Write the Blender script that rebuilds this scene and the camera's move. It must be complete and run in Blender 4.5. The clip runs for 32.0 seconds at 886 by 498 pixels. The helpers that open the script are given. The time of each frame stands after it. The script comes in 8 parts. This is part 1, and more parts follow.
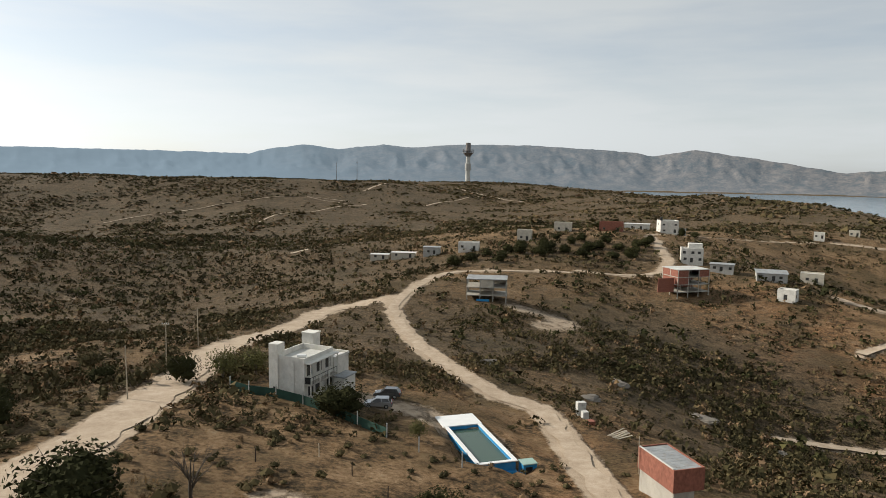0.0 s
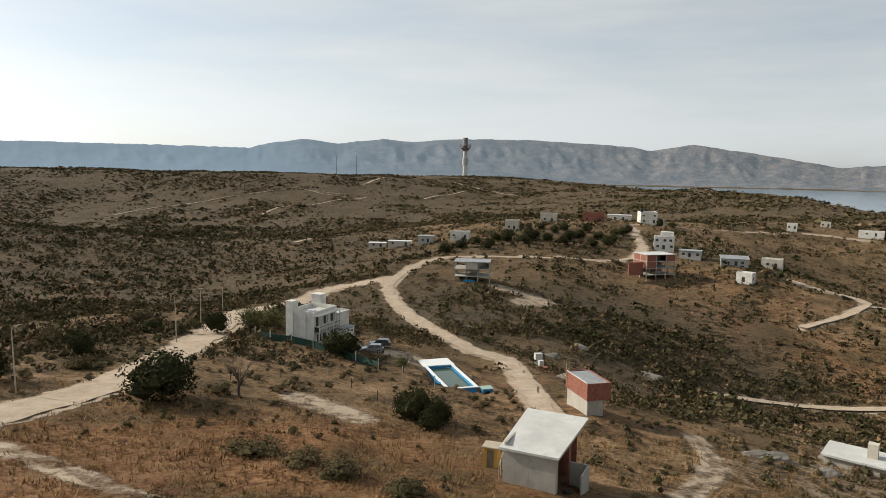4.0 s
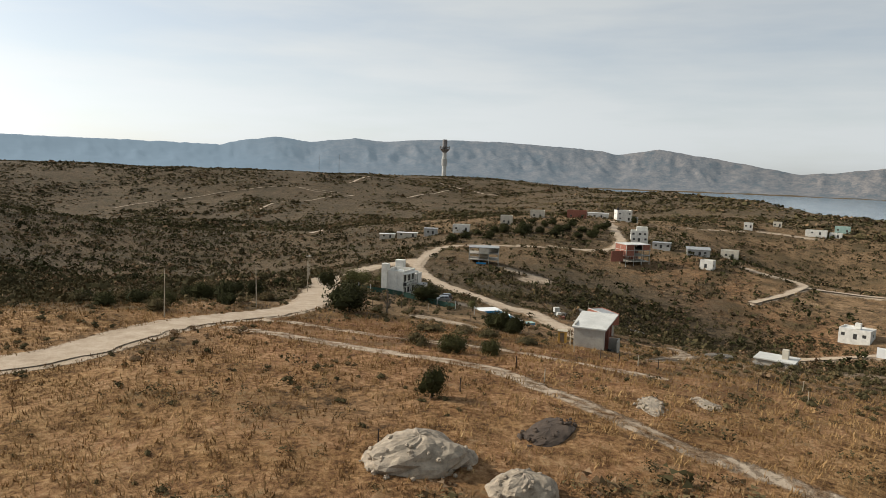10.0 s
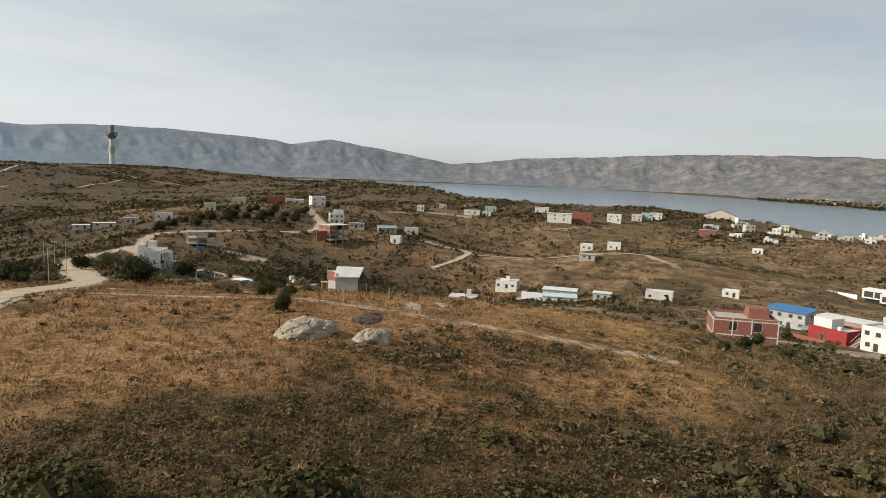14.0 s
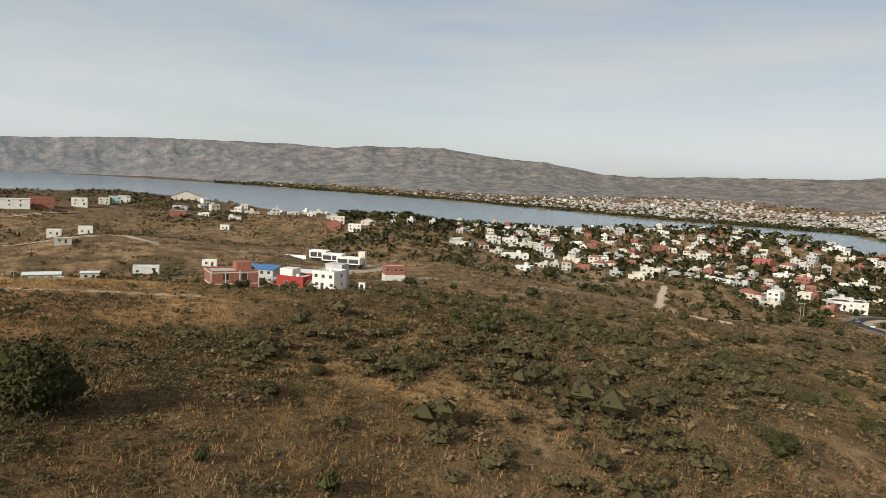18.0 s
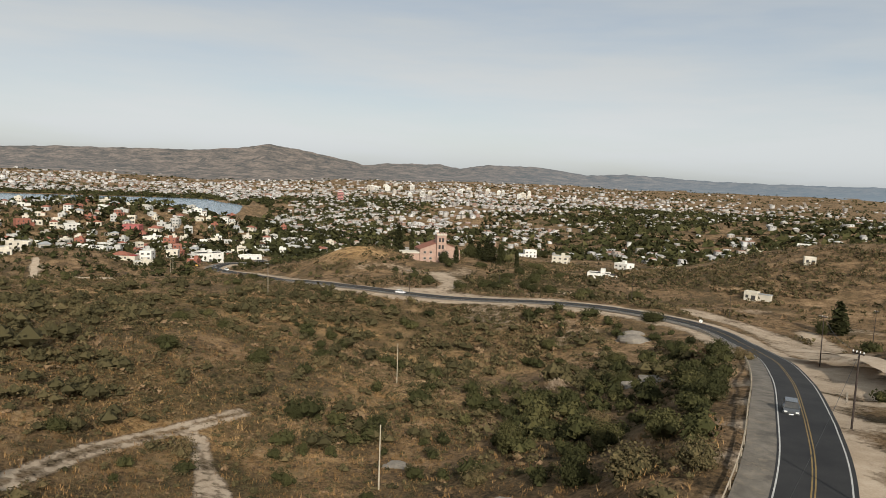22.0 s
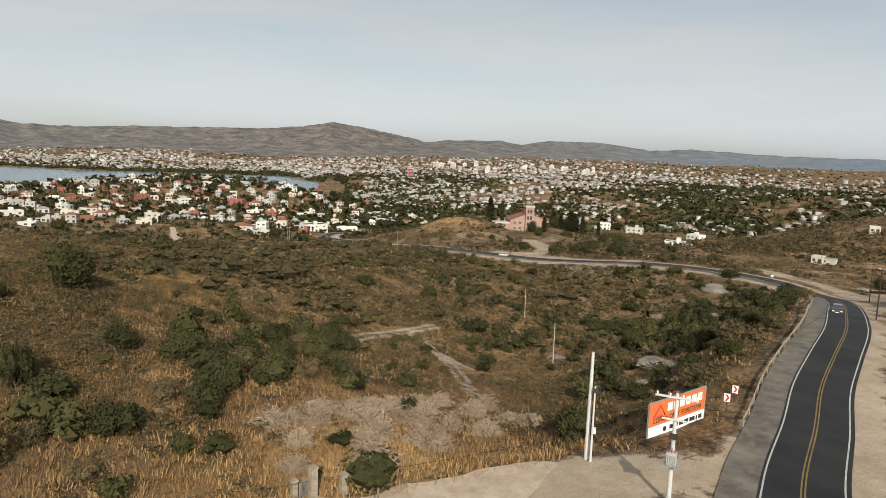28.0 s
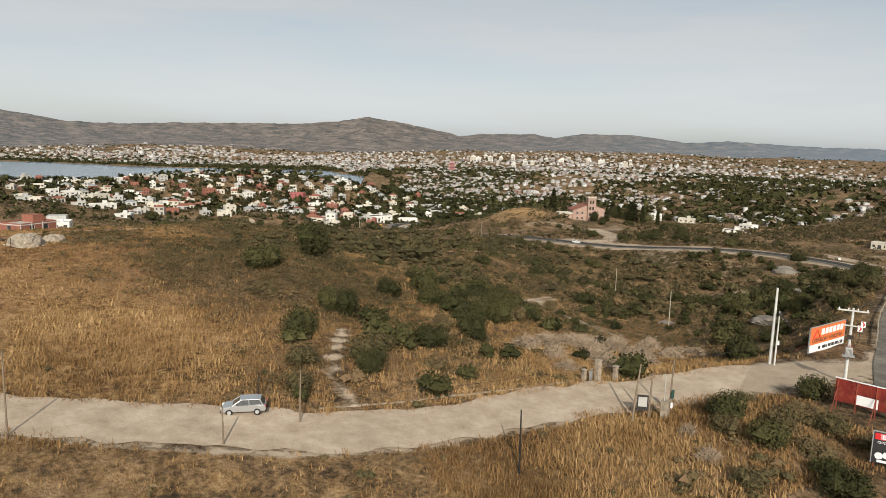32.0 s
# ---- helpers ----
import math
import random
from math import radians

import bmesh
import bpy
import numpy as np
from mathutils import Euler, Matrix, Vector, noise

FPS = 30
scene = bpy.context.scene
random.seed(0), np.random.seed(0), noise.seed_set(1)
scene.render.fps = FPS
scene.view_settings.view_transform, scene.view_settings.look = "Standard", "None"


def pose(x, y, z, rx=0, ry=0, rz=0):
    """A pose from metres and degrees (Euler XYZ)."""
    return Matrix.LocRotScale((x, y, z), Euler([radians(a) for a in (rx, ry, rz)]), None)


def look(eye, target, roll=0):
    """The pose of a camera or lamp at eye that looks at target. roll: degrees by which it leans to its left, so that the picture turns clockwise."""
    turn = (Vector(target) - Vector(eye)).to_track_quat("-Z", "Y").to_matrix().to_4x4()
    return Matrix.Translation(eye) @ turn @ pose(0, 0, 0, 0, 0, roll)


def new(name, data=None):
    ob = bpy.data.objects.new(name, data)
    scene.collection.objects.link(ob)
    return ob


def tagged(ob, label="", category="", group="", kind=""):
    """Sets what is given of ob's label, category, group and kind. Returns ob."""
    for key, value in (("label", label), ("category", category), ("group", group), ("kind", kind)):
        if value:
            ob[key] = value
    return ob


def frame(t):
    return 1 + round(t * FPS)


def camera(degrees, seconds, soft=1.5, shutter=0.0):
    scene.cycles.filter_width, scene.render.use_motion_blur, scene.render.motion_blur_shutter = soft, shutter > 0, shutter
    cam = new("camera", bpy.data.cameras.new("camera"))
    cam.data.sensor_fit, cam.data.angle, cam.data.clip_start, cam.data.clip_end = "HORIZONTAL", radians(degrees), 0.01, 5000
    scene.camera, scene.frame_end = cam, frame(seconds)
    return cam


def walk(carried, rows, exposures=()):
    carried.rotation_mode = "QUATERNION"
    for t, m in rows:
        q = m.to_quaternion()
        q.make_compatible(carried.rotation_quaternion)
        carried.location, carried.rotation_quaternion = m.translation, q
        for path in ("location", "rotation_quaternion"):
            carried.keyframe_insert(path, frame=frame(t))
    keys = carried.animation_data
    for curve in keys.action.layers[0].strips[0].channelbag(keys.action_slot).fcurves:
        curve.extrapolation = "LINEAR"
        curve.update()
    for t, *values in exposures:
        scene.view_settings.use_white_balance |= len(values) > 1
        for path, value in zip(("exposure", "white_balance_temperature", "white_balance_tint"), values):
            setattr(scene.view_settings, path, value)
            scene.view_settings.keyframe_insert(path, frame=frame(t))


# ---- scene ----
cam = camera(64.78, 32.0, soft=0.8)
walk(cam, [
    (0.0, pose(-1.53, 37.75, 60.24, 83.71, -0.91, -2.06)),
    (0.5, pose(-1.31, 34.86, 60.27, 83.71, -0.88, -2.12)),
    (1.0, pose(-1.04, 31.81, 60.27, 83.57, -0.86, -2.13)),
    (1.5, pose(-0.71, 28.62, 60.25, 83.47, -0.86, -2.13)),
    (2.0, pose(-0.29, 25.29, 60.20, 83.46, -0.84, -2.14)),
    (2.5, pose(0.16, 21.84, 60.15, 83.35, -0.82, -2.13)),
    (3.0, pose(0.59, 18.31, 60.13, 83.27, -0.73, -2.14)),
    (3.5, pose(0.98, 14.74, 60.13, 83.26, -0.83, -2.13)),
    (5.5, pose(0.00, 0.00, 60.00, 83.30, -1.34, -1.87)),
    (6.0, pose(-1.58, -4.14, 60.13, 83.34, -1.57, -1.83)),
    (6.5, pose(-3.43, -8.22, 60.20, 83.35, -1.71, -1.77)),
    (7.0, pose(-5.59, -12.24, 60.18, 83.35, -1.81, -1.70)),
    (7.5, pose(-7.98, -16.22, 60.17, 83.37, -1.83, -1.65)),
    (8.0, pose(-10.54, -20.25, 60.16, 83.38, -1.85, -1.59)),
    (8.5, pose(-13.22, -24.41, 60.08, 83.36, -1.88, -1.77)),
    (9.0, pose(-16.04, -28.70, 59.99, 83.36, -1.90, -2.30)),
    (9.5, pose(-18.94, -33.05, 59.93, 83.34, -1.93, -3.04)),
    (10.0, pose(-21.94, -37.38, 59.90, 83.35, -1.93, -4.64)),
    (10.5, pose(-24.93, -41.69, 59.90, 83.32, -1.93, -6.77)),
    (11.0, pose(-28.08, -46.02, 59.87, 83.32, -1.94, -10.56)),
    (11.5, pose(-31.35, -50.31, 59.84, 83.32, -2.00, -13.81)),
    (12.0, pose(-34.69, -54.52, 59.77, 83.30, -2.08, -16.57)),
    (12.5, pose(-38.12, -58.57, 59.71, 83.31, -2.10, -19.44)),
    (13.0, pose(-41.67, -62.47, 59.63, 83.35, -2.07, -22.57)),
    (13.5, pose(-45.39, -66.25, 59.60, 83.36, -2.17, -26.43)),
    (14.0, pose(-49.26, -69.84, 59.57, 83.39, -2.17, -30.96)),
    (14.5, pose(-53.25, -73.22, 59.56, 83.41, -2.15, -35.83)),
    (16.5, pose(-69.02, -82.57, 59.61, 83.71, -2.49, -57.05)),
    (17.0, pose(-73.60, -84.09, 59.42, 83.79, -2.59, -62.48)),
    (17.5, pose(-78.27, -85.28, 59.26, 83.86, -2.67, -68.05)),
    (18.0, pose(-83.02, -86.08, 59.12, 83.90, -2.66, -73.33)),
    (18.5, pose(-87.87, -86.49, 59.00, 83.98, -2.65, -78.70)),
    (19.0, pose(-92.79, -86.61, 58.90, 84.00, -2.55, -84.41)),
    (19.5, pose(-97.71, -86.43, 58.82, 84.04, -2.49, -91.12)),
    (20.0, pose(-102.57, -85.81, 58.78, 84.06, -2.48, -98.76)),
    (20.5, pose(-107.30, -84.72, 58.76, 84.07, -2.43, -107.16)),
    (21.0, pose(-111.80, -83.16, 58.75, 84.08, -2.40, -115.49)),
    (21.5, pose(-116.00, -81.14, 58.72, 83.93, -2.43, -120.67)),
    (22.0, pose(-119.88, -78.82, 58.70, 83.71, -2.43, -122.38)),
    (22.5, pose(-123.49, -76.26, 58.71, 83.45, -2.42, -121.92)),
    (23.0, pose(-126.78, -73.54, 58.78, 83.21, -2.41, -121.47)),
    (23.5, pose(-129.78, -70.68, 58.84, 83.01, -2.44, -121.06)),
    (24.0, pose(-132.55, -67.61, 58.84, 82.79, -2.43, -120.64)),
    (24.5, pose(-135.12, -64.32, 58.80, 82.62, -2.41, -120.26)),
    (25.0, pose(-137.55, -60.83, 58.75, 82.45, -2.41, -119.87)),
    (25.5, pose(-139.83, -57.14, 58.78, 82.28, -2.39, -119.50)),
    (27.5, pose(-148.56, -41.11, 59.22, 81.74, -1.84, -118.02)),
    (28.0, pose(-150.23, -36.76, 59.25, 81.62, -2.01, -117.67)),
    (28.5, pose(-151.90, -32.47, 59.21, 81.53, -1.87, -117.34)),
    (29.0, pose(-153.47, -28.19, 59.21, 81.42, -1.85, -117.02)),
    (29.5, pose(-155.02, -23.88, 59.22, 81.30, -1.90, -116.70)),
    (30.0, pose(-156.56, -19.54, 59.21, 81.23, -1.89, -116.39)),
    (30.5, pose(-158.13, -15.18, 59.17, 81.19, -1.83, -116.12)),
    (31.0, pose(-159.77, -10.84, 59.11, 81.12, -1.74, -115.83)),
    (31.5, pose(-161.49, -6.58, 59.10, 81.11, -1.62, -115.54)),
    (32.0, pose(-163.24, -2.34, 59.15, 81.05, -1.56, -115.27)),
])

# ---- light ----
SUN_AZ, SUN_EL = -68.5, 29.0  # degrees east of north, degrees above the ground
world = bpy.data.worlds.new("sky")
scene.world = world
world.use_nodes = True
wn, wl = world.node_tree.nodes, world.node_tree.links
wn.clear()
w_out = wn.new("ShaderNodeOutputWorld")
w_bg = wn.new("ShaderNodeBackground")
w_sky = wn.new("ShaderNodeTexSky")
w_sky.sky_type, w_sky.sun_disc = "NISHITA", False
w_sky.sun_elevation, w_sky.sun_rotation = radians(SUN_EL), radians(SUN_AZ)
w_sky.altitude, w_sky.air_density, w_sky.dust_density, w_sky.ozone_density = 700, 1.0, 1.6, 1.2
w_geo = wn.new("ShaderNodeTexCoord")
w_map = wn.new("ShaderNodeMapping")
w_map.inputs["Scale"].default_value = (1.4, 1.1, 9.0)
w_map.inputs["Rotation"].default_value = (0.12, -0.1, 0.4)
w_cl = wn.new("ShaderNodeTexNoise")
w_cl.inputs["Scale"].default_value, w_cl.inputs["Detail"].default_value, w_cl.inputs["Roughness"].default_value = 1.5, 5.0, 0.55
w_ramp = wn.new("ShaderNodeMapRange")
w_ramp.inputs["From Min"].default_value, w_ramp.inputs["From Max"].default_value = 0.36, 0.62
w_ramp.inputs["To Min"].default_value, w_ramp.inputs["To Max"].default_value = 0.6, 0.96
w_mix = wn.new("ShaderNodeMix")
w_mix.data_type = "RGBA"
w_bw = wn.new("ShaderNodeRGBToBW")
wl.new(w_sky.outputs["Color"], w_bw.inputs["Color"])
w_veil = wn.new("ShaderNodeMix")
w_veil.data_type = "RGBA"
w_veil.inputs["Factor"].default_value = 0.6
w_veil.inputs["B"].default_value = (6.5, 7.05, 7.25, 1)
w_gain = wn.new("ShaderNodeMath")
w_gain.operation = "MULTIPLY"
w_gain.inputs[1].default_value = 1.3
w_dot = wn.new("ShaderNodeVectorMath")
w_dot.operation = "DOT_PRODUCT"
w_dot.inputs[1].default_value = (math.sin(radians(SUN_AZ)), math.cos(radians(SUN_AZ)), 0.0)
wl.new(w_geo.outputs["Generated"], w_dot.inputs[0])
w_lit = wn.new("ShaderNodeMath")
w_lit.operation = "MULTIPLY_ADD"
w_lit.inputs[1].default_value, w_lit.inputs[2].default_value = 0.2, 1.05
wl.new(w_dot.outputs["Value"], w_lit.inputs[0])
w_all = wn.new("ShaderNodeVectorMath")
w_all.operation = "SCALE"
wl.new(w_mix.outputs["Result"], w_all.inputs[0])
wl.new(w_lit.outputs[0], w_all.inputs["Scale"])
wl.new(w_bw.outputs["Val"], w_gain.inputs[0])
wl.new(w_gain.outputs[0], w_veil.inputs["A"])
wl.new(w_veil.outputs["Result"], w_mix.inputs["B"])
w_bg.inputs["Strength"].default_value = 0.105
wl.new(w_geo.outputs["Generated"], w_map.inputs["Vector"])
wl.new(w_map.outputs["Vector"], w_cl.inputs["Vector"])
wl.new(w_cl.outputs["Fac"], w_ramp.inputs["Value"])
wl.new(w_ramp.outputs["Result"], w_mix.inputs["Factor"])
wl.new(w_sky.outputs["Color"], w_mix.inputs["A"])
wl.new(w_all.outputs["Vector"], w_bg.inputs["Color"])
wl.new(w_bg.outputs["Background"], w_out.inputs["Surface"])
sun_data = bpy.data.lights.new("sun", "SUN")
sun_data.energy, sun_data.angle, sun_data.color = 5.0, radians(0.8), (1.0, 0.935, 0.825)
sun = new("sun", sun_data)
sa, se = radians(SUN_AZ), radians(SUN_EL)
sun.matrix_world = look((math.sin(sa) * math.cos(se) * 500, math.cos(sa) * math.cos(se) * 500, math.sin(se) * 500), (0, 0, 0))


# ---- materials ----
def node_material(name, rough=0.9, metal=0.0, spec=0.3):
    m = bpy.data.materials.new(name)
    m.use_nodes = True
    n = m.node_tree.nodes
    b = n["Principled BSDF"]
    b.inputs["Roughness"].default_value, b.inputs["Metallic"].default_value = rough, metal
    b.inputs["Specular IOR Level"].default_value = spec
    return m, n, m.node_tree.links, b


def ramp_node(n, stops):
    r = n.new("ShaderNodeValToRGB")
    e = r.color_ramp.elements
    while len(e) < len(stops):
        e.new(0.5)
    for k, (p, c) in zip(e, stops):
        k.position, k.color = p, (*c, 1)
    return r


def noise_node(n, l, coord, scale, detail=4, rough=0.6):
    t = n.new("ShaderNodeTexNoise")
    t.inputs["Scale"].default_value, t.inputs["Detail"].default_value, t.inputs["Roughness"].default_value = scale, detail, rough
    l.new(coord, t.inputs["Vector"])
    return t


def mix_node(n, l, fac, a, b, mode="MIX"):
    m = n.new("ShaderNodeMix")
    m.data_type, m.blend_type = "RGBA", mode
    for sock, v in (("Factor", fac), ("A", a), ("B", b)):
        if isinstance(v, bpy.types.NodeSocket):
            l.new(v, m.inputs[sock])
        elif sock == "Factor":
            m.inputs[sock].default_value = v
        else:
            m.inputs[sock].default_value = (*v, 1)
    return m.outputs["Result"]


def math_node(n, l, op, a, b=0.0):
    m = n.new("ShaderNodeMath")
    m.operation = op
    for k, v in enumerate((a, b)):
        if isinstance(v, bpy.types.NodeSocket):
            l.new(v, m.inputs[k])
        else:
            m.inputs[k].default_value = v
    return m.outputs[0]


def bump_node(n, l, bsdf, height, strength, distance):
    b = n.new("ShaderNodeBump")
    b.inputs["Strength"].default_value, b.inputs["Distance"].default_value = strength, distance
    l.new(height, b.inputs["Height"])
    l.new(b.outputs["Normal"], bsdf.inputs["Normal"])


def plain(name, colour, rough=0.8, metal=0.0, vary=0.18, scale=1.2, stain=None, bump=0.15):
    """A worn surface: two scales of noise in value, a few stains, fine relief."""
    m, n, l, b = node_material(name, rough, metal)
    co = n.new("ShaderNodeTexCoord").outputs["Object"]
    big, fine = noise_node(n, l, co, scale * 0.5, 5), noise_node(n, l, co, scale * 14, 3)
    v = math_node(n, l, "ADD", math_node(n, l, "MULTIPLY", big.outputs["Fac"], 0.65), math_node(n, l, "MULTIPLY", fine.outputs["Fac"], 0.35))
    dark = tuple(c * (1 - vary * 1.6) for c in colour)
    light = tuple(min(1, c * (1 + vary)) for c in colour)
    r = ramp_node(n, [(0.3, dark), (0.7, light)])
    l.new(v, r.inputs["Fac"])
    col = r.outputs["Color"]
    if stain:
        st = noise_node(n, l, co, scale * 0.9, 6, 0.7)
        s = ramp_node(n, [(0.52, (0, 0, 0)), (0.72, (1, 1, 1))])
        l.new(st.outputs["Fac"], s.inputs["Fac"])
        col = mix_node(n, l, math_node(n, l, "MULTIPLY", s.outputs["Color"], 0.6), col, stain)
    l.new(col, b.inputs["Base Color"])
    if bump:
        bump_node(n, l, b, fine.outputs["Fac"], bump, 0.02)
    return m


WHITE = plain("white plaster", (0.66, 0.635, 0.575), stain=(0.46, 0.42, 0.35))
CREAM = plain("cream plaster", (0.54, 0.49, 0.40), stain=(0.42, 0.37, 0.28))
PINK = plain("pink plaster", (0.36, 0.24, 0.185), stain=(0.27, 0.19, 0.145))
GREY = plain("grey plaster", (0.42, 0.41, 0.38), stain=(0.28, 0.27, 0.24))
CONCRETE = plain("bare concrete", (0.41, 0.38, 0.325), stain=(0.22, 0.2, 0.17), scale=0.8)
CONCRETE_PALE = plain("pale concrete slab", (0.55, 0.54, 0.50), stain=(0.36, 0.34, 0.3), scale=0.6)
BRICK = plain("red hollow brick", (0.27, 0.105, 0.07), vary=0.3, scale=4)
RED = plain("red paint", (0.28, 0.035, 0.03), vary=0.15)
ROSE = plain("faded rose paint", (0.36, 0.16, 0.145), vary=0.15)
CRIMSON = plain("crimson paint", (0.32, 0.10, 0.09), vary=0.15)
ROOF_RED = plain("red roof tiles", (0.25, 0.10, 0.065), vary=0.35, scale=3)
ROOF_BLUE = plain("blue sheet metal", (0.05, 0.16, 0.34), 0.5, vary=0.2)
ROOF_GREY = plain("grey sheet metal", (0.30, 0.31, 0.31), 0.55, vary=0.25, stain=(0.2, 0.15, 0.1))
ROOF_PALE = plain("pale roof membrane", (0.62, 0.61, 0.58), vary=0.12, stain=(0.45, 0.42, 0.36))
RUST = plain("rusty sheet metal", (0.26, 0.06, 0.035), 0.75, vary=0.5, scale=1.5, stain=(0.13, 0.05, 0.03))
DARK = plain("painted opening shade and dark parts", (0.035, 0.032, 0.03), vary=0.3)
BLACK = plain("black metal", (0.02, 0.02, 0.02), 0.5, vary=0.2)
WOOD = plain("weathered timber", (0.20, 0.15, 0.105), vary=0.35, scale=3)
WOOD_PALE = plain("pale weathered timber", (0.42, 0.36, 0.27), vary=0.3, scale=3)
WOOD_DARK = plain("creosoted timber", (0.045, 0.032, 0.025), vary=0.35, scale=3)
POOL_BLUE = plain("blue pool paint", (0.03, 0.25, 0.50), 0.5, vary=0.15, stain=(0.1, 0.25, 0.4))
YELLOW = plain("yellow plywood", (0.55, 0.33, 0.08), vary=0.2)
GREEN_NET = plain("green shade netting", (0.03, 0.075, 0.055), vary=0.25)
GALV = plain("galvanised steel", (0.5, 0.5, 0.49), 0.45, 0.7, vary=0.15)
RAIL = plain("dusty weathered guard rail", (0.33, 0.28, 0.21), 0.7, 0.1, vary=0.25, stain=(0.25, 0.17, 0.1))
STEEL_DARK = plain("weathered steel", (0.23, 0.21, 0.2), 0.6, 0.3, vary=0.3)
RUBBER = plain("tyre rubber", (0.02, 0.02, 0.02), 0.85, vary=0.2)
TURQ_ROOF = plain("pale turquoise sheet roof", (0.50, 0.58, 0.58), 0.5, vary=0.15)
TURQ = plain("turquoise paint", (0.30, 0.42, 0.37), vary=0.15)
ROCK = plain("grey gneiss", (0.2, 0.175, 0.145), vary=0.35, scale=0.7, stain=(0.14, 0.13, 0.1), bump=0.6)
RUBBLE = plain("excavated rubble", (0.33, 0.27, 0.2), vary=0.42, scale=3, bump=0.8)
ROCK_DARK = plain("dark dug earth", (0.075, 0.052, 0.036), vary=0.35, scale=2, bump=0.8)
RUST_RED = plain("rust-eaten red sheet", (0.20, 0.025, 0.016), 0.7, vary=0.55, scale=1.6, stain=(0.30, 0.11, 0.05))
BARK = plain("grey-brown bark", (0.10, 0.08, 0.06), vary=0.35, scale=4, bump=0.6)
LINE_WHITE = plain("worn white road paint", (0.42, 0.41, 0.385), vary=0.2, scale=2)
LINE_YELLOW = plain("worn yellow road paint", (0.2, 0.135, 0.05), vary=0.25, scale=2)
ORANGE = plain("orange print", (0.62, 0.16, 0.05), 0.5, vary=0.06)
PRINT_WHITE = plain("white print", (0.75, 0.75, 0.73), 0.5, vary=0.06)
PRINT_BLACK = plain("black print", (0.03, 0.03, 0.03), 0.5, vary=0.1)
PRINT_ROSE = plain("rose print", (0.6, 0.3, 0.32), 0.5, vary=0.1)
PRINT_RED = plain("red print", (0.55, 0.03, 0.03), 0.5, vary=0.1)


def gloss(name, colour, rough, metal=0.0, coat=0.0):
    m, n, l, b = node_material(name, rough, metal, 0.5)
    b.inputs["Base Color"].default_value = (*colour, 1)
    b.inputs["Coat Weight"].default_value = coat
    co = n.new("ShaderNodeTexCoord").outputs["Object"]
    dust = noise_node(n, l, co, 3.0, 4)
    l.new(mix_node(n, l, math_node(n, l, "MULTIPLY", dust.outputs["Fac"], 0.25), colour, (0.35, 0.3, 0.24)), b.inputs["Base Color"])
    return m


GLASS = gloss("window glass", (0.02, 0.025, 0.03), 0.08)
CAR_SILVER = gloss("silver car paint", (0.45, 0.46, 0.47), 0.3, 0.6, 0.5)
CAR_WHITE = gloss("white car paint", (0.75, 0.75, 0.74), 0.3, 0.0, 0.5)
CAR_DARK = gloss("dark blue-grey car paint", (0.03, 0.04, 0.05), 0.25, 0.2, 0.6)
LAMP = gloss("lamp glass", (0.7, 0.7, 0.68), 0.1)
LAMP_RED = gloss("red lamp glass", (0.4, 0.02, 0.02), 0.1)

# water of the lake and of the pool
m, n, l, b = node_material("lake water", 0.16, 0.0, 0.5)
b.inputs["Base Color"].default_value = (0.13, 0.19, 0.235, 1)
co = n.new("ShaderNodeTexCoord").outputs["Object"]
bump_node(n, l, b, noise_node(n, l, co, 0.06, 6, 0.65).outputs["Fac"], 0.5, 1.2)
LAKE = m
m, n, l, b = node_material("green pool water", 0.08, 0.0, 0.5)
b.inputs["Base Color"].default_value = (0.05, 0.085, 0.06, 1)
bump_node(n, l, b, noise_node(n, l, n.new("ShaderNodeTexCoord").outputs["Object"], 5, 3).outputs["Fac"], 0.06, 0.05)
POOL_WATER = m

# the ground: dry grass, scrub soil, heath, bare dirt and rock, told apart by the masks on the mesh
m, n, l, b = node_material("hillside", 0.95, 0, 0.1)
co = n.new("ShaderNodeTexCoord").outputs["Object"]
mask = n.new("ShaderNodeVertexColor")
mask.layer_name = "cover"
sep = n.new("ShaderNodeSeparateColor")
l.new(mask.outputs["Color"], sep.inputs["Color"])
tone = n.new("ShaderNodeVertexColor")
tone.layer_name = "tone"
tsep = n.new("ShaderNodeSeparateColor")
l.new(tone.outputs["Color"], tsep.inputs["Color"])
wide, mid, small, fine, grain = (noise_node(n, l, co, s, d, r) for s, d, r in ((0.022, 6, 0.72), (0.13, 8, 0.74), (0.5, 6, 0.7), (1.7, 6, 0.72), (7.0, 4, 0.7)))


def blend(*weights):
    """A weighted sum of noises."""
    out = None
    for tex, w in weights:
        v = math_node(n, l, "MULTIPLY", tex.outputs["Fac"], w)
        out = v if out is None else math_node(n, l, "ADD", out, v)
    return out


def swing(tex, width, base):
    """A mask moved up and down by a noise, so that its edge frays."""
    return math_node(n, l, "ADD", math_node(n, l, "MULTIPLY", math_node(n, l, "SUBTRACT", tex.outputs["Fac"], 0.5), width), base)


def step_of(value, lo, hi):
    r = ramp_node(n, [(lo, (0, 0, 0)), (hi, (1, 1, 1))])
    l.new(value, r.inputs["Fac"])
    return r.outputs["Color"]


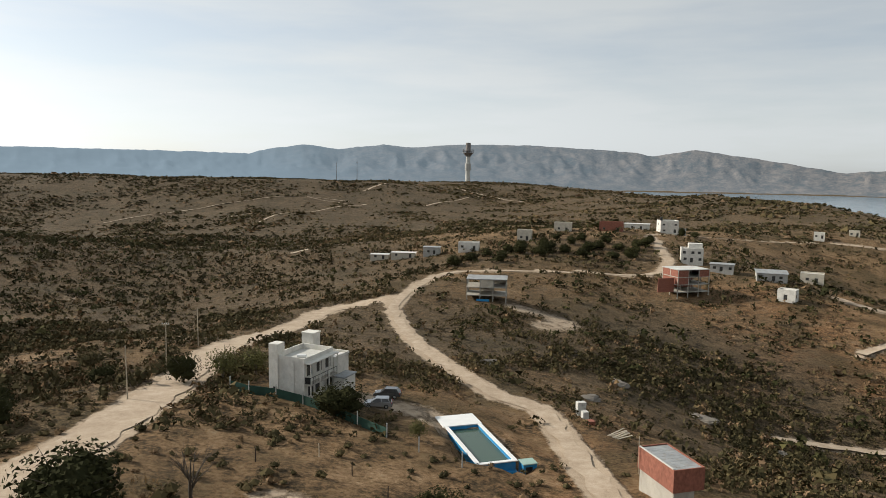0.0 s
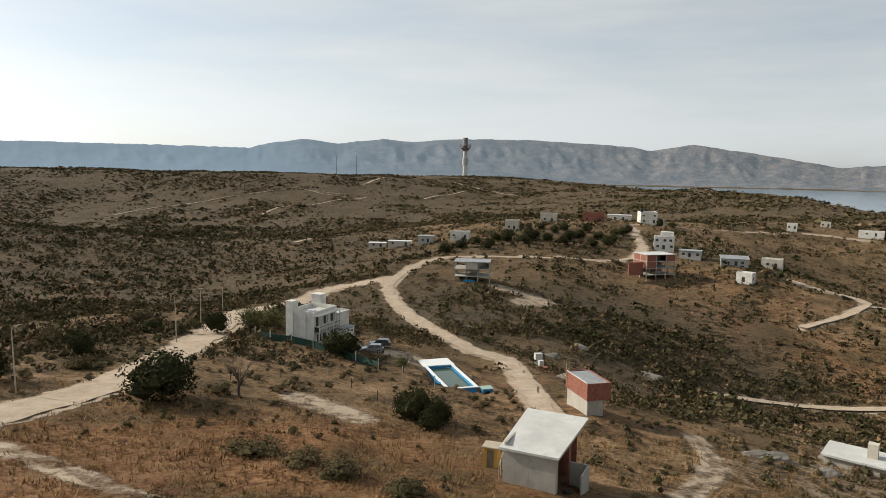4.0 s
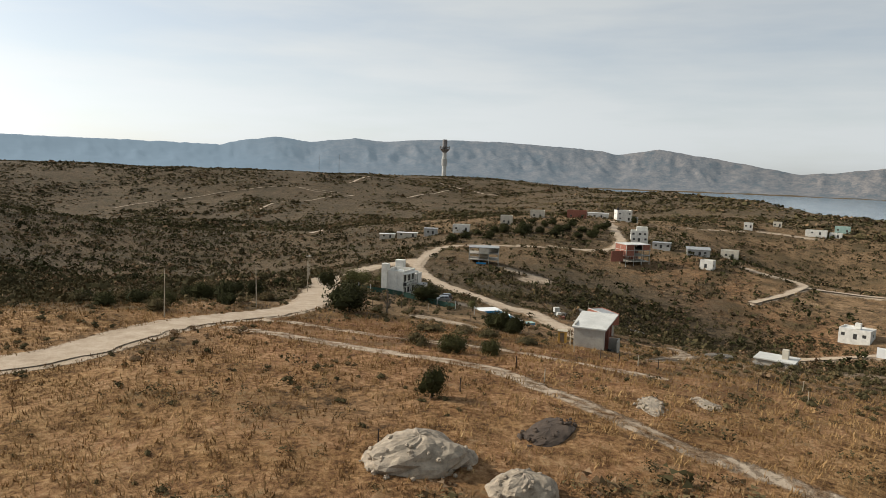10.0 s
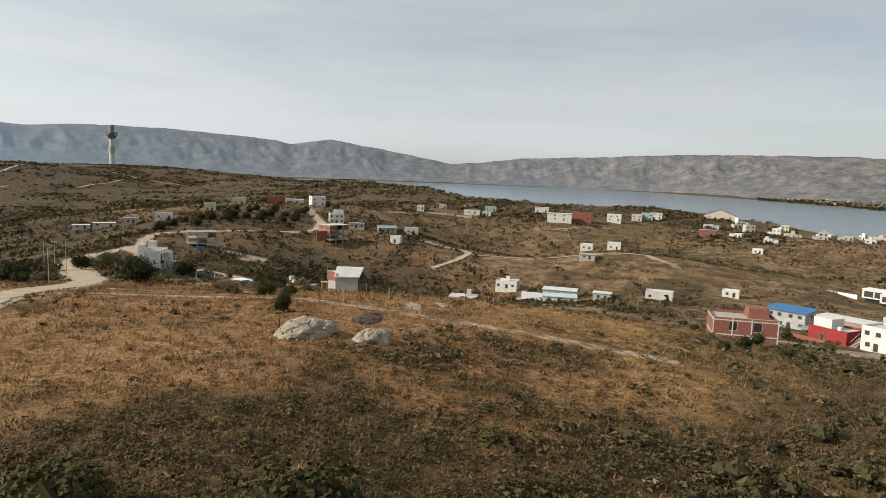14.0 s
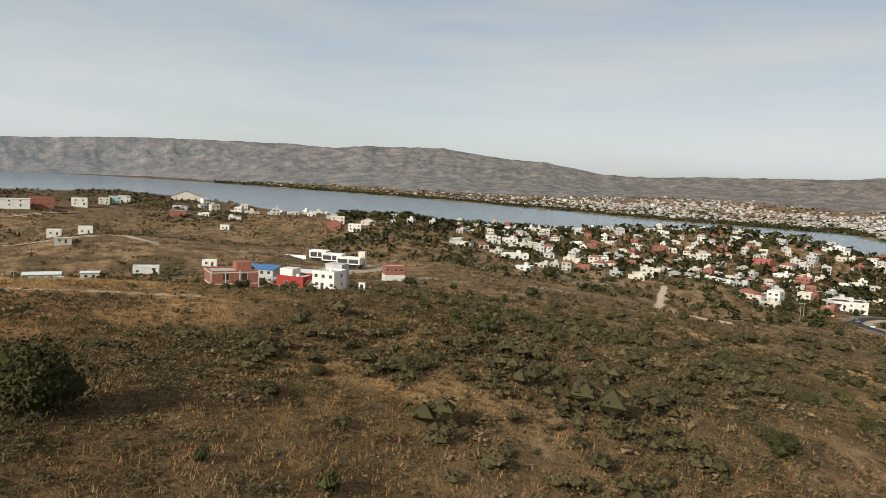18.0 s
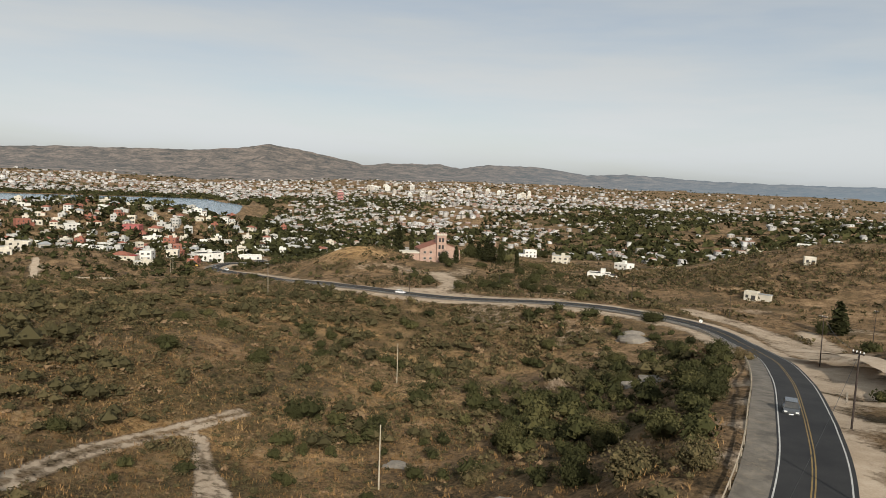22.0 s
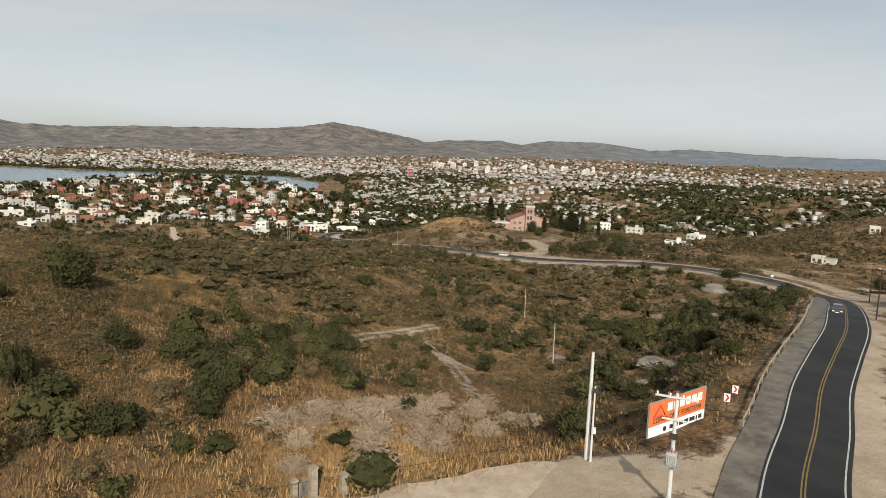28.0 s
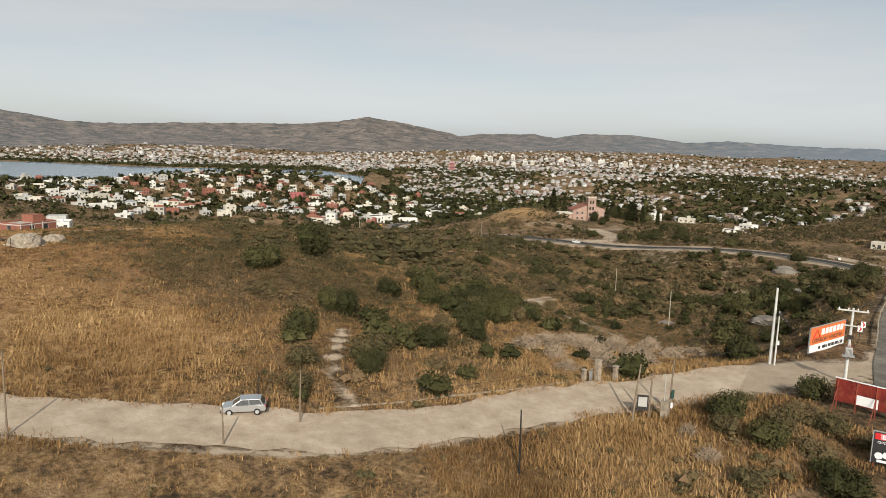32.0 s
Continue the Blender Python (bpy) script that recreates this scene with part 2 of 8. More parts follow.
leafy = blend((mid, 0.3), (small, 0.3), (fine, 0.4))
grass = ramp_node(n, [(0.40, (0.085, 0.045, 0.018)), (0.46, (0.24, 0.137, 0.055)), (0.52, (0.42, 0.26, 0.112)), (0.59, (0.58, 0.40, 0.195))])
l.new(leafy, grass.inputs["Fac"])
rust = ramp_node(n, [(0.40, (0.058, 0.030, 0.016)), (0.46, (0.165, 0.081, 0.038)), (0.52, (0.29, 0.155, 0.074)), (0.59, (0.43, 0.265, 0.145))])
l.new(leafy, rust.inputs["Fac"])
scrub = ramp_node(n, [(0.40, (0.030, 0.025, 0.015)), (0.46, (0.10, 0.067, 0.036)), (0.51, (0.205, 0.13, 0.068)), (0.56, (0.31, 0.205, 0.115)), (0.62, (0.45, 0.33, 0.21))])
l.new(blend((mid, 0.45), (small, 0.2), (fine, 0.35)), scrub.inputs["Fac"])
dirt = ramp_node(n, [(0.38, (0.25, 0.185, 0.125)), (0.5, (0.38, 0.295, 0.21)), (0.62, (0.49, 0.395, 0.295))])
l.new(blend((mid, 0.35), (small, 0.25), (grain, 0.4)), dirt.inputs["Fac"])
dry = mix_node(n, l, step_of(swing(mid, 0.9, tsep.outputs["Red"]), 0.3, 0.7), grass.outputs["Color"], rust.outputs["Color"])
col = mix_node(n, l, step_of(swing(small, 1.0, sep.outputs["Green"]), 0.25, 0.7), scrub.outputs["Color"], dry)
heath_f = step_of(math_node(n, l, "ADD", math_node(n, l, "MULTIPLY", math_node(n, l, "SUBTRACT", blend((small, 0.6), (fine, 0.4)), 0.5), 2.6), tsep.outputs["Green"]), 0.35, 0.75)
col = mix_node(n, l, math_node(n, l, "MULTIPLY", heath_f, 0.8), col, mix_node(n, l, step_of(fine.outputs["Fac"], 0.4, 0.6), (0.028, 0.024, 0.013), (0.13, 0.095, 0.048)))
wood_f = step_of(swing(mid, 1.5, sep.outputs["Blue"]), 0.4, 0.66)
col = mix_node(n, l, math_node(n, l, "MULTIPLY", wood_f, 0.75), col, mix_node(n, l, step_of(blend((small, 0.4), (fine, 0.6)), 0.42, 0.58), (0.027, 0.024, 0.016), (0.115, 0.09, 0.058)))
bare = step_of(math_node(n, l, "ADD", math_node(n, l, "MULTIPLY", math_node(n, l, "SUBTRACT", blend((mid, 0.3), (small, 0.4), (fine, 0.3)), 0.5), 2.4), sep.outputs["Red"]), 0.38, 0.68)
col = mix_node(n, l, bare, col, dirt.outputs["Color"])
l.new(col, b.inputs["Base Color"])
relief = math_node(n, l, "MULTIPLY", blend((small, 1.2), (fine, 1.0), (grain, 0.4)), math_node(n, l, "SUBTRACT", 1.0, math_node(n, l, "MULTIPLY", bare, 0.8)))
bump_node(n, l, b, relief, 1.0, 0.5)
HILLSIDE = m

# gravel and asphalt
m, n, l, b = node_material("pale gravel", 0.95, 0, 0.1)
co = n.new("ShaderNodeTexCoord").outputs["Object"]
g1, g2 = noise_node(n, l, co, 0.35, 8, 0.75), noise_node(n, l, co, 5, 5, 0.75)
r = ramp_node(n, [(0.36, (0.29, 0.22, 0.155)), (0.5, (0.40, 0.315, 0.23)), (0.64, (0.50, 0.41, 0.315))])
l.new(math_node(n, l, "ADD", math_node(n, l, "MULTIPLY", g1.outputs["Fac"], 0.7), math_node(n, l, "MULTIPLY", g2.outputs["Fac"], 0.3)), r.inputs["Fac"])
l.new(r.outputs["Color"], b.inputs["Base Color"])
bump_node(n, l, b, g2.outputs["Fac"], 0.4, 0.05)
GRAVEL = m
m, n, l, b = node_material("asphalt", 0.85, 0, 0.3)
co = n.new("ShaderNodeTexCoord").outputs["Object"]
g1, g2 = noise_node(n, l, co, 0.18, 6, 0.6), noise_node(n, l, co, 14, 3)
r = ramp_node(n, [(0.36, (0.011, 0.011, 0.012)), (0.64, (0.03, 0.029, 0.028))])
l.new(math_node(n, l, "ADD", math_node(n, l, "MULTIPLY", g1.outputs["Fac"], 0.7), math_node(n, l, "MULTIPLY", g2.outputs["Fac"], 0.3)), r.inputs["Fac"])
l.new(r.outputs["Color"], b.inputs["Base Color"])
bump_node(n, l, b, g2.outputs["Fac"], 0.25, 0.02)
ASPHALT = m
SHOULDER = plain("worn grey road shoulder", (0.15, 0.13, 0.105), vary=0.45, scale=0.8, stain=(0.26, 0.21, 0.15))

# foliage: colour by the shrub's own tint, in crowns with painted top light, and by leaf
def foliage(name, stops, rough=0.75):
    m, n, l, b = node_material(name, 0.9, 0, 0.04)
    t = n.new("ShaderNodeVertexColor")
    t.layer_name = "tint"
    g = n.new("ShaderNodeNewGeometry")
    s = n.new("ShaderNodeSeparateColor")
    l.new(t.outputs["Color"], s.inputs["Color"])
    r = ramp_node(n, stops)
    l.new(math_node(n, l, "ADD", math_node(n, l, "MULTIPLY", s.outputs["Red"], 0.75), math_node(n, l, "MULTIPLY", g.outputs["Random Per Island"], 0.25)), r.inputs["Fac"])
    l.new(r.outputs["Color"], b.inputs["Base Color"])
    return m


LEAF = foliage("scrub leaves", [(0.0, (0.030, 0.027, 0.014)), (0.35, (0.066, 0.056, 0.027)), (0.62, (0.118, 0.090, 0.044)), (0.82, (0.175, 0.112, 0.062)), (1.0, (0.25, 0.17, 0.105))])
TREE_LEAF = foliage("tree leaves", [(0.0, (0.018, 0.019, 0.009)), (0.5, (0.042, 0.042, 0.017)), (1.0, (0.10, 0.088, 0.036))])
STRAW = foliage("dry grass blades", [(0.0, (0.10, 0.055, 0.023)), (0.4, (0.25, 0.148, 0.063)), (0.75, (0.41, 0.265, 0.122)), (1.0, (0.54, 0.39, 0.205))])
TWIG = foliage("bare tan twigs", [(0.0, (0.20, 0.145, 0.095)), (1.0, (0.46, 0.355, 0.25))])
OLIVE_LEAF = foliage("olive leaves", [(0.0, (0.05, 0.05, 0.02)), (0.5, (0.11, 0.105, 0.042)), (1.0, (0.21, 0.18, 0.085))])

# ---- the lie of the land ----
broad_hills = [  # east, north, radius, height
    (0, 400, 700, 70.4),
    (-1200, -1600, 700, 12.6),
    (1600, 1600, 700, 34.2),
    (1600, -1600, 700, 24.1),
    (-1600, 1600, 700, 23.6),
    (-1600, -400, 700, 29.3),
    (0, -1600, 700, 27.6),
    (1600, 400, 700, 30.8),
    (-550, 1200, 350, 53.4),
    (700, 1200, 350, 6.3),
    (-50, 1200, 350, 45.9),
]
hills = [  # east, north, radius, height
    (-60, 540, 180, -28.9),
    (420, -60, 180, -25.8),
    (-420, 780, 180, -52.4),
    (420, -900, 180, 29.7),
    (540, -540, 180, -30.1),
    (-420, -300, 180, 19.8),
    (780, -180, 180, 38.9),
    (60, 900, 180, -33.5),
    (900, -780, 180, 17.9),
    (900, -420, 180, -30.2),
    (780, 180, 180, -15.9),
    (660, -900, 180, -16.5),
    (300, 780, 180, 4.1),
    (300, -660, 180, -6.0),
    (900, -60, 180, -25.4),
    (-180, 900, 180, -7.5),
    (155, 220, 95, -21.3),
    (-105, 285, 95, -19.8),
    (415, 350, 95, -6.7),
    (220, 545, 95, -9.8),
    (-170, -430, 95, 16.1),
    (90, 415, 95, 10.3),
    (545, -300, 95, -11.9),
    (545, 155, 95, 11.2),
]
hills_more = [  # east, north, radius, height
    (-235, 545, 95, -7.9),
    (155, -495, 95, -5.9),
    (545, -105, 95, -19.7),
    (415, -495, 95, 8.7),
    (-300, 415, 95, 9.3),
    (-495, 25, 95, 9.0),
    (545, 415, 95, 0.3),
    (-40, -495, 95, 8.3),
    (415, -105, 95, 19.1),
    (545, 285, 95, -6.4),
    (415, 545, 95, -2.9),
    (415, -235, 95, -8.6),
]
hummocks = [  # east, north, radius, height
    (240, 360, 55, -26.6),
    (200, 80, 55, -5.6),
    (360, 160, 55, -14.7),
    (0, -320, 55, -5.5),
    (360, 280, 55, -13.6),
    (320, -120, 55, -17.5),
    (-160, -240, 55, 4.9),
    (-160, 360, 55, -4.6),
    (360, 80, 55, 11.1),
    (360, 0, 55, -8.8),
    (-25, 0, 32, 6.1),
    (0, -150, 32, -6.8),
    (50, 150, 32, -3.6),
    (75, -200, 32, -3.7),
    (-25, -100, 32, -4.1),
    (100, 200, 32, -0.9),
    (50, -25, 32, 8.5),
    (-100, -150, 32, 14.0),
    (225, -200, 32, -4.7),
    (25, -200, 32, -6.4),
    (225, 200, 32, 7.2),
    (100, -100, 32, -2.6),
    (-75, -225, 32, 9.4),
    (225, -300, 32, 5.4),
]
hummocks_more = [  # east, north, radius, height
    (-50, -125, 32, -3.7),
    (0, 275, 32, 6.1),
    (150, -250, 32, -0.8),
    (300, 75, 32, -9.1),
    (100, 25, 32, 0.8),
    (150, 275, 32, 2.3),
    (25, 50, 32, 2.0),
    (-50, -50, 32, 10.9),
    (-75, 75, 32, 5.2),
    (-50, 175, 32, 4.1),
    (-125, -75, 32, 8.9),
    (-100, 25, 32, 6.0),
    (-200, 200, 32, 6.5),
    (50, -175, 32, -6.9),
    (50, -100, 32, 3.7),
    (-25, 125, 32, 2.3),
    (300, -250, 32, 5.8),
    (50, -250, 32, 3.3),
    (250, 300, 32, -12.0),
    (-25, 50, 32, 4.0),
    (-75, -75, 32, -6.7),
    (100, -200, 32, -6.7),
    (100, 175, 32, -12.9),
    (75, 250, 32, -4.3),
]
hummocks_rest = [  # east, north, radius, height
    (25, 25, 32, 3.7),
]
HILLS = np.array(broad_hills + hills + hills_more + hummocks + hummocks_more + hummocks_rest + [(232, -247, 19, 11.0), (54, -4, 15, -2.4), (70, -455, 62, 16.0), (115, -470, 50, 9.0), (0, -470, 60, 8.0)], float)
BROW = [(-60, 47), (-26, 47.5), (-21, 47.2), (-15.5, 45), (-9.5, 44.5), (-3.4, 42), (4.5, 42), (9.5, 42.5), (13.5, 41), (17, 37), (21, 30), (24, 40), (30, 60)]  # azimuth, level at 1220 m
BED, LAKE_Z = -38.0, -30.0
CX, CY = -60.0, -20.0  # the middle of the ground sheet
SHORE = [(-180, 1500), (-1.2, 1500), (14.8, 3900), (24.8, 4050), (41, 4150), (48, 4000), (56, 3400), (63, 2900), (70, 2560), (81, 2130), (92.2, 1800), (98.2, 1760), (106.2, 1720), (109.2, 1500), (113.2, 1150), (119.2, 950), (180, 900)]
COAST = [(-180, 6000), (6, 6000), (11, 1600), (18, 1220), (25, 1010), (31, 850), (37, 735), (42.5, 690), (51.5, 765), (60.5, 765), (67, 725), (74, 745), (83, 800), (92, 810), (99, 810), (103, 1000), (109.5, 1160), (113, 3000), (180, 6000)]
RIDGE = [(-46.2, 1.3), (-30.2, 1.3), (-19.2, 1.3), (-12.6, 1.2), (-11.1, 1.6), (-8.3, 2.0), (-5.6, 1.7), (-2, 2.1), (0.7, 1.9), (3.5, 2.2), (9.8, 2.2), (13.8, 2.0), (17.9, 1.7), (19.1, 1.45), (22.2, 1.95), (25, 1.5), (27.8, 1.1), (32, 0.35), (34, 0.5), (37.7, 1.0), (43.8, 1.3), (50, 1.7), (57.5, 1.85), (62, 1.85), (65, 1.7), (67.8, 2.0), (74, 2.1), (79, 1.5), (82.5, 1.3), (87, 0.55), (91.2, 0.5), (94.5, 0.7), (99.2, 0.8), (104.2, 0.9), (107.2, 1.2), (109.4, 1.6), (112.9, 1.1), (117, 0.3), (119.2, 0.5), (123.2, 0.6), (124.8, 0.3), (127.2, 0.7), (131.2, 0.7), (135, 0.2), (138.2, 0.4), (143.2, 0.15), (149.2, 0.1), (165, 0.3)]


def value_noise(x, y, size, seed=0):
    """Smooth noise from -1 to 1 with cells of that size."""
    x, y = np.asarray(x, float) / size, np.asarray(y, float) / size
    ix, iy = np.floor(x), np.floor(y)
    fx, fy = x - ix, y - iy
    fx, fy = fx * fx * (3 - 2 * fx), fy * fy * (3 - 2 * fy)

    def at(a, b):
        v = np.sin(a * 127.1 + b * 311.7 + seed * 74.7) * 43758.5453
        return (v - np.floor(v)) * 2 - 1

    return (at(ix, iy) * (1 - fx) + at(ix + 1, iy) * fx) * (1 - fy) + (at(ix, iy + 1) * (1 - fx) + at(ix + 1, iy + 1) * fx) * fy


def smooth_step(v, a, b):
    t = np.clip((np.asarray(v, float) - a) / (b - a), 0, 1)
    return t * t * (3 - 2 * t)


def base_height(x, y):
    x, y = np.asarray(x, float), np.asarray(y, float)
    z = np.full(x.shape, BED)
    for hx, hy, hr, hh in HILLS:
        z = z + hh * np.exp(-((x - hx) ** 2 + (y - hy) ** 2) / (2 * hr * hr))
    dx, dy = x - CX, y - CY
    r, az = np.hypot(dx, dy), np.degrees(np.arctan2(dx, dy))
    # the plateau's brow: nothing north of the valley stands above it
    brow = 59.8 + r * np.interp(az, [c[0] for c in BROW], [(c[1] - 59.8) / 1220 for c in BROW])
    z = z - np.where((az > -60) & (az < 30) & (r > 480), 3.0 * np.logaddexp(0, np.clip((z - brow) / 3.0, -40, 40)), 0)
    coast = np.interp(az, [c[0] for c in COAST], [c[1] for c in COAST]) + 18 * value_noise(x, y, 90, 17)
    z = BED + (z - BED) * (1 - smooth_step(r, coast, coast + 110))
    shore = np.interp(az, [s[0] for s in SHORE], [s[1] for s in SHORE])
    past = r - shore
    rise = np.clip(past, 0, 4000) * np.interp(az, [0, 20, 60, 95, 120, 180], [0.004, 0.012, 0.02, 0.021, 0.016, 0.012])
    rise = rise + np.clip(past / 300, 0, 1) * (6 * value_noise(x, y, 420, 3) + 4 * value_noise(x, y, 170, 4))
    far = BED + (8.5 + np.clip(rise, 0, 200)) * smooth_step(past, -60, 20)
    land = np.where((az > 111) & (az < 180), -27 + 3 * value_noise(x, y, 160, 18), BED)
    return np.maximum(np.maximum(z, far), land * smooth_step(az, 111, 114) + BED * (1 - smooth_step(az, 111, 114)))


ROADS = {  # name: half width, centre line
    "gravel_road": (3.0, [(-114.5, -91), (-112, -82), (-109, -74), (-107, -64), (-106, -52), (-105, -42), (-105.5, -32), (-104.5, -20), (-101, -11), (-98.5, -2), (-96, 8), (-90, 22), (-80, 32), (-68, 37), (-60, 42), (-56, 50), (-53, 60), (-48, 70), (-41, 83), (-37.5, 97), (-37, 110), (-37, 123), (-37, 137), (-37.5, 152), (-39, 173), (-38, 205), (-31, 246), (-19, 255), (-7, 259)]),
    "dirt_lane": (1.5, [(20, 100), (20, 118), (20.5, 137), (20, 152), (13, 160), (6, 177), (-1, 200), (-8, 243), (-6, 258), (0, 280), (7, 303), (16, 314), (35, 314), (69, 312), (89, 310), (105, 327), (116, 376), (123, 402), (155, 424), (198, 444), (246, 451), (284, 431)]),
    "highway": (4.1, [(-172, -46), (-146, -60), (-129, -73), (-119, -86), (-110.5, -100), (-103, -112), (-96, -125), (-88, -140), (-78, -156), (-60, -184), (-36, -217), (-6, -250), (18, -264), (48, -261), (86, -249), (117, -232), (142, -216), (165, -203), (200, -198), (238, -199), (284, -193), (318, -192), (340, -206), (345, -226), (380, -245), (430, -255)]),
    "side_street": (3.4, [(-36, -228), (-45, -221), (-57, -211), (-73, -192), (-90, -172)]),
}
TRACKS = [  # half width, line: bare two-wheel tracks in the grass
    (1.5, [(-46, 70), (-40, 73), (-31, 69), (-20, 62), (-11, 59), (-4, 57), (4, 50), (12, 44)]),
    (1.5, [(-44, 63), (-33, 57), (-26, 52), (-20, 48), (-9, 41), (-5, 33), (-2, 28), (3, 18), (11, 10), (16, 3), (24, -8)]),
    (1.6, [(18, 62), (26, 72), (36, 88), (40, 104)]),
    (2.4, [(129, 234), (147, 242), (163, 254), (168, 264), (158, 277), (154, 289)]), (2.4, [(165, 255), (180, 247), (190, 236), (207, 217), (228, 207), (240, 195), (237, 184), (237, 171)]),
    (2.0, [(311, 381), (316, 368), (340, 360), (368, 352)]),
    (2.4, [(150, 165), (129, 178), (110, 184), (92, 186), (75, 183)]),
    (2.6, [(182, -117), (192, -102), (230, -96), (300, -94), (347, -96), (382, -98)]),
    (1.8, [(-37, -78), (-22, -88), (-9, -104), (-2, -114)]), (1.6, [(-41, -101), (-26, -102), (-13, -103)]), (1.5, [(-71, -86), (-37, -99), (-14, -104)]),
    (1.8, [(-101, 2), (-105, -9), (-108, -20), (-109, -32), (-109, -42)]), (4.0, [(-113, -84), (-113, -74), (-110, -66)]),
    (1.3, [(-103, -23), (-95, -23), (-87, -25), (-78, -29)]),
    (3.5, [(-30, -213), (-2, -243), (18, -256), (46, -252), (84, -241), (113, -224)]),
    (6.0, [(132, -233), (140, -252), (176, -266)]), (5.0, [(118, -222), (142, -207), (165, -194), (205, -189)]),
    (5, [(36, 236), (44, 246), (30, 254)]), (4, [(-9, 140), (0, 136), (8, 128)]), (3, [(-14, 99), (-6, 92)]),
    (6, [(92, 20), (112, 10), (140, 8)]), (8, [(230, 60), (262, 52), (300, 66)]), (6, [(205, 24), (228, 12)]), (4, [(110, 112), (128, 116)]),
    (4.0, [(-70, -186), (-52, -206), (-30, -230)]), (7.0, [(40, -290), (15, -284), (-8, -268), (-24, -250)]), (5.0, [(-24, -250), (-34, -240), (-44, -230)]), (4.0, [(-28, -255), (-16, -275), (4, -300)]), (5.0, [(80, -258), (100, -247), (128, -236), (146, -226)]), (4.0, [(-96, -156), (-106, -138), (-116, -120)]),
]


PADS = [(4.8, 135, 4.2, 24.4), (6.6, 128.2, 4.2, 23.4), (8.4, 121.4, 4.4, 22.9), (216, -292, 17, 7.3), (-129, -57.5, 4.5, 32.9)]  # x, y, radius, level


def along(points, step):
    """A smooth line through the points, at even steps."""
    p = np.array(points, float)
    p = np.vstack([2 * p[0] - p[1], p, 2 * p[-1] - p[-2]])
    out = []
    for i in range(1, len(p) - 2):
        n = max(1, int(np.hypot(*(p[i + 1] - p[i])) / step))
        for t in np.arange(n) / n:
            out.append(0.5 * (2 * p[i] + (p[i + 1] - p[i - 1]) * t + (2 * p[i - 1] - 5 * p[i] + 4 * p[i + 1] - p[i + 2]) * t * t + (3 * p[i] - p[i - 1] - 3 * p[i + 1] + p[i + 2]) * t**3))
    out.append(p[-2])
    return np.array(out)


def smoothed(v, n):
    k = np.ones(2 * n + 1) / (2 * n + 1)
    return np.convolve(np.pad(v, n, mode="edge"), k, "valid")


road_lines = {}
for name, (half, pts) in ROADS.items():
    line = along(pts, 2.0)
    zs = smoothed(base_height(line[:, 0], line[:, 1]), 14 if name == "highway" else 5)
    road_lines[name] = (half, line, zs)
track_lines = [(half, along(pts, 3.0)) for half, pts in TRACKS]


def near_line(x, y, line, reach):
    """Distance to the line and the index of its nearest point, where it is nearer than reach."""
    d, k = np.full(x.shape, 1e9), np.zeros(x.shape, int)
    box = (x > line[:, 0].min() - reach) & (x < line[:, 0].max() + reach) & (y > line[:, 1].min() - reach) & (y < line[:, 1].max() + reach)
    near = np.nonzero(box)[0]
    for i in range(0, len(line) - 1, 8 if len(near) else len(line)):
        c = line[i : i + 9]
        lo, hi = c.min(0) - reach, c.max(0) + reach
        nx, ny = x[near], y[near]
        idx = near[(nx > lo[0]) & (nx < hi[0]) & (ny > lo[1]) & (ny < hi[1])]
        if not len(idx):
            continue
        a, ab = c[:-1], c[1:] - c[:-1]
        px, py = x[idx, None] - a[None, :, 0], y[idx, None] - a[None, :, 1]
        t = np.clip((px * ab[:, 0] + py * ab[:, 1]) / (ab**2).sum(1), 0, 1)
        q = np.hypot(px - t * ab[:, 0], py - t * ab[:, 1])
        j = q.argmin(1)
        rows = np.arange(len(idx))
        q, t = q[rows, j], t[rows, j]
        better = q < d[idx]
        d[idx[better]], k[idx[better]] = q[better], (i + j + (t > 0.5))[better]
    return d, k


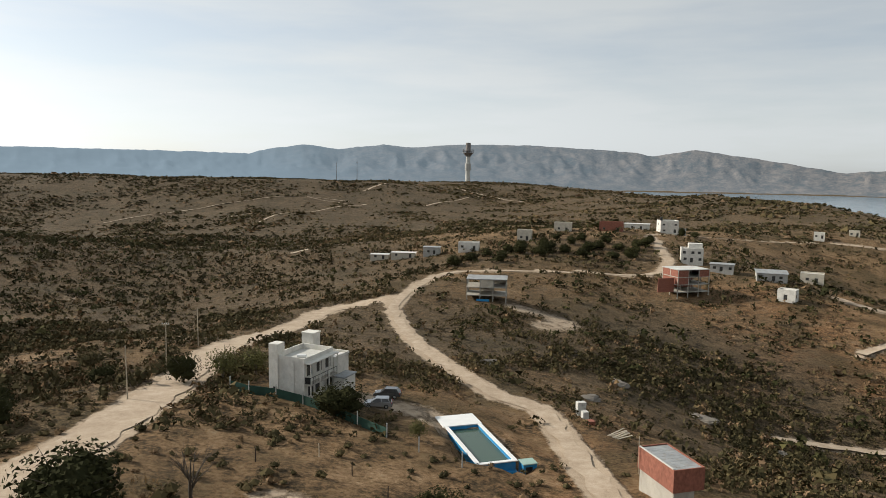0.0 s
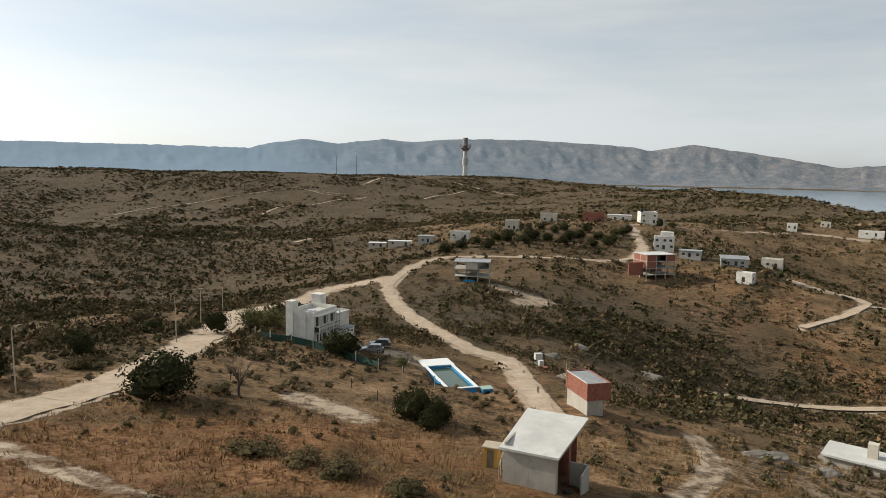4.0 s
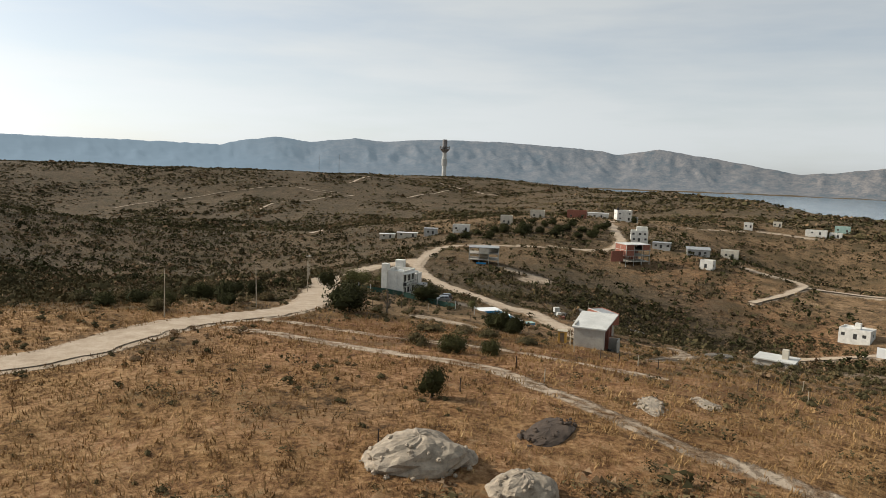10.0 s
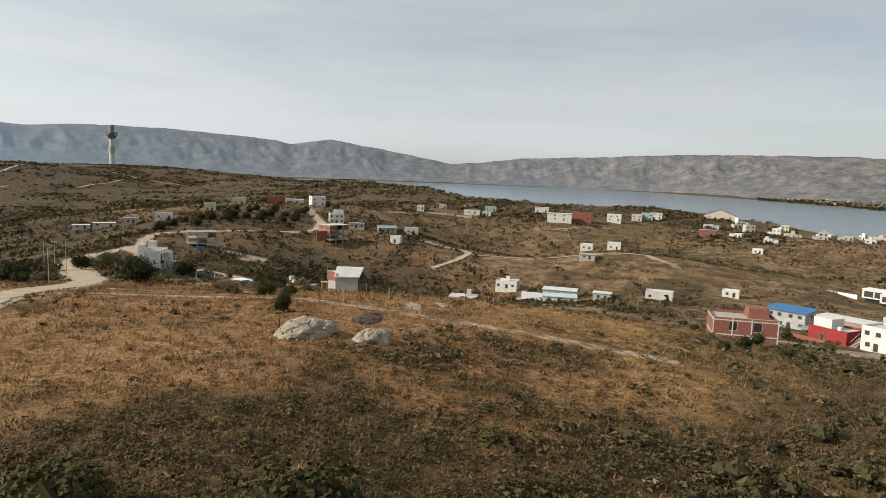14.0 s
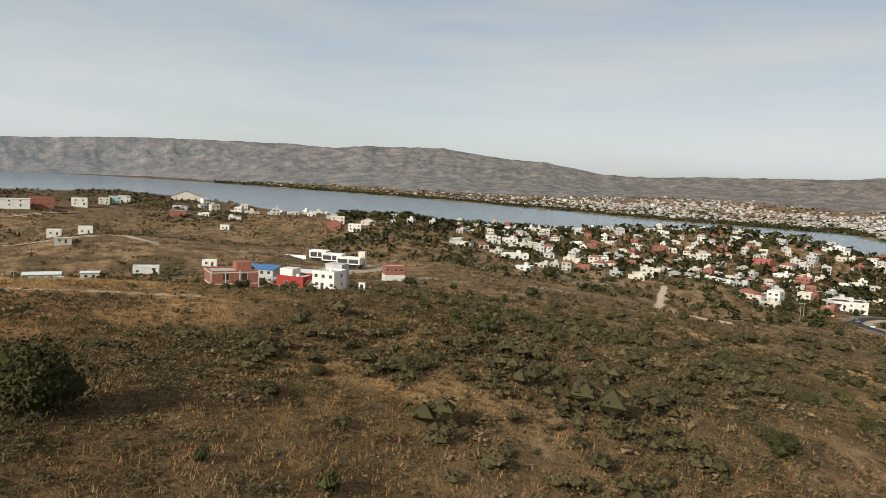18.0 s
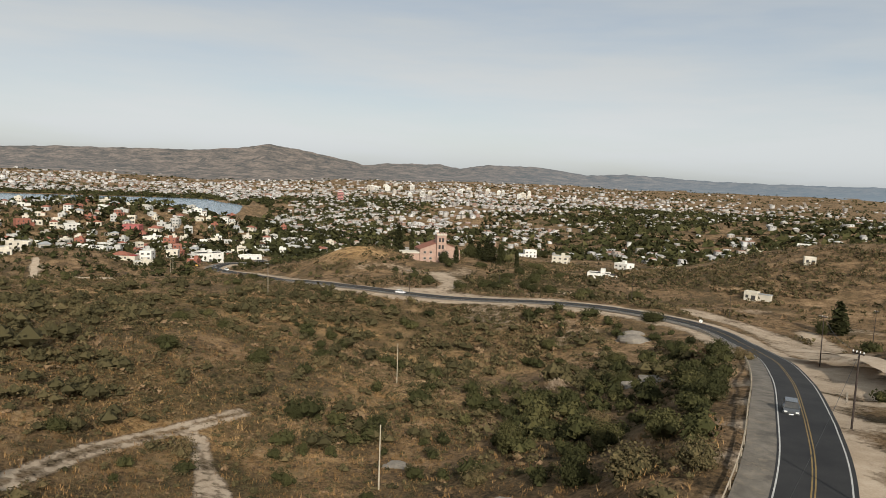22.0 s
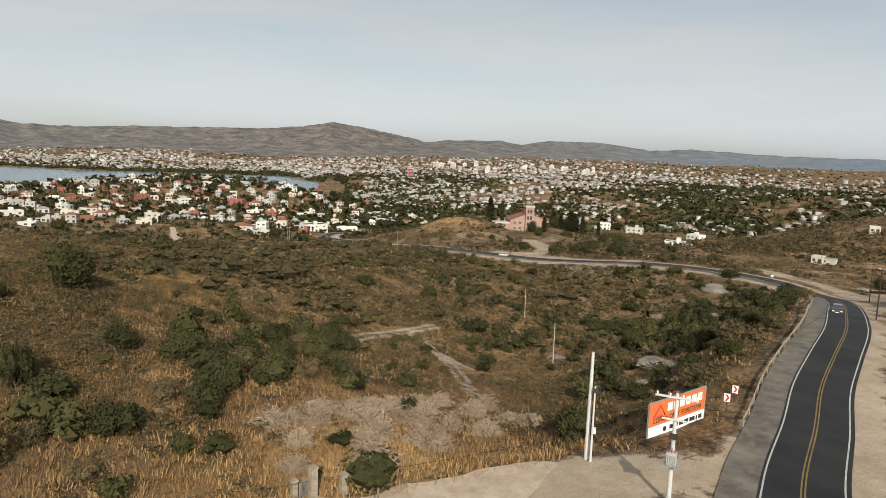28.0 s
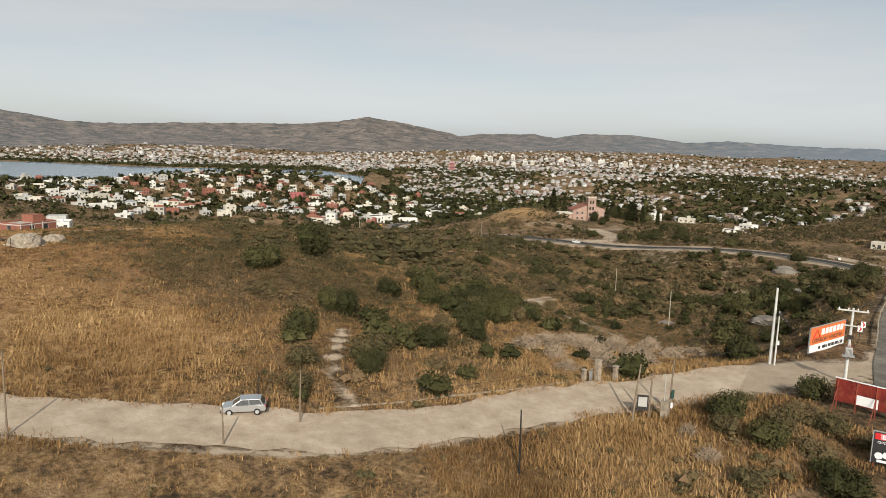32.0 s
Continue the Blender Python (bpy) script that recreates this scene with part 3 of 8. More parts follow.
def height(x, y, full=False):
    """The ground's height; full: also the masks of bare dirt and dry grass."""
    x, y = np.atleast_1d(np.asarray(x, float)), np.atleast_1d(np.asarray(y, float))
    z = base_height(x, y)
    r = np.hypot(x - CX, y - CY)
    rough = 0.35 * value_noise(x, y, 9, 1) + 0.22 * value_noise(x, y, 3.7, 2) + 0.8 * value_noise(x, y, 31, 5) * smooth_step(r, 60, 200)
    rough = rough + smooth_step(r, 150, 500) * (2.2 * value_noise(x, y, 75, 6) + 1.2 * value_noise(x, y, 38, 7))
    calm = np.ones(x.shape)
    dirt_mask = np.zeros(x.shape)
    for name, (half, line, zs) in sorted(road_lines.items(), key=lambda q: q[0] == "highway"):
        wide = 26 if name == "highway" else 16
        d, k = near_line(x, y, line, wide)
        m = 1 - smooth_step(d, half + (3.2 if name == "highway" else 1.0), wide - 4)
        z = z * (1 - m) + (zs[k] - 0.1) * m
        calm = np.minimum(calm, smooth_step(d, half, half + 7))
        dirt_mask = np.maximum(dirt_mask, 1 - smooth_step(d, half + 0.6, half + (4.5 if name == "highway" else 2.0)))
    for half, line in track_lines:
        d, k = near_line(x, y, line, 12)
        wheel = 1 - 0.4 * np.exp(-((d / (half * 0.4)) ** 2)) if half < 2 else 1.0
        dirt_mask = np.maximum(dirt_mask, (0.8 if half < 2 else 0.92 if half < 3 else 0.7) * wheel * (1 - smooth_step(d, half * 0.6, half * 1.5)))
        calm = np.minimum(calm, 0.35 + 0.65 * smooth_step(d, half, half + 4))
    z = z + rough * calm
    for px_, py_, pr_, pz_ in PADS:
        w = 1 - smooth_step(np.hypot(x - px_, y - py_), pr_ * 0.8, pr_ * 1.35)
        z = z * (1 - w) + pz_ * w
    if not full:
        return z
    # golden grass on the knoll, darker scrub in the valleys
    dist = np.hypot((x + 22) / 1.1, y - 2)
    g = 1.0 - smooth_step(dist, 52, 120)
    g = np.maximum(g, 0.72 * np.exp(-((x + 10) ** 2 + (y + 70) ** 2) / 2 / 55**2))
    g = np.maximum(g, 0.9 * np.exp(-((x + 88) ** 2 + (y + 10) ** 2) / 2 / 38**2))
    g = np.maximum(g, 0.6 * np.exp(-((x + 60) ** 2 + (y + 80) ** 2) / 2 / 30**2))
    g = np.maximum(g, 0.95 * np.exp(-(((x + 90) / 15) ** 2 + ((y + 66) / 13) ** 2) / 2))
    g = np.maximum(g, 0.75 * np.exp(-((x + 125) ** 2 + (y + 30) ** 2) / 2 / 20**2))
    g = np.maximum(g, 0.6 * np.exp(-((x - 70) ** 2 + (y + 165) ** 2) / 2 / 75**2))
    g = np.maximum(g, 0.95 * np.exp(-((x + 118) ** 2 + (y + 48) ** 2) / 2 / 13**2))
    g = np.maximum(g, 0.9 * np.exp(-((x + 92) ** 2 + (y + 48) ** 2) / 2 / 13**2))
    g = np.maximum(g, 0.7 * np.exp(-((x - 232) ** 2 + (y + 247) ** 2) / 2 / 25**2))
    g = np.maximum(g, 0.5 * np.exp(-((x - 120) ** 2 + (y - 220) ** 2) / 2 / 90**2))
    g = np.maximum(g, 0.55 * np.exp(-((x - 20) ** 2 + (y - 150) ** 2) / 2 / 45**2))
    g = g * (0.75 + 0.45 * value_noise(x, y, 26, 8)) + 0.16 * value_noise(x, y, 55, 9)
    stony = smooth_step(value_noise(x, y, 46, 12) + 0.5 * value_noise(x, y, 17, 13), 0.62, 1.0) * smooth_step(r, 70, 160) * (1 - smooth_step(r, 380, 620)) * 0.5
    return z, np.clip(np.maximum(dirt_mask, stony), 0, 1), np.clip(g, 0, 1)


def heathness(x, y):
    """How much of the ground low heath covers, 0 to 1."""
    # extra heath round (-46, -20) also paints in the darkness of backlit grass
    h = 0.34 + 0.9 * np.exp(-(((x + 46) / 30) ** 2 + ((y + 20) / 22) ** 2) / 2) + 0.4 * np.exp(-(((x - 10) / 70) ** 2 + ((y + 75) / 38) ** 2) / 2) + 0.3 * np.exp(-((x + 75) ** 2 + (y + 70) ** 2) / 2 / 30**2)
    h = h + 0.08 * np.exp(-(((x - 55) / 75) ** 2 + ((y + 110) / 75) ** 2) / 2)
    h = h - 0.55 * np.exp(-(((x + 18) / 42) ** 2 + ((y - 14) / 24) ** 2) / 2) - 0.4 * np.exp(-((x + 90) ** 2 + (y + 8) ** 2) / 2 / 28**2) - 0.9 * np.exp(-(((x + 90) / 16) ** 2 + ((y + 66) / 14) ** 2) / 2) - 0.3 * np.exp(-(((x + 84) / 15) ** 2 + ((y - 4) / 20) ** 2) / 2)
    return np.clip(h + 0.42 * value_noise(x, y, 15, 71) + 0.3 * value_noise(x, y, 5.5, 72), 0, 1)


def thickness_at(x, y):
    """Where the scrub closes into thickets: the valley, the slope below the lane, the ridge."""
    t = 0.95 * np.exp(-(((x - 62) / 52) ** 2 + ((y - 215) / 48) ** 2) / 2) + 0.8 * np.exp(-(((x - 62) / 45) ** 2 + ((y - 348) / 24) ** 2) / 2)
    t = t + 0.85 * smooth_step(-x - 0.12 * y, 48, 85) * smooth_step(y, 20, 70) + 0.5 * np.exp(-(((x - 60) / 30) ** 2 + ((y - 120) / 35) ** 2) / 2) + 0.6 * np.exp(-(((x - 200) / 60) ** 2 + ((y - 330) / 50) ** 2) / 2)
    t = t + 0.6 * smooth_step(-x, -25, 30) * smooth_step(y, 95, 150) + 0.35 * np.exp(-(((x - 20) / 60) ** 2 + ((y - 330) / 60) ** 2) / 2) + 0.3 * smooth_step(np.hypot(x - CX, y - CY), 300, 420) * (y > 100)
    t = t + 0.7 * np.exp(-(((x - 70) / 90) ** 2 + ((y + 440) / 70) ** 2) / 2)
    return t * (1 - 0.9 * np.exp(-(((x - 40) / 16) ** 2 + ((y - 232) / 16) ** 2) / 2))


def thickness(p):
    return thickness_at(p[:, 0], p[:, 1])


def Z(x, y):
    return float(height(x, y)[0])


def mesh_from(name, verts, faces, material, kind_faces=4):
    """A mesh from arrays: verts n x 3, faces m x kind_faces."""
    me = bpy.data.meshes.new(name)
    verts, faces = np.asarray(verts, np.float32), np.asarray(faces, np.int32)
    me.vertices.add(len(verts))
    me.vertices.foreach_set("co", verts.ravel())
    me.loops.add(faces.size)
    me.loops.foreach_set("vertex_index", faces.ravel())
    me.polygons.add(len(faces))
    me.polygons.foreach_set("loop_start", np.arange(len(faces), dtype=np.int32) * kind_faces)
    me.update(calc_edges=True)
    me.materials.append(material)
    return me


def paint(me, layer, rgb):
    a = me.color_attributes.new(layer, "FLOAT_COLOR", "POINT")
    c = np.ones((len(rgb), 4), np.float32)
    c[:, :3] = rgb
    a.data.foreach_set("color", c.ravel())


def grid_faces(rows, cols, wrap=False):
    i, j = np.meshgrid(np.arange(rows - 1), np.arange(cols if wrap else cols - 1), indexing="ij")
    j2 = (j + 1) % cols
    return np.stack([i * cols + j, i * cols + j2, (i + 1) * cols + j2, (i + 1) * cols + j], -1).reshape(-1, 4)


rings = [0.4]
while rings[-1] < 4780:
    rings.append(rings[-1] + max(0.75, 0.0125 * rings[-1]))
rings = np.array(rings)
turns = np.radians(np.concatenate([np.arange(-48, 176, 0.46), np.arange(176, 312, 4.0)]))
gr, ga = np.meshgrid(rings, turns, indexing="ij")
gx, gy = (CX + gr * np.sin(ga)).ravel(), (CY + gr * np.cos(ga)).ravel()
gz, g_dirt, g_grass = height(gx, gy, True)
ground_mesh = mesh_from("ground", np.stack([gx, gy, gz], 1), grid_faces(len(rings), len(turns), True)[:, ::-1], HILLSIDE)
g_r, g_az = np.hypot(gx - CX, gy - CY), (np.degrees(np.arctan2(gx - CX, gy - CY)))
g_wood = 0.52 * np.clip(thickness_at(gx, gy), 0, 1) + 0.3 * smooth_step(-g_az, -14, 6) * smooth_step(g_r, 170, 300) * (0.75 + 0.6 * value_noise(gx, gy, 70, 14)) + 0.62 * np.exp(-((gx - 60) ** 2 + (gy - 215) ** 2) / 2 / 50**2) * (0.8 + 0.5 * value_noise(gx, gy, 30, 15)) + 0.45 * smooth_step(g_r, 420, 700) * (g_az < 60)
paint(ground_mesh, "cover", np.stack([g_dirt, g_grass, np.clip(g_wood, 0, 0.85)], 1))
g_rust = 0.25 + 0.75 * np.exp(-(((gx - 105) / 90) ** 2 + ((gy - 190) / 110) ** 2) / 2) + 0.35 * np.exp(-((gx + 35) ** 2 + (gy + 30) ** 2) / 2 / 45**2) + 0.35 * np.exp(-((gx + 5) ** 2 + (gy - 100) ** 2) / 2 / 40**2) + 0.3 * value_noise(gx, gy, 60, 16)
paint(ground_mesh, "tone", np.stack([np.clip(g_rust, 0, 1), heathness(gx, gy), 0 * gx], 1))
ground_mesh.polygons.foreach_set("use_smooth", np.ones(len(ground_mesh.polygons), bool))
ground = tagged(new("ground", ground_mesh), "rolling dry hillside of golden grass, bare dirt and thorn scrub", "ground", kind="structure")

# the lake
lr = np.array([300, 900, 1600, 2400, 3300, 4200, 4790.0])
la = np.radians(np.arange(-60, 180, 3.0))
xr, xa = np.meshgrid(lr, la, indexing="ij")
lake_mesh = mesh_from("lake", np.stack([(CX + xr * np.sin(xa)).ravel(), (CY + xr * np.cos(xa)).ravel(), np.full(xr.size, LAKE_Z)], 1), grid_faces(len(lr), len(la))[:, ::-1], LAKE)
tagged(new("lake", lake_mesh), "wide calm blue-grey reservoir lake between hills", "water", kind="structure")

# distant mountain backdrop beyond the lake and the town, with painted haze
m, n, l, b = node_material("far mountains, painted haze", 1.0, 0, 0.0)
co = n.new("ShaderNodeTexCoord").outputs["Object"]
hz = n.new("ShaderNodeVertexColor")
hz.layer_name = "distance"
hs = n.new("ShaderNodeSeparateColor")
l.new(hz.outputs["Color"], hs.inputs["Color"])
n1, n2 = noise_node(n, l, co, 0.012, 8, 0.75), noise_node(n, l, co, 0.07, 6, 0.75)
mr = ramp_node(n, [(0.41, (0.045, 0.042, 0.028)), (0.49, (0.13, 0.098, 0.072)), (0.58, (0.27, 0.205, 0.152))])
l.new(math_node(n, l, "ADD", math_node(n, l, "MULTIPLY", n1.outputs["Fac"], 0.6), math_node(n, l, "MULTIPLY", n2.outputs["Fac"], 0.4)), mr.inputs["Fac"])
# haze is painted in: the mask tints slopes blue-grey and makes them glow
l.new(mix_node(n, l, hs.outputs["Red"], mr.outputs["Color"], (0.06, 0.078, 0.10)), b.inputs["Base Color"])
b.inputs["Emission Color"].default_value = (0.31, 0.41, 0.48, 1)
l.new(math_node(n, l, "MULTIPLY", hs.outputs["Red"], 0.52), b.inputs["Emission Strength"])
MOUNTAIN = m


def mountain_range(name, label, az0, az1, front, crest_r, scale, haze):
    az = np.arange(az0, az1, 0.16)
    s = np.concatenate([np.linspace(0, 1, 26), [1.12, 1.3]])
    ss, aa = np.meshgrid(s, az, indexing="ij")
    f = np.interp(aa, *zip(*front))
    rr = f + (crest_r - f) * ss
    x, y = CX + rr * np.sin(np.radians(aa)), CY + rr * np.cos(np.radians(aa))
    elev = np.interp(aa, [q[0] for q in RIDGE], [q[1] for q in RIDGE]) * scale
    crest = 60 + crest_r * np.tan(np.radians(elev)) + 2.5 * value_noise(aa * 60, aa * 0, 31, 21) + 1.5 * value_noise(aa * 60, aa * 0, 11, 22)
    foot = base_height(x, y) - 3
    foot = np.broadcast_to(foot[0], foot.shape)
    t = np.clip(ss, 0, 1)
    lx, ly = aa * 78 + 30 * value_noise(aa * 78, rr, 160, 27), rr
    spur = 0.9 * (1 - np.abs(value_noise(lx, ly * 0.35, 150, 23))) + 0.5 * (1 - np.abs(value_noise(lx + 0.35 * ly, ly * 0.55, 66, 24))) + 0.3 * (1 - np.abs(value_noise(lx - 0.4 * ly, ly * 0.7, 30, 25)))
    z = foot + (crest - foot) * t**1.15 * (1 - 0.27 * (1.55 - spur) * np.sin(np.pi * t) ** 0.8)
    z = np.where(ss > 1, crest - (ss - 1) * 300, z)
    me = mesh_from(name, np.stack([x.ravel(), y.ravel(), z.ravel()], 1), grid_faces(len(s), len(az))[:, ::-1], MOUNTAIN)
    # strength of the painted haze by azimuth, slightly weaker up the slope
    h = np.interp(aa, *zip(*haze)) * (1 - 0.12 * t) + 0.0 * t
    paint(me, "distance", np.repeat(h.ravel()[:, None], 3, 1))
    me.polygons.foreach_set("use_smooth", np.ones(len(me.polygons), bool))
    return tagged(new(name, me), label, "mountains", kind="structure")


mountain_range("backdrop_north", "mountain range with folded slopes, blue haze painted on", -46, 36, [(-46, 3600), (0, 3700), (20, 4120), (36, 4230)], 4650, 1.0, [(-46, 1.3), (-14, 1.15), (-4, 0.85), (8, 0.66), (22, 0.52), (36, 0.45)])
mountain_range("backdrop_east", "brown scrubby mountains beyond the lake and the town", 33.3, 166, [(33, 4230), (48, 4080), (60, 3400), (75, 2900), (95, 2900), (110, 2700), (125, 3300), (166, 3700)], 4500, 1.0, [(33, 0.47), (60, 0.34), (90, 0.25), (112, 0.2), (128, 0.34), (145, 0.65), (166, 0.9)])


# ---- roads ----
def ribbon(name, line, zs, lo, hi, lift, material, parent=None, strips=4, label="", wobble=0.0):
    """A band along a line, from lo to hi metres to its right."""
    t = np.gradient(line, axis=0)
    t /= np.hypot(t[:, 0], t[:, 1])[:, None]
    right = np.stack([t[:, 1], -t[:, 0]], 1)
    offs = np.linspace(lo, hi, strips + 1)
    v = []
    for i, o in enumerate(offs):
        w = wobble * value_noise(line[:, 0] * 1.7, line[:, 1] * 1.7, 4, 40 + i) if i in (0, strips) else 0 * zs
        p = line + right * (o + w)[:, None]
        v.append(np.stack([p[:, 0], p[:, 1], zs + lift], 1))
    v = np.stack(v, 1).reshape(-1, 3)
    me = mesh_from(name, v, grid_faces(len(line), strips + 1), material)
    ob = new(name, me)
    if parent:
        ob.parent = parent
    if label:
        ob["label"] = label
    return ob


fine_lines = {}
for name, (half, line, zs) in road_lines.items():
    s = np.arange(len(line))
    q = np.arange(0, len(line) - 1, 0.5)
    fine_lines[name] = (half, np.stack([np.interp(q, s, line[:, 0]), np.interp(q, s, line[:, 1])], 1), np.interp(q, s, zs))
half, line, zs = fine_lines["gravel_road"]
tagged(ribbon("road_gravel", line, zs, -half, half, 0.02, GRAVEL, wobble=0.8, strips=6), "pale dusty unpaved gravel road", "road", kind="structure")
near = line[:, 1] < 14
tagged(ribbon("road_apron", line[near], zs[near], -4.5, 4.3, 0.035, GRAVEL, wobble=0.9, strips=6), "wide dusty stretch of the gravel road at its mouth", "road", kind="structure")
half, line, zs = fine_lines["dirt_lane"]
tagged(ribbon("road_lane", line, zs, -half, half, 0.02, GRAVEL, wobble=0.7, strips=5), "narrow pale dirt lane along the hillside", "road", kind="structure")
half, line, zs = fine_lines["side_street"]
tagged(ribbon("road_side", line, zs, -half, half, 0.02, GRAVEL, wobble=0.6, strips=5), "pale concrete side street off the highway", "road", kind="structure")
half, line, zs = fine_lines["highway"]
highway = tagged(ribbon("road_highway", line, zs, -3.5, 2.95, 0.06, ASPHALT, strips=6), "two-lane dark asphalt highway with painted lines", "road", kind="structure")
ribbon("shoulder", line, zs, -6.3, -3.5, 0.05, SHOULDER, highway, 3, "cracked grey shoulder", 0.0)
ribbon("edge_line", line, zs, -3.3, -3.16, 0.068, LINE_WHITE, highway, 1, "white edge line")
ribbon("edge_line", line, zs, 2.45, 2.59, 0.068, LINE_WHITE, highway, 1, "white edge line")
ribbon("centre_line", line, zs, -0.58, -0.45, 0.068, LINE_YELLOW, highway, 1, "yellow centre line")
ribbon("centre_line", line, zs, -0.30, -0.17, 0.068, LINE_YELLOW, highway, 1, "yellow centre line")


FAR_TRACKS = [  # half width, line
    (1.7, [(-330, 780), (-286, 807), (-245, 845), (-200, 870), (-165, 892), (-124, 894), (-82, 884)]),
    (2.2, [(-72, 969), (-61, 1006), (-45, 1046)]),
    (1.3, [(-197, 759), (-180, 784), (-157, 790), (-122, 790), (-96, 830), (-61, 875)]),
    (1.2, [(-153, 694), (-153, 741), (-145, 786)]),
    (2.4, [(51, 1042), (68, 1011), (97, 981), (135, 922)]),
    (1.7, [(129, 234), (147, 242), (163, 254), (168, 264), (158, 277), (154, 289)]),
    (1.6, [(165, 255), (180, 247), (190, 236), (207, 217), (228, 207), (240, 195), (237, 184), (237, 171)]),
    (1.8, [(182, -117), (192, -102), (230, -96), (300, -94), (347, -96), (382, -98)]),
    (1.5, [(311, 381), (316, 368), (340, 360), (368, 352)]),
    (1.6, [(150, 165), (129, 178), (110, 184), (92, 186), (75, 183)]),
    (1.6, [(6, 864), (54, 941), (97, 981)]),
    (1.1, [(-70, 417), (-64, 432), (-66, 470), (-68, 540)]),
    (1.4, [(-150, 905), (-118, 880), (-84, 868)]),
]
for half, pts in FAR_TRACKS:
    line = along(pts, 4.0)
    zs = smoothed(height(line[:, 0], line[:, 1]), 1)
    tagged(ribbon("road_track", line, zs, -half, half, 0.35, GRAVEL, wobble=0.9, strips=2), "pale bare dirt track across the scrub plateau", "road", kind="structure")

# ---- plants ----
rng = np.random.default_rng(7)


def leaf_clump(count, size, squash=0.75, lobes=4, seed=0, core=0.0):
    """A ragged bush on a unit base: small leaf triangles over several overlapping lobes, round a solid core that blocks
    the view through.
    """
    g = np.random.default_rng(seed)
    c = np.stack([g.uniform(-0.34, 0.34, lobes), g.uniform(-0.34, 0.34, lobes), g.uniform(0.2, 0.6, lobes) * squash], 1)
    rad = g.uniform(0.3, 0.5, lobes)
    which = g.choice(lobes, count, p=rad**2 / (rad**2).sum())
    d = g.normal(size=(count, 3))
    d[:, 2] += 0.35
    d /= np.linalg.norm(d, axis=1)[:, None]
    p = c[which] + d * (rad[which] * g.uniform(0.78, 1.1, count))[:, None] * [1, 1, squash]
    p[:, 2] = np.maximum(p[:, 2], 0.03)
    face = d + 0.5 * g.normal(size=(count, 3))
    face /= np.linalg.norm(face, axis=1)[:, None]
    u = np.cross(face, g.normal(size=(count, 3)))
    u /= np.linalg.norm(u, axis=1)[:, None] + 1e-9
    v = np.cross(face, u)
    s = size * g.uniform(0.6, 1.4, count)[:, None]
    tri = np.stack([p - u * s, p + u * s * 0.6 + v * s * 0.8, p + u * s * 0.6 - v * s * 0.8], 1).reshape(-1, 3)
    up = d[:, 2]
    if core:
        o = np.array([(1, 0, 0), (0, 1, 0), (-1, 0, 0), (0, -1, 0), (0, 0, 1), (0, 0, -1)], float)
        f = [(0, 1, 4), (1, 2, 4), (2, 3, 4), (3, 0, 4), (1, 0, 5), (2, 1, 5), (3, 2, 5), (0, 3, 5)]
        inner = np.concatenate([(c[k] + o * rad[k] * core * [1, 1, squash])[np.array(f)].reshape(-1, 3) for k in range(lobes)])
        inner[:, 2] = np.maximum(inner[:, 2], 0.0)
        # low value for the core, so crowns colour it darker like a shaded inside
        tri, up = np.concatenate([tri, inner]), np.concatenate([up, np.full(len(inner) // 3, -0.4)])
    return tri, up


def scatter(name, label, category, templates, places, heights, widths, tints, material, zs=None, kind="stuff"):
    """Many copies of the templates in one mesh."""
    vs, ts = [], []
    kinds = rng.integers(0, len(templates), len(places))
    zs = height(places[:, 0], places[:, 1]) if zs is None else zs
    for k, (v, _) in enumerate(templates):
        sel = np.nonzero(kinds == k)[0]
        if not len(sel):
            continue
        a = rng.uniform(0, 2 * np.pi, len(sel))
        ca, sn = np.cos(a), np.sin(a)
        w, h = widths[sel], heights[sel]
        x = v[None, :, 0] * ca[:, None] - v[None, :, 1] * sn[:, None]
        y = v[None, :, 0] * sn[:, None] + v[None, :, 1] * ca[:, None]
        q = np.stack([x * w[:, None] + places[sel, 0, None], y * w[:, None] + places[sel, 1, None], v[None, :, 2] * h[:, None] + zs[sel, None] - 0.05], -1)
        vs.append(q.reshape(-1, 3))
        ts.append(np.repeat(tints[sel], len(v)))
    v, t = np.concatenate(vs), np.concatenate(ts)
    me = mesh_from(name, v, np.arange(len(v)).reshape(-1, 3), material, 3)
    paint(me, "tint", np.repeat(np.clip(t, 0, 1)[:, None], 3, 1))
    return tagged(new(name, me), label, category, kind=kind)


ALL_ROADS = [(h + (4.5 if nm == "highway" else 0.4), ln) for nm, (h, ln, _) in road_lines.items()] + [(h * 0.8, ln) for h, ln in track_lines]
CLEAR = []  # x, y, radius: kept free of plants round the buildings


def free(p, margin=0.0):
    """Which places lie clear of roads, tracks and houses."""
    ok = np.ones(len(p), bool)
    for h, ln in ALL_ROADS:
        d, _ = near_line(p[:, 0], p[:, 1], ln, h + margin + 1)
        ok &= d > h + margin
    for cx, cy, cr in CLEAR:
        ok &= np.hypot(p[:, 0] - cx, p[:, 1] - cy) > cr + margin
    return ok


def spread(count, r0, r1, az0=-46, az1=165, power=1.0):
    """Random places between two distances, thinning out with the distance."""
    u = rng.uniform(0, 1, count)
    r = (r0**power + u * (r1**power - r0**power)) ** (1 / power)
    a = np.radians(rng.uniform(az0, az1, count))
    return np.stack([CX + r * np.sin(a), CY + r * np.cos(a)], 1)


def grassiness(p):
    return height(p[:, 0], p[:, 1], True)[2]


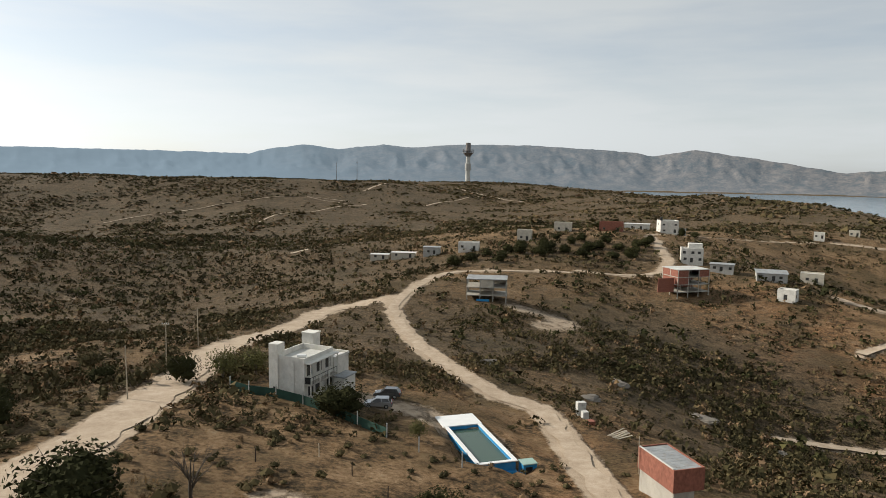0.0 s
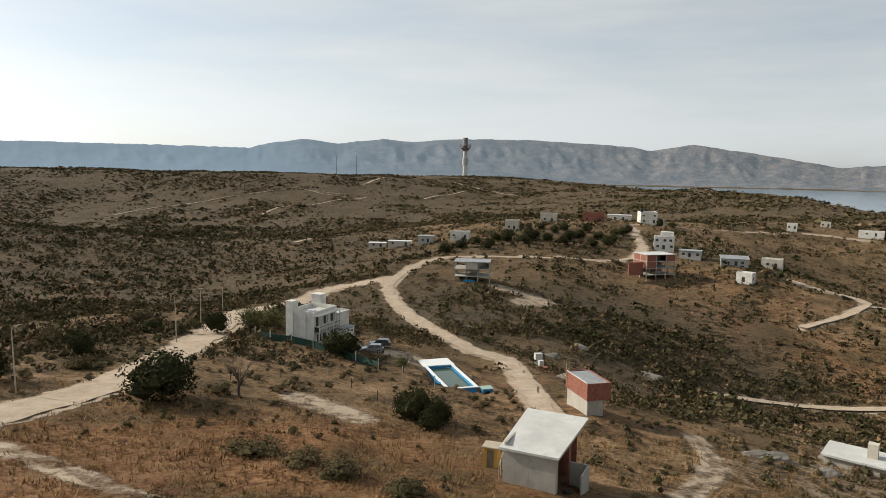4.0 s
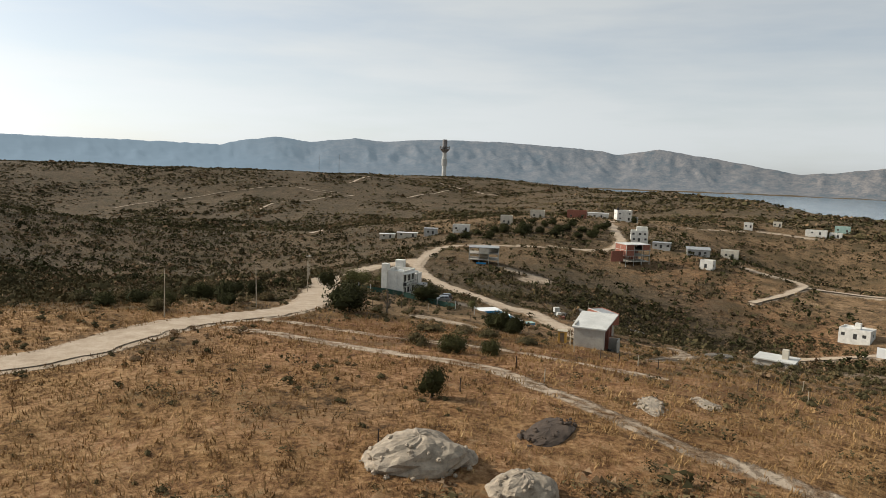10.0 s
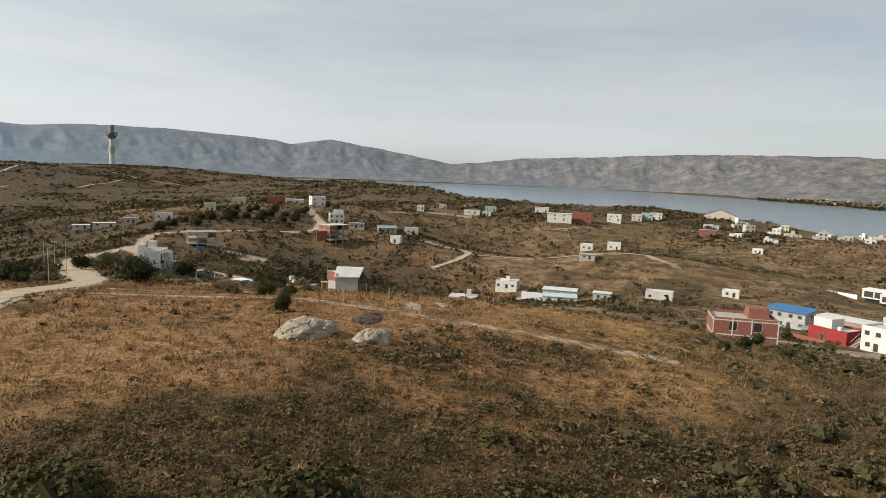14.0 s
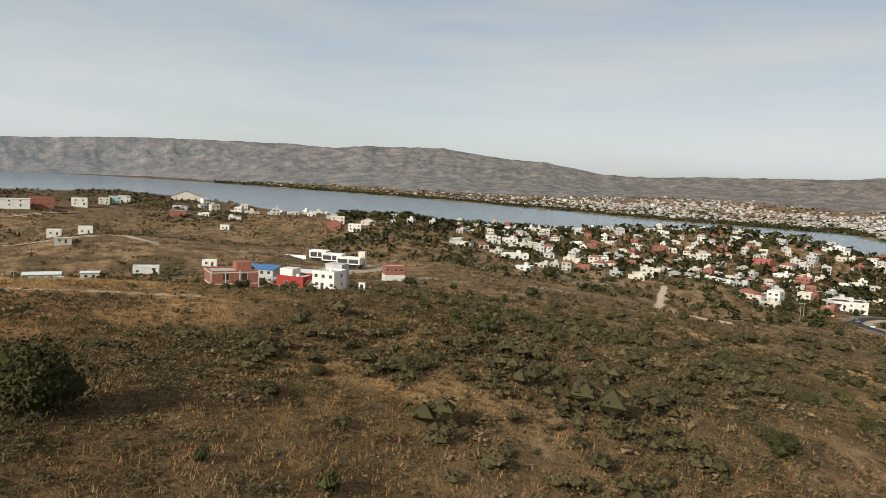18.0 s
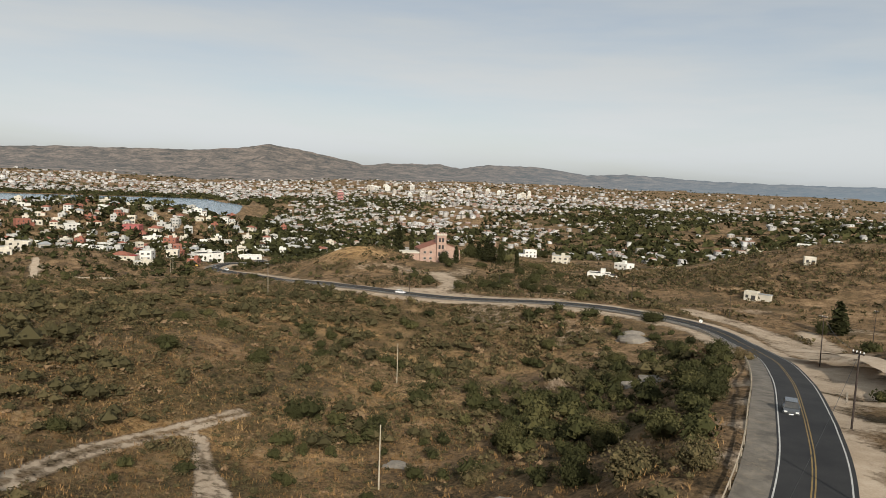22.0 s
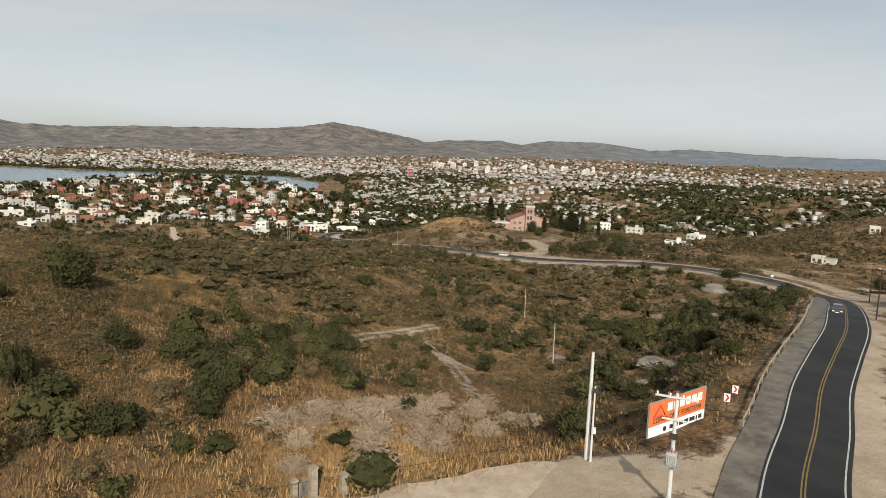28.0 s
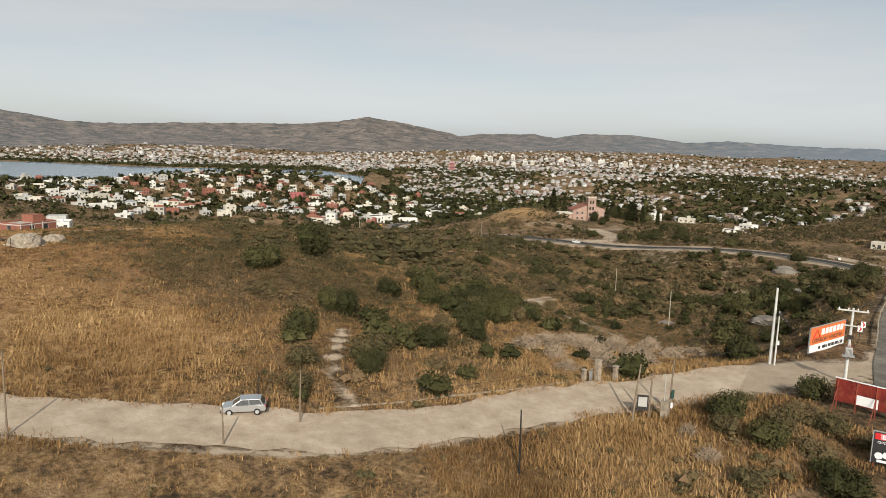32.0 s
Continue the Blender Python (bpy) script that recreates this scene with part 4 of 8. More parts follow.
CLEAR += [(-17, 141, 9), (7, 128, 10), (14, 73, 7), (26.4, 110, 5), (-6, 141, 6), (21, 262, 9), (98, 291, 9), (139, 423, 8), (82, 22, 9), (122, 33, 8), (131, 24, 12), (155, 57, 9), (170, 46, 10), (286, 80, 18), (207, 22, 7), (145, 191, 8), (146, 155, 9), (133, 140, 8), (180, 131, 8), (300, 300, 8), (306, 285, 7), (340, 382, 11), (359, 379, 11), (-19, 13, 4), (-12, 8, 4), (-8, 19, 4), (196, -279, 16), (-105, -87, 4), (-122, -68, 4)]

shrubs_near = [leaf_clump(84, 0.07, 0.85, 3, s, 0.78) for s in range(8)]
shrubs_mid = [leaf_clump(17, 0.19, 0.8, 3, 20 + s) for s in range(10)]
shrubs_small = [leaf_clump(7, 0.32, 0.75, 2, 30 + s) for s in range(8)]
shrubs_far = [leaf_clump(4, 0.46, 0.65, 2, 40 + s) for s in range(6)]


def cover(p, wet):
    """How thick the scrub is: patches, thinner on the grassy knoll."""
    g = grassiness(p)
    n = 0.55 + 0.5 * value_noise(p[:, 0], p[:, 1], 34, 31) + 0.35 * value_noise(p[:, 0], p[:, 1], 90, 32) + 0.3 * value_noise(p[:, 0], p[:, 1], 13, 33)
    return np.clip(n * (1.15 - 0.95 * g) + wet, 0, 1)


def tint_of(p, g):
    t = 0.34 + 0.2 * value_noise(p[:, 0], p[:, 1], 55, 34) + rng.normal(0, 0.16, len(p)) + 0.1 * g
    return np.where(rng.uniform(size=len(p)) < 0.12, rng.uniform(0.85, 1.0, len(p)), t)


def box_places(count, x0, x1, y0, y1):
    return np.stack([rng.uniform(x0, x1, count), rng.uniform(y0, y1, count)], 1)


p = np.concatenate([box_places(5200, -70, 95, 25, 125), box_places(22000, -150, 75, -190, 125)])
hw = 0.8 * np.exp(-((p[:, 0] + 48) ** 2 + (p[:, 1] + 170) ** 2) / 2 / 34**2) + 0.8 * np.exp(-((p[:, 0] + 122) ** 2 + (p[:, 1] + 62) ** 2) / 2 / 14**2) + 0.5 * np.exp(-((p[:, 0] + 68) ** 2 + (p[:, 1] + 45) ** 2) / 2 / 16**2) + 1.1 * np.exp(-((p[:, 0] + 42) ** 2 + (p[:, 1] + 22) ** 2) / 2 / 21**2) + 0.35 * np.exp(-((p[:, 0] + 10) ** 2 + (p[:, 1] + 60) ** 2) / 2 / 35**2)
open_ground = np.clip(np.exp(-(((p[:, 0] + 90) / 15) ** 2 + ((p[:, 1] + 66) / 13) ** 2) / 2) + np.exp(-(((p[:, 0] + 72) / 22) ** 2 + ((p[:, 1] - 2) / 24) ** 2) / 2), 0, 1)
p = p[(rng.uniform(size=len(p)) > 1.1 * open_ground) & (rng.uniform(size=len(p)) < 0.05 + cover(p, 0.6 * hw) * 0.5 + 0.35 * thickness(p)) & free(p, 0.6)]
p = p[rng.permutation(len(p))][:4300]
g = grassiness(p)
hgt = rng.gamma(2.6, 0.25, len(p)) * (1.0 - 0.6 * np.clip(g, 0, 1)) * (1 - 0.5 * np.exp(-((p[:, 0] + 42) ** 2 + (p[:, 1] + 12) ** 2) / 2 / 24**2)) + 0.3
scatter("shrubs", "low grey-green thorn scrub on the dry slope", "shrubs", shrubs_near, p, hgt, hgt * rng.uniform(0.8, 1.4, len(p)), tint_of(p, g), LEAF)
for name, label, shapes, r0, r1, most in (("scrub", "dark olive scrub in patches over the hillside", shrubs_mid, 105, 290, 27000), ("hill_scrub", "olive scrub dotting the farther hillsides", shrubs_small, 280, 640, 40000)):
    p = spread(230000, r0, r1, -46, 176, power=1.6)
    p = p[np.hypot(p[:, 0] - 5, p[:, 1] - 30) > 92]
    p = p[(rng.uniform(size=len(p)) < (0.4 * cover(p, 0.05) + thickness(p)) * (0.12 + 1.1 * smooth_step(value_noise(p[:, 0], p[:, 1], 13, 81) + 0.7 * value_noise(p[:, 0], p[:, 1], 36, 82), -0.35, 0.45))) & free(p, 0.8)]
    p = p[(height(p[:, 0], p[:, 1]) > LAKE_Z + 1)][:most]
    hgt = rng.gamma(3.0, 0.23, len(p)) * (1 + 0.3 * np.clip(thickness(p), 0, 1)) + 0.4
    scatter(name, label, "shrubs", shapes, p, hgt, hgt * rng.uniform(0.75, 1.3, len(p)), tint_of(p, 0), LEAF)
p = spread(150000, 560, 1450, -46, 62, power=1.1)
p = p[(rng.uniform(size=len(p)) < cover(p, 0.1) * (0.1 + smooth_step(value_noise(p[:, 0], p[:, 1], 30, 83) + 0.7 * value_noise(p[:, 0], p[:, 1], 85, 84), -0.4, 0.5))) & free(p, 1)]
p = p[(height(p[:, 0], p[:, 1]) > LAKE_Z + 1)][:42000]
hgt = rng.gamma(3.0, 0.36, len(p)) + 0.5
scatter("far_scrub", "far dark scrub on the plateau and the slopes", "shrubs", shrubs_far, p, hgt, hgt * rng.uniform(1.0, 1.9, len(p)), tint_of(p, 0), LEAF)


# low heath between the grass
heath = [leaf_clump(32, 0.1, 0.85, 5, 70 + s) for s in range(6)]
p = np.concatenate([box_places(9000, -85, 5, -48, 8), box_places(34000, -112, 70, -125, 40), box_places(9000, 40, 130, -170, 0)])
p = p[(rng.uniform(size=len(p)) < heathness(p[:, 0], p[:, 1]) ** 1.6) & free(p, 0.3)]
p = p[rng.permutation(len(p))][:10500]
hgt = rng.gamma(5, 0.11, len(p)) + 0.2
scatter("heath", "low dark brown-green heath between the grass", "shrubs", heath, p, hgt, hgt * rng.uniform(1.0, 1.7, len(p)), np.clip(rng.normal(0.36, 0.16, len(p)) + 0.25 * value_noise(p[:, 0], p[:, 1], 21, 73) + 0.35 * np.exp(-(((p[:, 0] + 76) / 22) ** 2 + ((p[:, 1] - 6) / 24) ** 2) / 2), 0.05, 0.95), LEAF)

low_heath = [leaf_clump(15, 0.165, 0.6, 3, 90 + s) for s in range(8)]
p = box_places(70000, -20, 175, -240, 12)
patch = smooth_step(value_noise(p[:, 0], p[:, 1], 11, 91) + 0.8 * value_noise(p[:, 0], p[:, 1], 29, 92), -0.6, 0.6)
p = p[(rng.uniform(size=len(p)) < (0.04 + 0.62 * patch**1.6) * (0.4 + 0.6 * heathness(p[:, 0], p[:, 1]))) & free(p, 0.4)][:13500]
hgt = rng.gamma(4, 0.15, len(p)) + 0.25
scatter("slope_heath", "olive-brown heath and low thorn bushes covering the slope", "shrubs", low_heath, p, hgt, hgt * rng.uniform(1.1, 2.0, len(p)), np.clip(rng.normal(0.64, 0.2, len(p)) + 0.3 * value_noise(p[:, 0], p[:, 1], 24, 93), 0.05, 0.95), LEAF)
p = box_places(9000, -20, 165, -230, -30)
p = p[(rng.uniform(size=len(p)) < 0.05 + 0.3 * smooth_step(value_noise(p[:, 0], p[:, 1], 22, 94), 0.0, 0.7)) & free(p, 1.2)][:850]
hgt = rng.gamma(3.5, 0.5, len(p)) + 1.0
scatter("slope_bushes", "rounded dark green bushes dotted over the slope", "shrubs", shrubs_near, p, hgt, hgt * rng.uniform(0.9, 1.3, len(p)), np.clip(rng.normal(0.25, 0.12, len(p)), 0.02, 0.9), LEAF)

p = box_places(26000, 30, 330, -430, -170)
patch = smooth_step(value_noise(p[:, 0], p[:, 1], 15, 95) + 0.8 * value_noise(p[:, 0], p[:, 1], 40, 96), -0.3, 0.7)
p = p[(rng.uniform(size=len(p)) < 0.06 + 0.6 * patch) & free(p, 1.5)][:6000]
hgt = rng.gamma(3.0, 0.36, len(p)) + 0.5
scatter("knoll_scrub", "dark scrub on the slopes across the road", "shrubs", shrubs_mid, p, hgt, hgt * rng.uniform(0.8, 1.4, len(p)), tint_of(p, 0), LEAF)


# grass tufts
def tuft(seed, blades=9):
    g = np.random.default_rng(seed)
    v = []
    for _ in range(blades):
        a, lean = g.uniform(0, 6.283), g.uniform(0.1, 0.6)
        x, y = g.uniform(-0.55, 0.55, 2)
        w, h = g.uniform(0.03, 0.075), g.uniform(0.5, 1.0)
        px, py = -math.sin(a) * w, math.cos(a) * w
        v += [(x - px, y - py, 0), (x + px, y + py, 0), (x + math.cos(a) * lean, y + math.sin(a) * lean, h)]
    return np.array(v), None


tufts = [tuft(s, 7) for s in range(6)]
p = np.concatenate([box_places(12000, -130, -105, -66, -25), box_places(14000, -104, -66, -82, 8), box_places(110000, -150, 70, -150, 100)])
g = grassiness(p)
p = p[(rng.uniform(size=len(p)) < 0.3 + 0.75 * g) & free(p, -0.1)][:52000]
hgt = rng.uniform(0.3, 0.75, len(p))
gt = 0.40 + 0.24 * value_noise(p[:, 0], p[:, 1], 14, 35) + 0.2 * value_noise(p[:, 0], p[:, 1], 4, 36) + rng.normal(0, 0.1, len(p)) - 0.18 * heathness(p[:, 0], p[:, 1]) + 0.1 * np.exp(-((p[:, 0] + 94) ** 2 + (p[:, 1] + 46) ** 2) / 2 / 13**2)
scatter("dry_grass", "tall golden dry grass in tufts", "grass", tufts, p, hgt, hgt * 1.5, gt, STRAW)


# ---- building blocks ----
def boxes(*bs):
    """Verts and faces of boxes given as x0, x1, y0, y1, z0, z1."""
    v, f = [], []
    for x0, x1, y0, y1, z0, z1 in bs:
        k = len(v)
        v += [(x0, y0, z0), (x1, y0, z0), (x1, y1, z0), (x0, y1, z0), (x0, y0, z1), (x1, y0, z1), (x1, y1, z1), (x0, y1, z1)]
        f += [(k, k + 3, k + 2, k + 1), (k + 4, k + 5, k + 6, k + 7), (k, k + 1, k + 5, k + 4), (k + 1, k + 2, k + 6, k + 5), (k + 2, k + 3, k + 7, k + 6), (k + 3, k, k + 4, k + 7)]
    return v, f


def part(name, shape, material, parent=None, label=""):
    """One mesh object, from verts and faces or from a mesh, under a thing or a part."""
    if isinstance(shape, tuple):
        me = bpy.data.meshes.new(name)
        me.from_pydata([tuple(p) for p in shape[0]], [], [tuple(q) for q in shape[1]])
        me.materials.append(material)
    else:
        me = shape
    ob = new(name, me)
    if parent:
        ob.parent = parent
    if label:
        ob["label"] = label
    return ob


def bevelled(shape, width, segments=2):
    bm = bmesh.new()
    vs = [bm.verts.new(p) for p in shape[0]]
    for q in shape[1]:
        bm.faces.new([vs[i] for i in q])
    bmesh.ops.bevel(bm, geom=list(bm.edges), offset=width, segments=segments, affect="EDGES")
    bm.verts.ensure_lookup_table()
    for i, v in enumerate(bm.verts):
        v.index = i
    out = [tuple(v.co) for v in bm.verts], [tuple(v.index for v in f.verts) for f in bm.faces]
    bm.free()
    return out


def tube(points, radii, sides=8):
    """A tapered round bar along points."""
    pts = [Vector(p) for p in points]
    radii = radii if isinstance(radii, (list, tuple)) else [radii] * len(pts)
    v, f = [], []
    for i, (p, r) in enumerate(zip(pts, radii)):
        d = (pts[min(i + 1, len(pts) - 1)] - pts[max(i - 1, 0)]).normalized()
        a = d.orthogonal().normalized() if abs(d.z) < 0.99 else Vector((1, 0, 0))
        a = (a - d * a.dot(d)).normalized()
        b = d.cross(a)
        for k in range(sides):
            t = 2 * math.pi * k / sides
            v.append(tuple(p + (a * math.cos(t) + b * math.sin(t)) * r))
    n = len(pts)
    for i in range(n - 1):
        for k in range(sides):
            k2 = (k + 1) % sides
            f.append((i * sides + k, i * sides + k2, (i + 1) * sides + k2, (i + 1) * sides + k))
    f.append(tuple(range(sides))[::-1])
    f.append(tuple(range((n - 1) * sides, n * sides)))
    return v, f


def joined(*shapes):
    v, f = [], []
    for sv, sf in shapes:
        k = len(v)
        v += list(sv)
        f += [tuple(i + k for i in q) for q in sf]
    return v, f


def thing(name, x, y, yaw, label, category, group="", z=None):
    ob = new(name)
    ob.matrix_world = pose(x, y, Z(x, y) if z is None else z, 0, 0, yaw)
    return tagged(ob, label, category, group)


def facing(x, y, tx=-60, ty=-40):
    """The yaw at which a thing's front, its local -y, looks at the place tx, ty."""
    return math.degrees(math.atan2(ty - y, tx - x)) + 90


def wall(length, z0, z1, thick, holes):
    """A wall along x from 0 with rectangular openings x0, x1, low, high; its face at y = 0, its back at y = thick."""
    bs = []
    cuts = sorted({0.0, length, *[h[0] for h in holes], *[h[1] for h in holes]})
    for a, b in zip(cuts, cuts[1:]):
        here = sorted((h[2], h[3]) for h in holes if h[0] < (a + b) / 2 < h[1])
        low = z0
        for h0, h1 in here:
            if h0 > low:
                bs.append((a, b, 0, thick, low, h0))
            low = h1
        if z1 > low:
            bs.append((a, b, 0, thick, low, z1))
    return boxes(*bs)


def turned(shape, deg, x=0, y=0, z=0):
    c, s = math.cos(radians(deg)), math.sin(radians(deg))
    return [(p[0] * c - p[1] * s + x, p[0] * s + p[1] * c + y, p[2] + z) for p in shape[0]], shape[1]


def house(name, label, x, y, yaw, w, d, h, walls=WHITE, storeys=1, roof="flat", roof_mat=ROOF_PALE, z=None, category="house", group="", windows=(2, 1, 0, 1), parapet=0.5, deep=2.5, glass=GLASS, win=(1.3, 1.2), trim=None, wall_label=""):
    """A house: four walls with openings, panes, floor slabs and a roof. windows: how many a storey on the front, right, back and left."""
    t = 0.22
    if z is None:
        c, s = math.cos(radians(yaw)), math.sin(radians(yaw))
        z = max(Z(x + a * w / 2 * c - b * d / 2 * s, y + a * w / 2 * s + b * d / 2 * c) for a in (-1, 1) for b in (-1, 1)) - 0.35
    ob = thing(name, x, y, yaw, label, category, group, z)
    sh = h / storeys
    top = h + (parapet if roof == "flat" else 0)
    sides = [(w, 0, -w / 2, -d / 2), (d - 2 * t, 90, w / 2, -d / 2 + t), (w, 180, w / 2, d / 2), (d - 2 * t, 270, -w / 2, d / 2 - t)]
    for (length, turn, ox, oy), n in zip(sides, windows):
        holes = []
        for k in range(storeys):
            for i in range(n):
                ww = min(win[0], length / n * 0.6)
                cx = length * (i + 0.5) / n + 0.15 * length / max(n, 1) * math.sin(3.1 * i + k + length)
                door = k == 0 and i == n // 2 and turn == 0
                lo = k * sh + (0.1 if door else 0.95)
                holes.append((cx - ww / 2, cx + ww / 2, lo, min(lo + (2.05 if door else win[1]), (k + 1) * sh - 0.2)))
        part("wall", turned(wall(length, -deep, top, t, holes), turn, ox, oy), walls, ob, wall_label)
        for a, b, lo, hi in holes:
            wob = part("window", turned(joined(boxes((a, a + 0.07, 0.05, 0.15, lo, hi)), boxes((b - 0.07, b, 0.05, 0.15, lo, hi)), boxes((a + 0.07, b - 0.07, 0.05, 0.15, lo, lo + 0.07)), boxes((a + 0.07, b - 0.07, 0.05, 0.15, hi - 0.07, hi))), turn, ox, oy), trim or GREY, ob)
            # shells pass glass=DARK: a dark sheet painted as the shade indoors
            part("pane", turned(boxes((a + 0.07, b - 0.07, 0.09, 0.11, lo + 0.07, hi - 0.07)), turn, ox, oy), glass, wob, "dark pane of glass or painted shade")
    for k in range(1, storeys):
        part("floor_slab", boxes((-w / 2 + t, w / 2 - t, -d / 2 + t, d / 2 - t, k * sh - 0.15, k * sh)), CONCRETE, ob)
    if roof == "flat":
        part("roof", boxes((-w / 2 + t, w / 2 - t, -d / 2 + t, d / 2 - t, h - 0.18, h)), roof_mat, ob)
    elif roof == "slab":
        part("roof", bevelled(boxes((-w / 2 - 0.35, w / 2 + 0.35, -d / 2 - 0.35, d / 2 + 0.35, h, h + 0.2)), 0.03), roof_mat, ob)
    elif roof == "gable":
        e, r = 0.4, w * 0.2
        v = [(-w / 2 - e, -d / 2 - e, h), (w / 2 + e, -d / 2 - e, h), (w / 2 + e, d / 2 + e, h), (-w / 2 - e, d / 2 + e, h), (0, -d / 2 - e, h + r), (0, d / 2 + e, h + r)]
        v += [(a, b, c + 0.14) for a, b, c in v]
        f = [(0, 3, 5, 4), (1, 4, 5, 2), (6, 10, 11, 9), (7, 8, 11, 10), (0, 4, 10, 6), (4, 1, 7, 10), (2, 5, 11, 8), (5, 3, 9, 11), (0, 6, 9, 3), (1, 2, 8, 7)]
        part("roof", (v, f), roof_mat, ob)
        part("gable", ([(-w / 2, -d / 2, h), (w / 2, -d / 2, h), (0, -d / 2, h + r), (-w / 2, -d / 2 + t, h), (w / 2, -d / 2 + t, h), (0, -d / 2 + t, h + r)], [(0, 1, 2), (3, 5, 4), (0, 2, 5, 3), (1, 4, 5, 2), (0, 3, 4, 1)]), walls, ob)
        part("gable", ([(-w / 2, d / 2 - t, h), (w / 2, d / 2 - t, h), (0, d / 2 - t, h + r), (-w / 2, d / 2, h), (w / 2, d / 2, h), (0, d / 2, h + r)], [(0, 1, 2), (3, 5, 4), (0, 2, 5, 3), (1, 4, 5, 2), (0, 3, 4, 1)]), walls, ob)
    elif roof == "shed":
        v = [(-w / 2 - 0.4, -d / 2 - 0.4, h + 0.05), (w / 2 + 0.4, -d / 2 - 0.4, h + 0.05), (w / 2 + 0.4, d / 2 + 0.4, h + 0.9), (-w / 2 - 0.4, d / 2 + 0.4, h + 0.9)]
        v += [(a, b, c + 0.12) for a, b, c in v]
        part("roof", (v, boxes((0, 1, 0, 1, 0, 1))[1]), roof_mat, ob)
    return ob


def water_tank(ob, x, y, z, r=0.55, h=1.1, mat=PRINT_WHITE):
    return part("water_tank", tube([(x, y, z), (x, y, z + h * 0.85), (x, y, z + h * 0.97), (x, y, z + h)], [r, r, r * 0.75, r * 0.3], 14), mat, ob, "round roof tank")


# ---- the white house above the bend and its pool ----
HX, HY, HYAW = -17.9, 138.0, -25
wh = house("white_house", "two-storey off-white plastered house with flat roof terrace", HX, HY, HYAW, 6.8, 9, 5.9, WHITE, 2, windows=(0, 3, 1, 2), parapet=0.75, win=(1.9, 1.9), roof_mat=CONCRETE_PALE, z=27.4, deep=4)
part("stair_tower", bevelled(boxes((-3.85, -1.95, -4.85, -2.8, -4, 8.3)), 0.03, 1), WHITE, wh, "tall blank plastered stair tower")
for wx_, wz_ in ((-2.6, 1.4), (-0.5, 0.5)):
    wf = part("window", boxes((wx_ - 0.35, wx_ + 0.35, -4.92 if wx_ < -1.8 else -4.55, -4.86 if wx_ < -1.8 else -4.51, wz_, wz_ + 0.8)), GREY, wh, "small end window")
    part("pane", boxes((wx_ - 0.27, wx_ + 0.27, -4.94 if wx_ < -1.8 else -4.57, -4.92 if wx_ < -1.8 else -4.55, wz_ + 0.08, wz_ + 0.72)), GLASS, wf, "dark pane of glass or painted shade")
ph_ = part("penthouse", bevelled(boxes((-3.6, -1.0, 4.6, 6.8, 4.9, 8.2)), 0.03, 1), WHITE, wh, "small rooftop room")
part("penthouse_cap", boxes((-3.7, -0.9, 4.5, 6.9, 8.2, 8.32)), WHITE, ph_)
part("annex", boxes((-7.2, 3.6, 4.52, 9.5, -4, 4.6)), WHITE, wh, "rear wing with a flat roof")
part("annex_parapet", boxes((-7.3, 3.7, 4.5, 4.7, 4.72, 5.1), (-7.3, 3.7, 9.4, 9.6, 4.72, 5.1), (-7.3, -7.1, 4.7, 9.4, 4.72, 5.1), (3.5, 3.7, 4.7, 9.4, 4.72, 5.1)), WHITE, wh)
part("annex_roof", boxes((-7.1, 3.5, 4.7, 9.4, 4.6, 4.72)), ROOF_PALE, wh)
part("porch_roof", boxes((-7.4, -3.5, 2.6, 4.5, 2.6, 2.8)), WHITE, wh, "flat porch roof")
# dark sheet on the solid annex wall, painted shade of the open porch
part("porch_shade", boxes((-6.6, -3.9, 4.44, 4.5, 0.0, 2.5)), DARK, wh, "dark sheet for the shade inside the porch")
for xx in (-7.2, -5.4):
    part("porch_post", boxes((xx, xx + 0.2, 2.7, 2.9, -4, 2.6)), WHITE, wh)
for k, z0_ in enumerate((0.0, 2.95)):
    part("balcony_slab", boxes((3.42, 4.6, -4.3, 4.3, z0_ - 0.2, z0_)), CONCRETE, wh, "long side balcony")
    part("balcony_rail", boxes((4.52, 4.6, -4.3, 4.3, z0_ + 0.95, z0_ + 1.02)), BLACK, wh, "black metal rail")
    for yy in np.arange(-4.2, 4.3, 0.72):
        part("baluster", boxes((4.54, 4.58, yy, yy + 0.04, z0_, z0_ + 0.95)), BLACK, wh)
    part("end_rail", boxes((3.42, 4.52, -4.3, -4.25, z0_ + 0.1, z0_ + 1.0)), BLACK, wh, "dark end panel of the balcony")
for yy in (-4.25, -1.4, 1.4, 4.1):
    part("balcony_post", boxes((4.42, 4.6, yy, yy + 0.18, -4, 5.9)), WHITE, wh)
part("balcony_canopy", boxes((3.42, 4.75, -4.45, 4.45, 5.9, 6.05)), WHITE, wh, "flat canopy over the balconies")
part("garage_wing", boxes((4.8, 7.0, 2.6, 6.4, -4, 2.6)), WHITE, wh, "low side wing")
part("garage_roof", boxes((4.78, 7.2, 2.4, 6.6, 2.6, 2.8)), ROOF_GREY, wh)
part("drain_pipe", tube([(1.3, -4.58, -1), (1.3, -4.58, 6.2)], 0.06, 6), CONCRETE_PALE, wh)
part("solar_heater", joined(tube([(1.4, -3.7, 6.75), (3.0, -3.3, 6.75)], 0.26, 12), boxes((1.5, 2.9, -3.3, -2.4, 5.9, 6.35))), PRINT_WHITE, wh, "white solar water heater")

wh.matrix_world = wh.matrix_world @ Matrix.Diagonal((0.8, 0.84, 1.0, 1))

# pool
PX, PY, PYAW, PZ = 6.6, 128.2, 15, 24.6
pool = thing("swimming_pool", PX, PY, PYAW, "raised blue swimming pool with white rim and green water", "swimming pool", z=PZ)
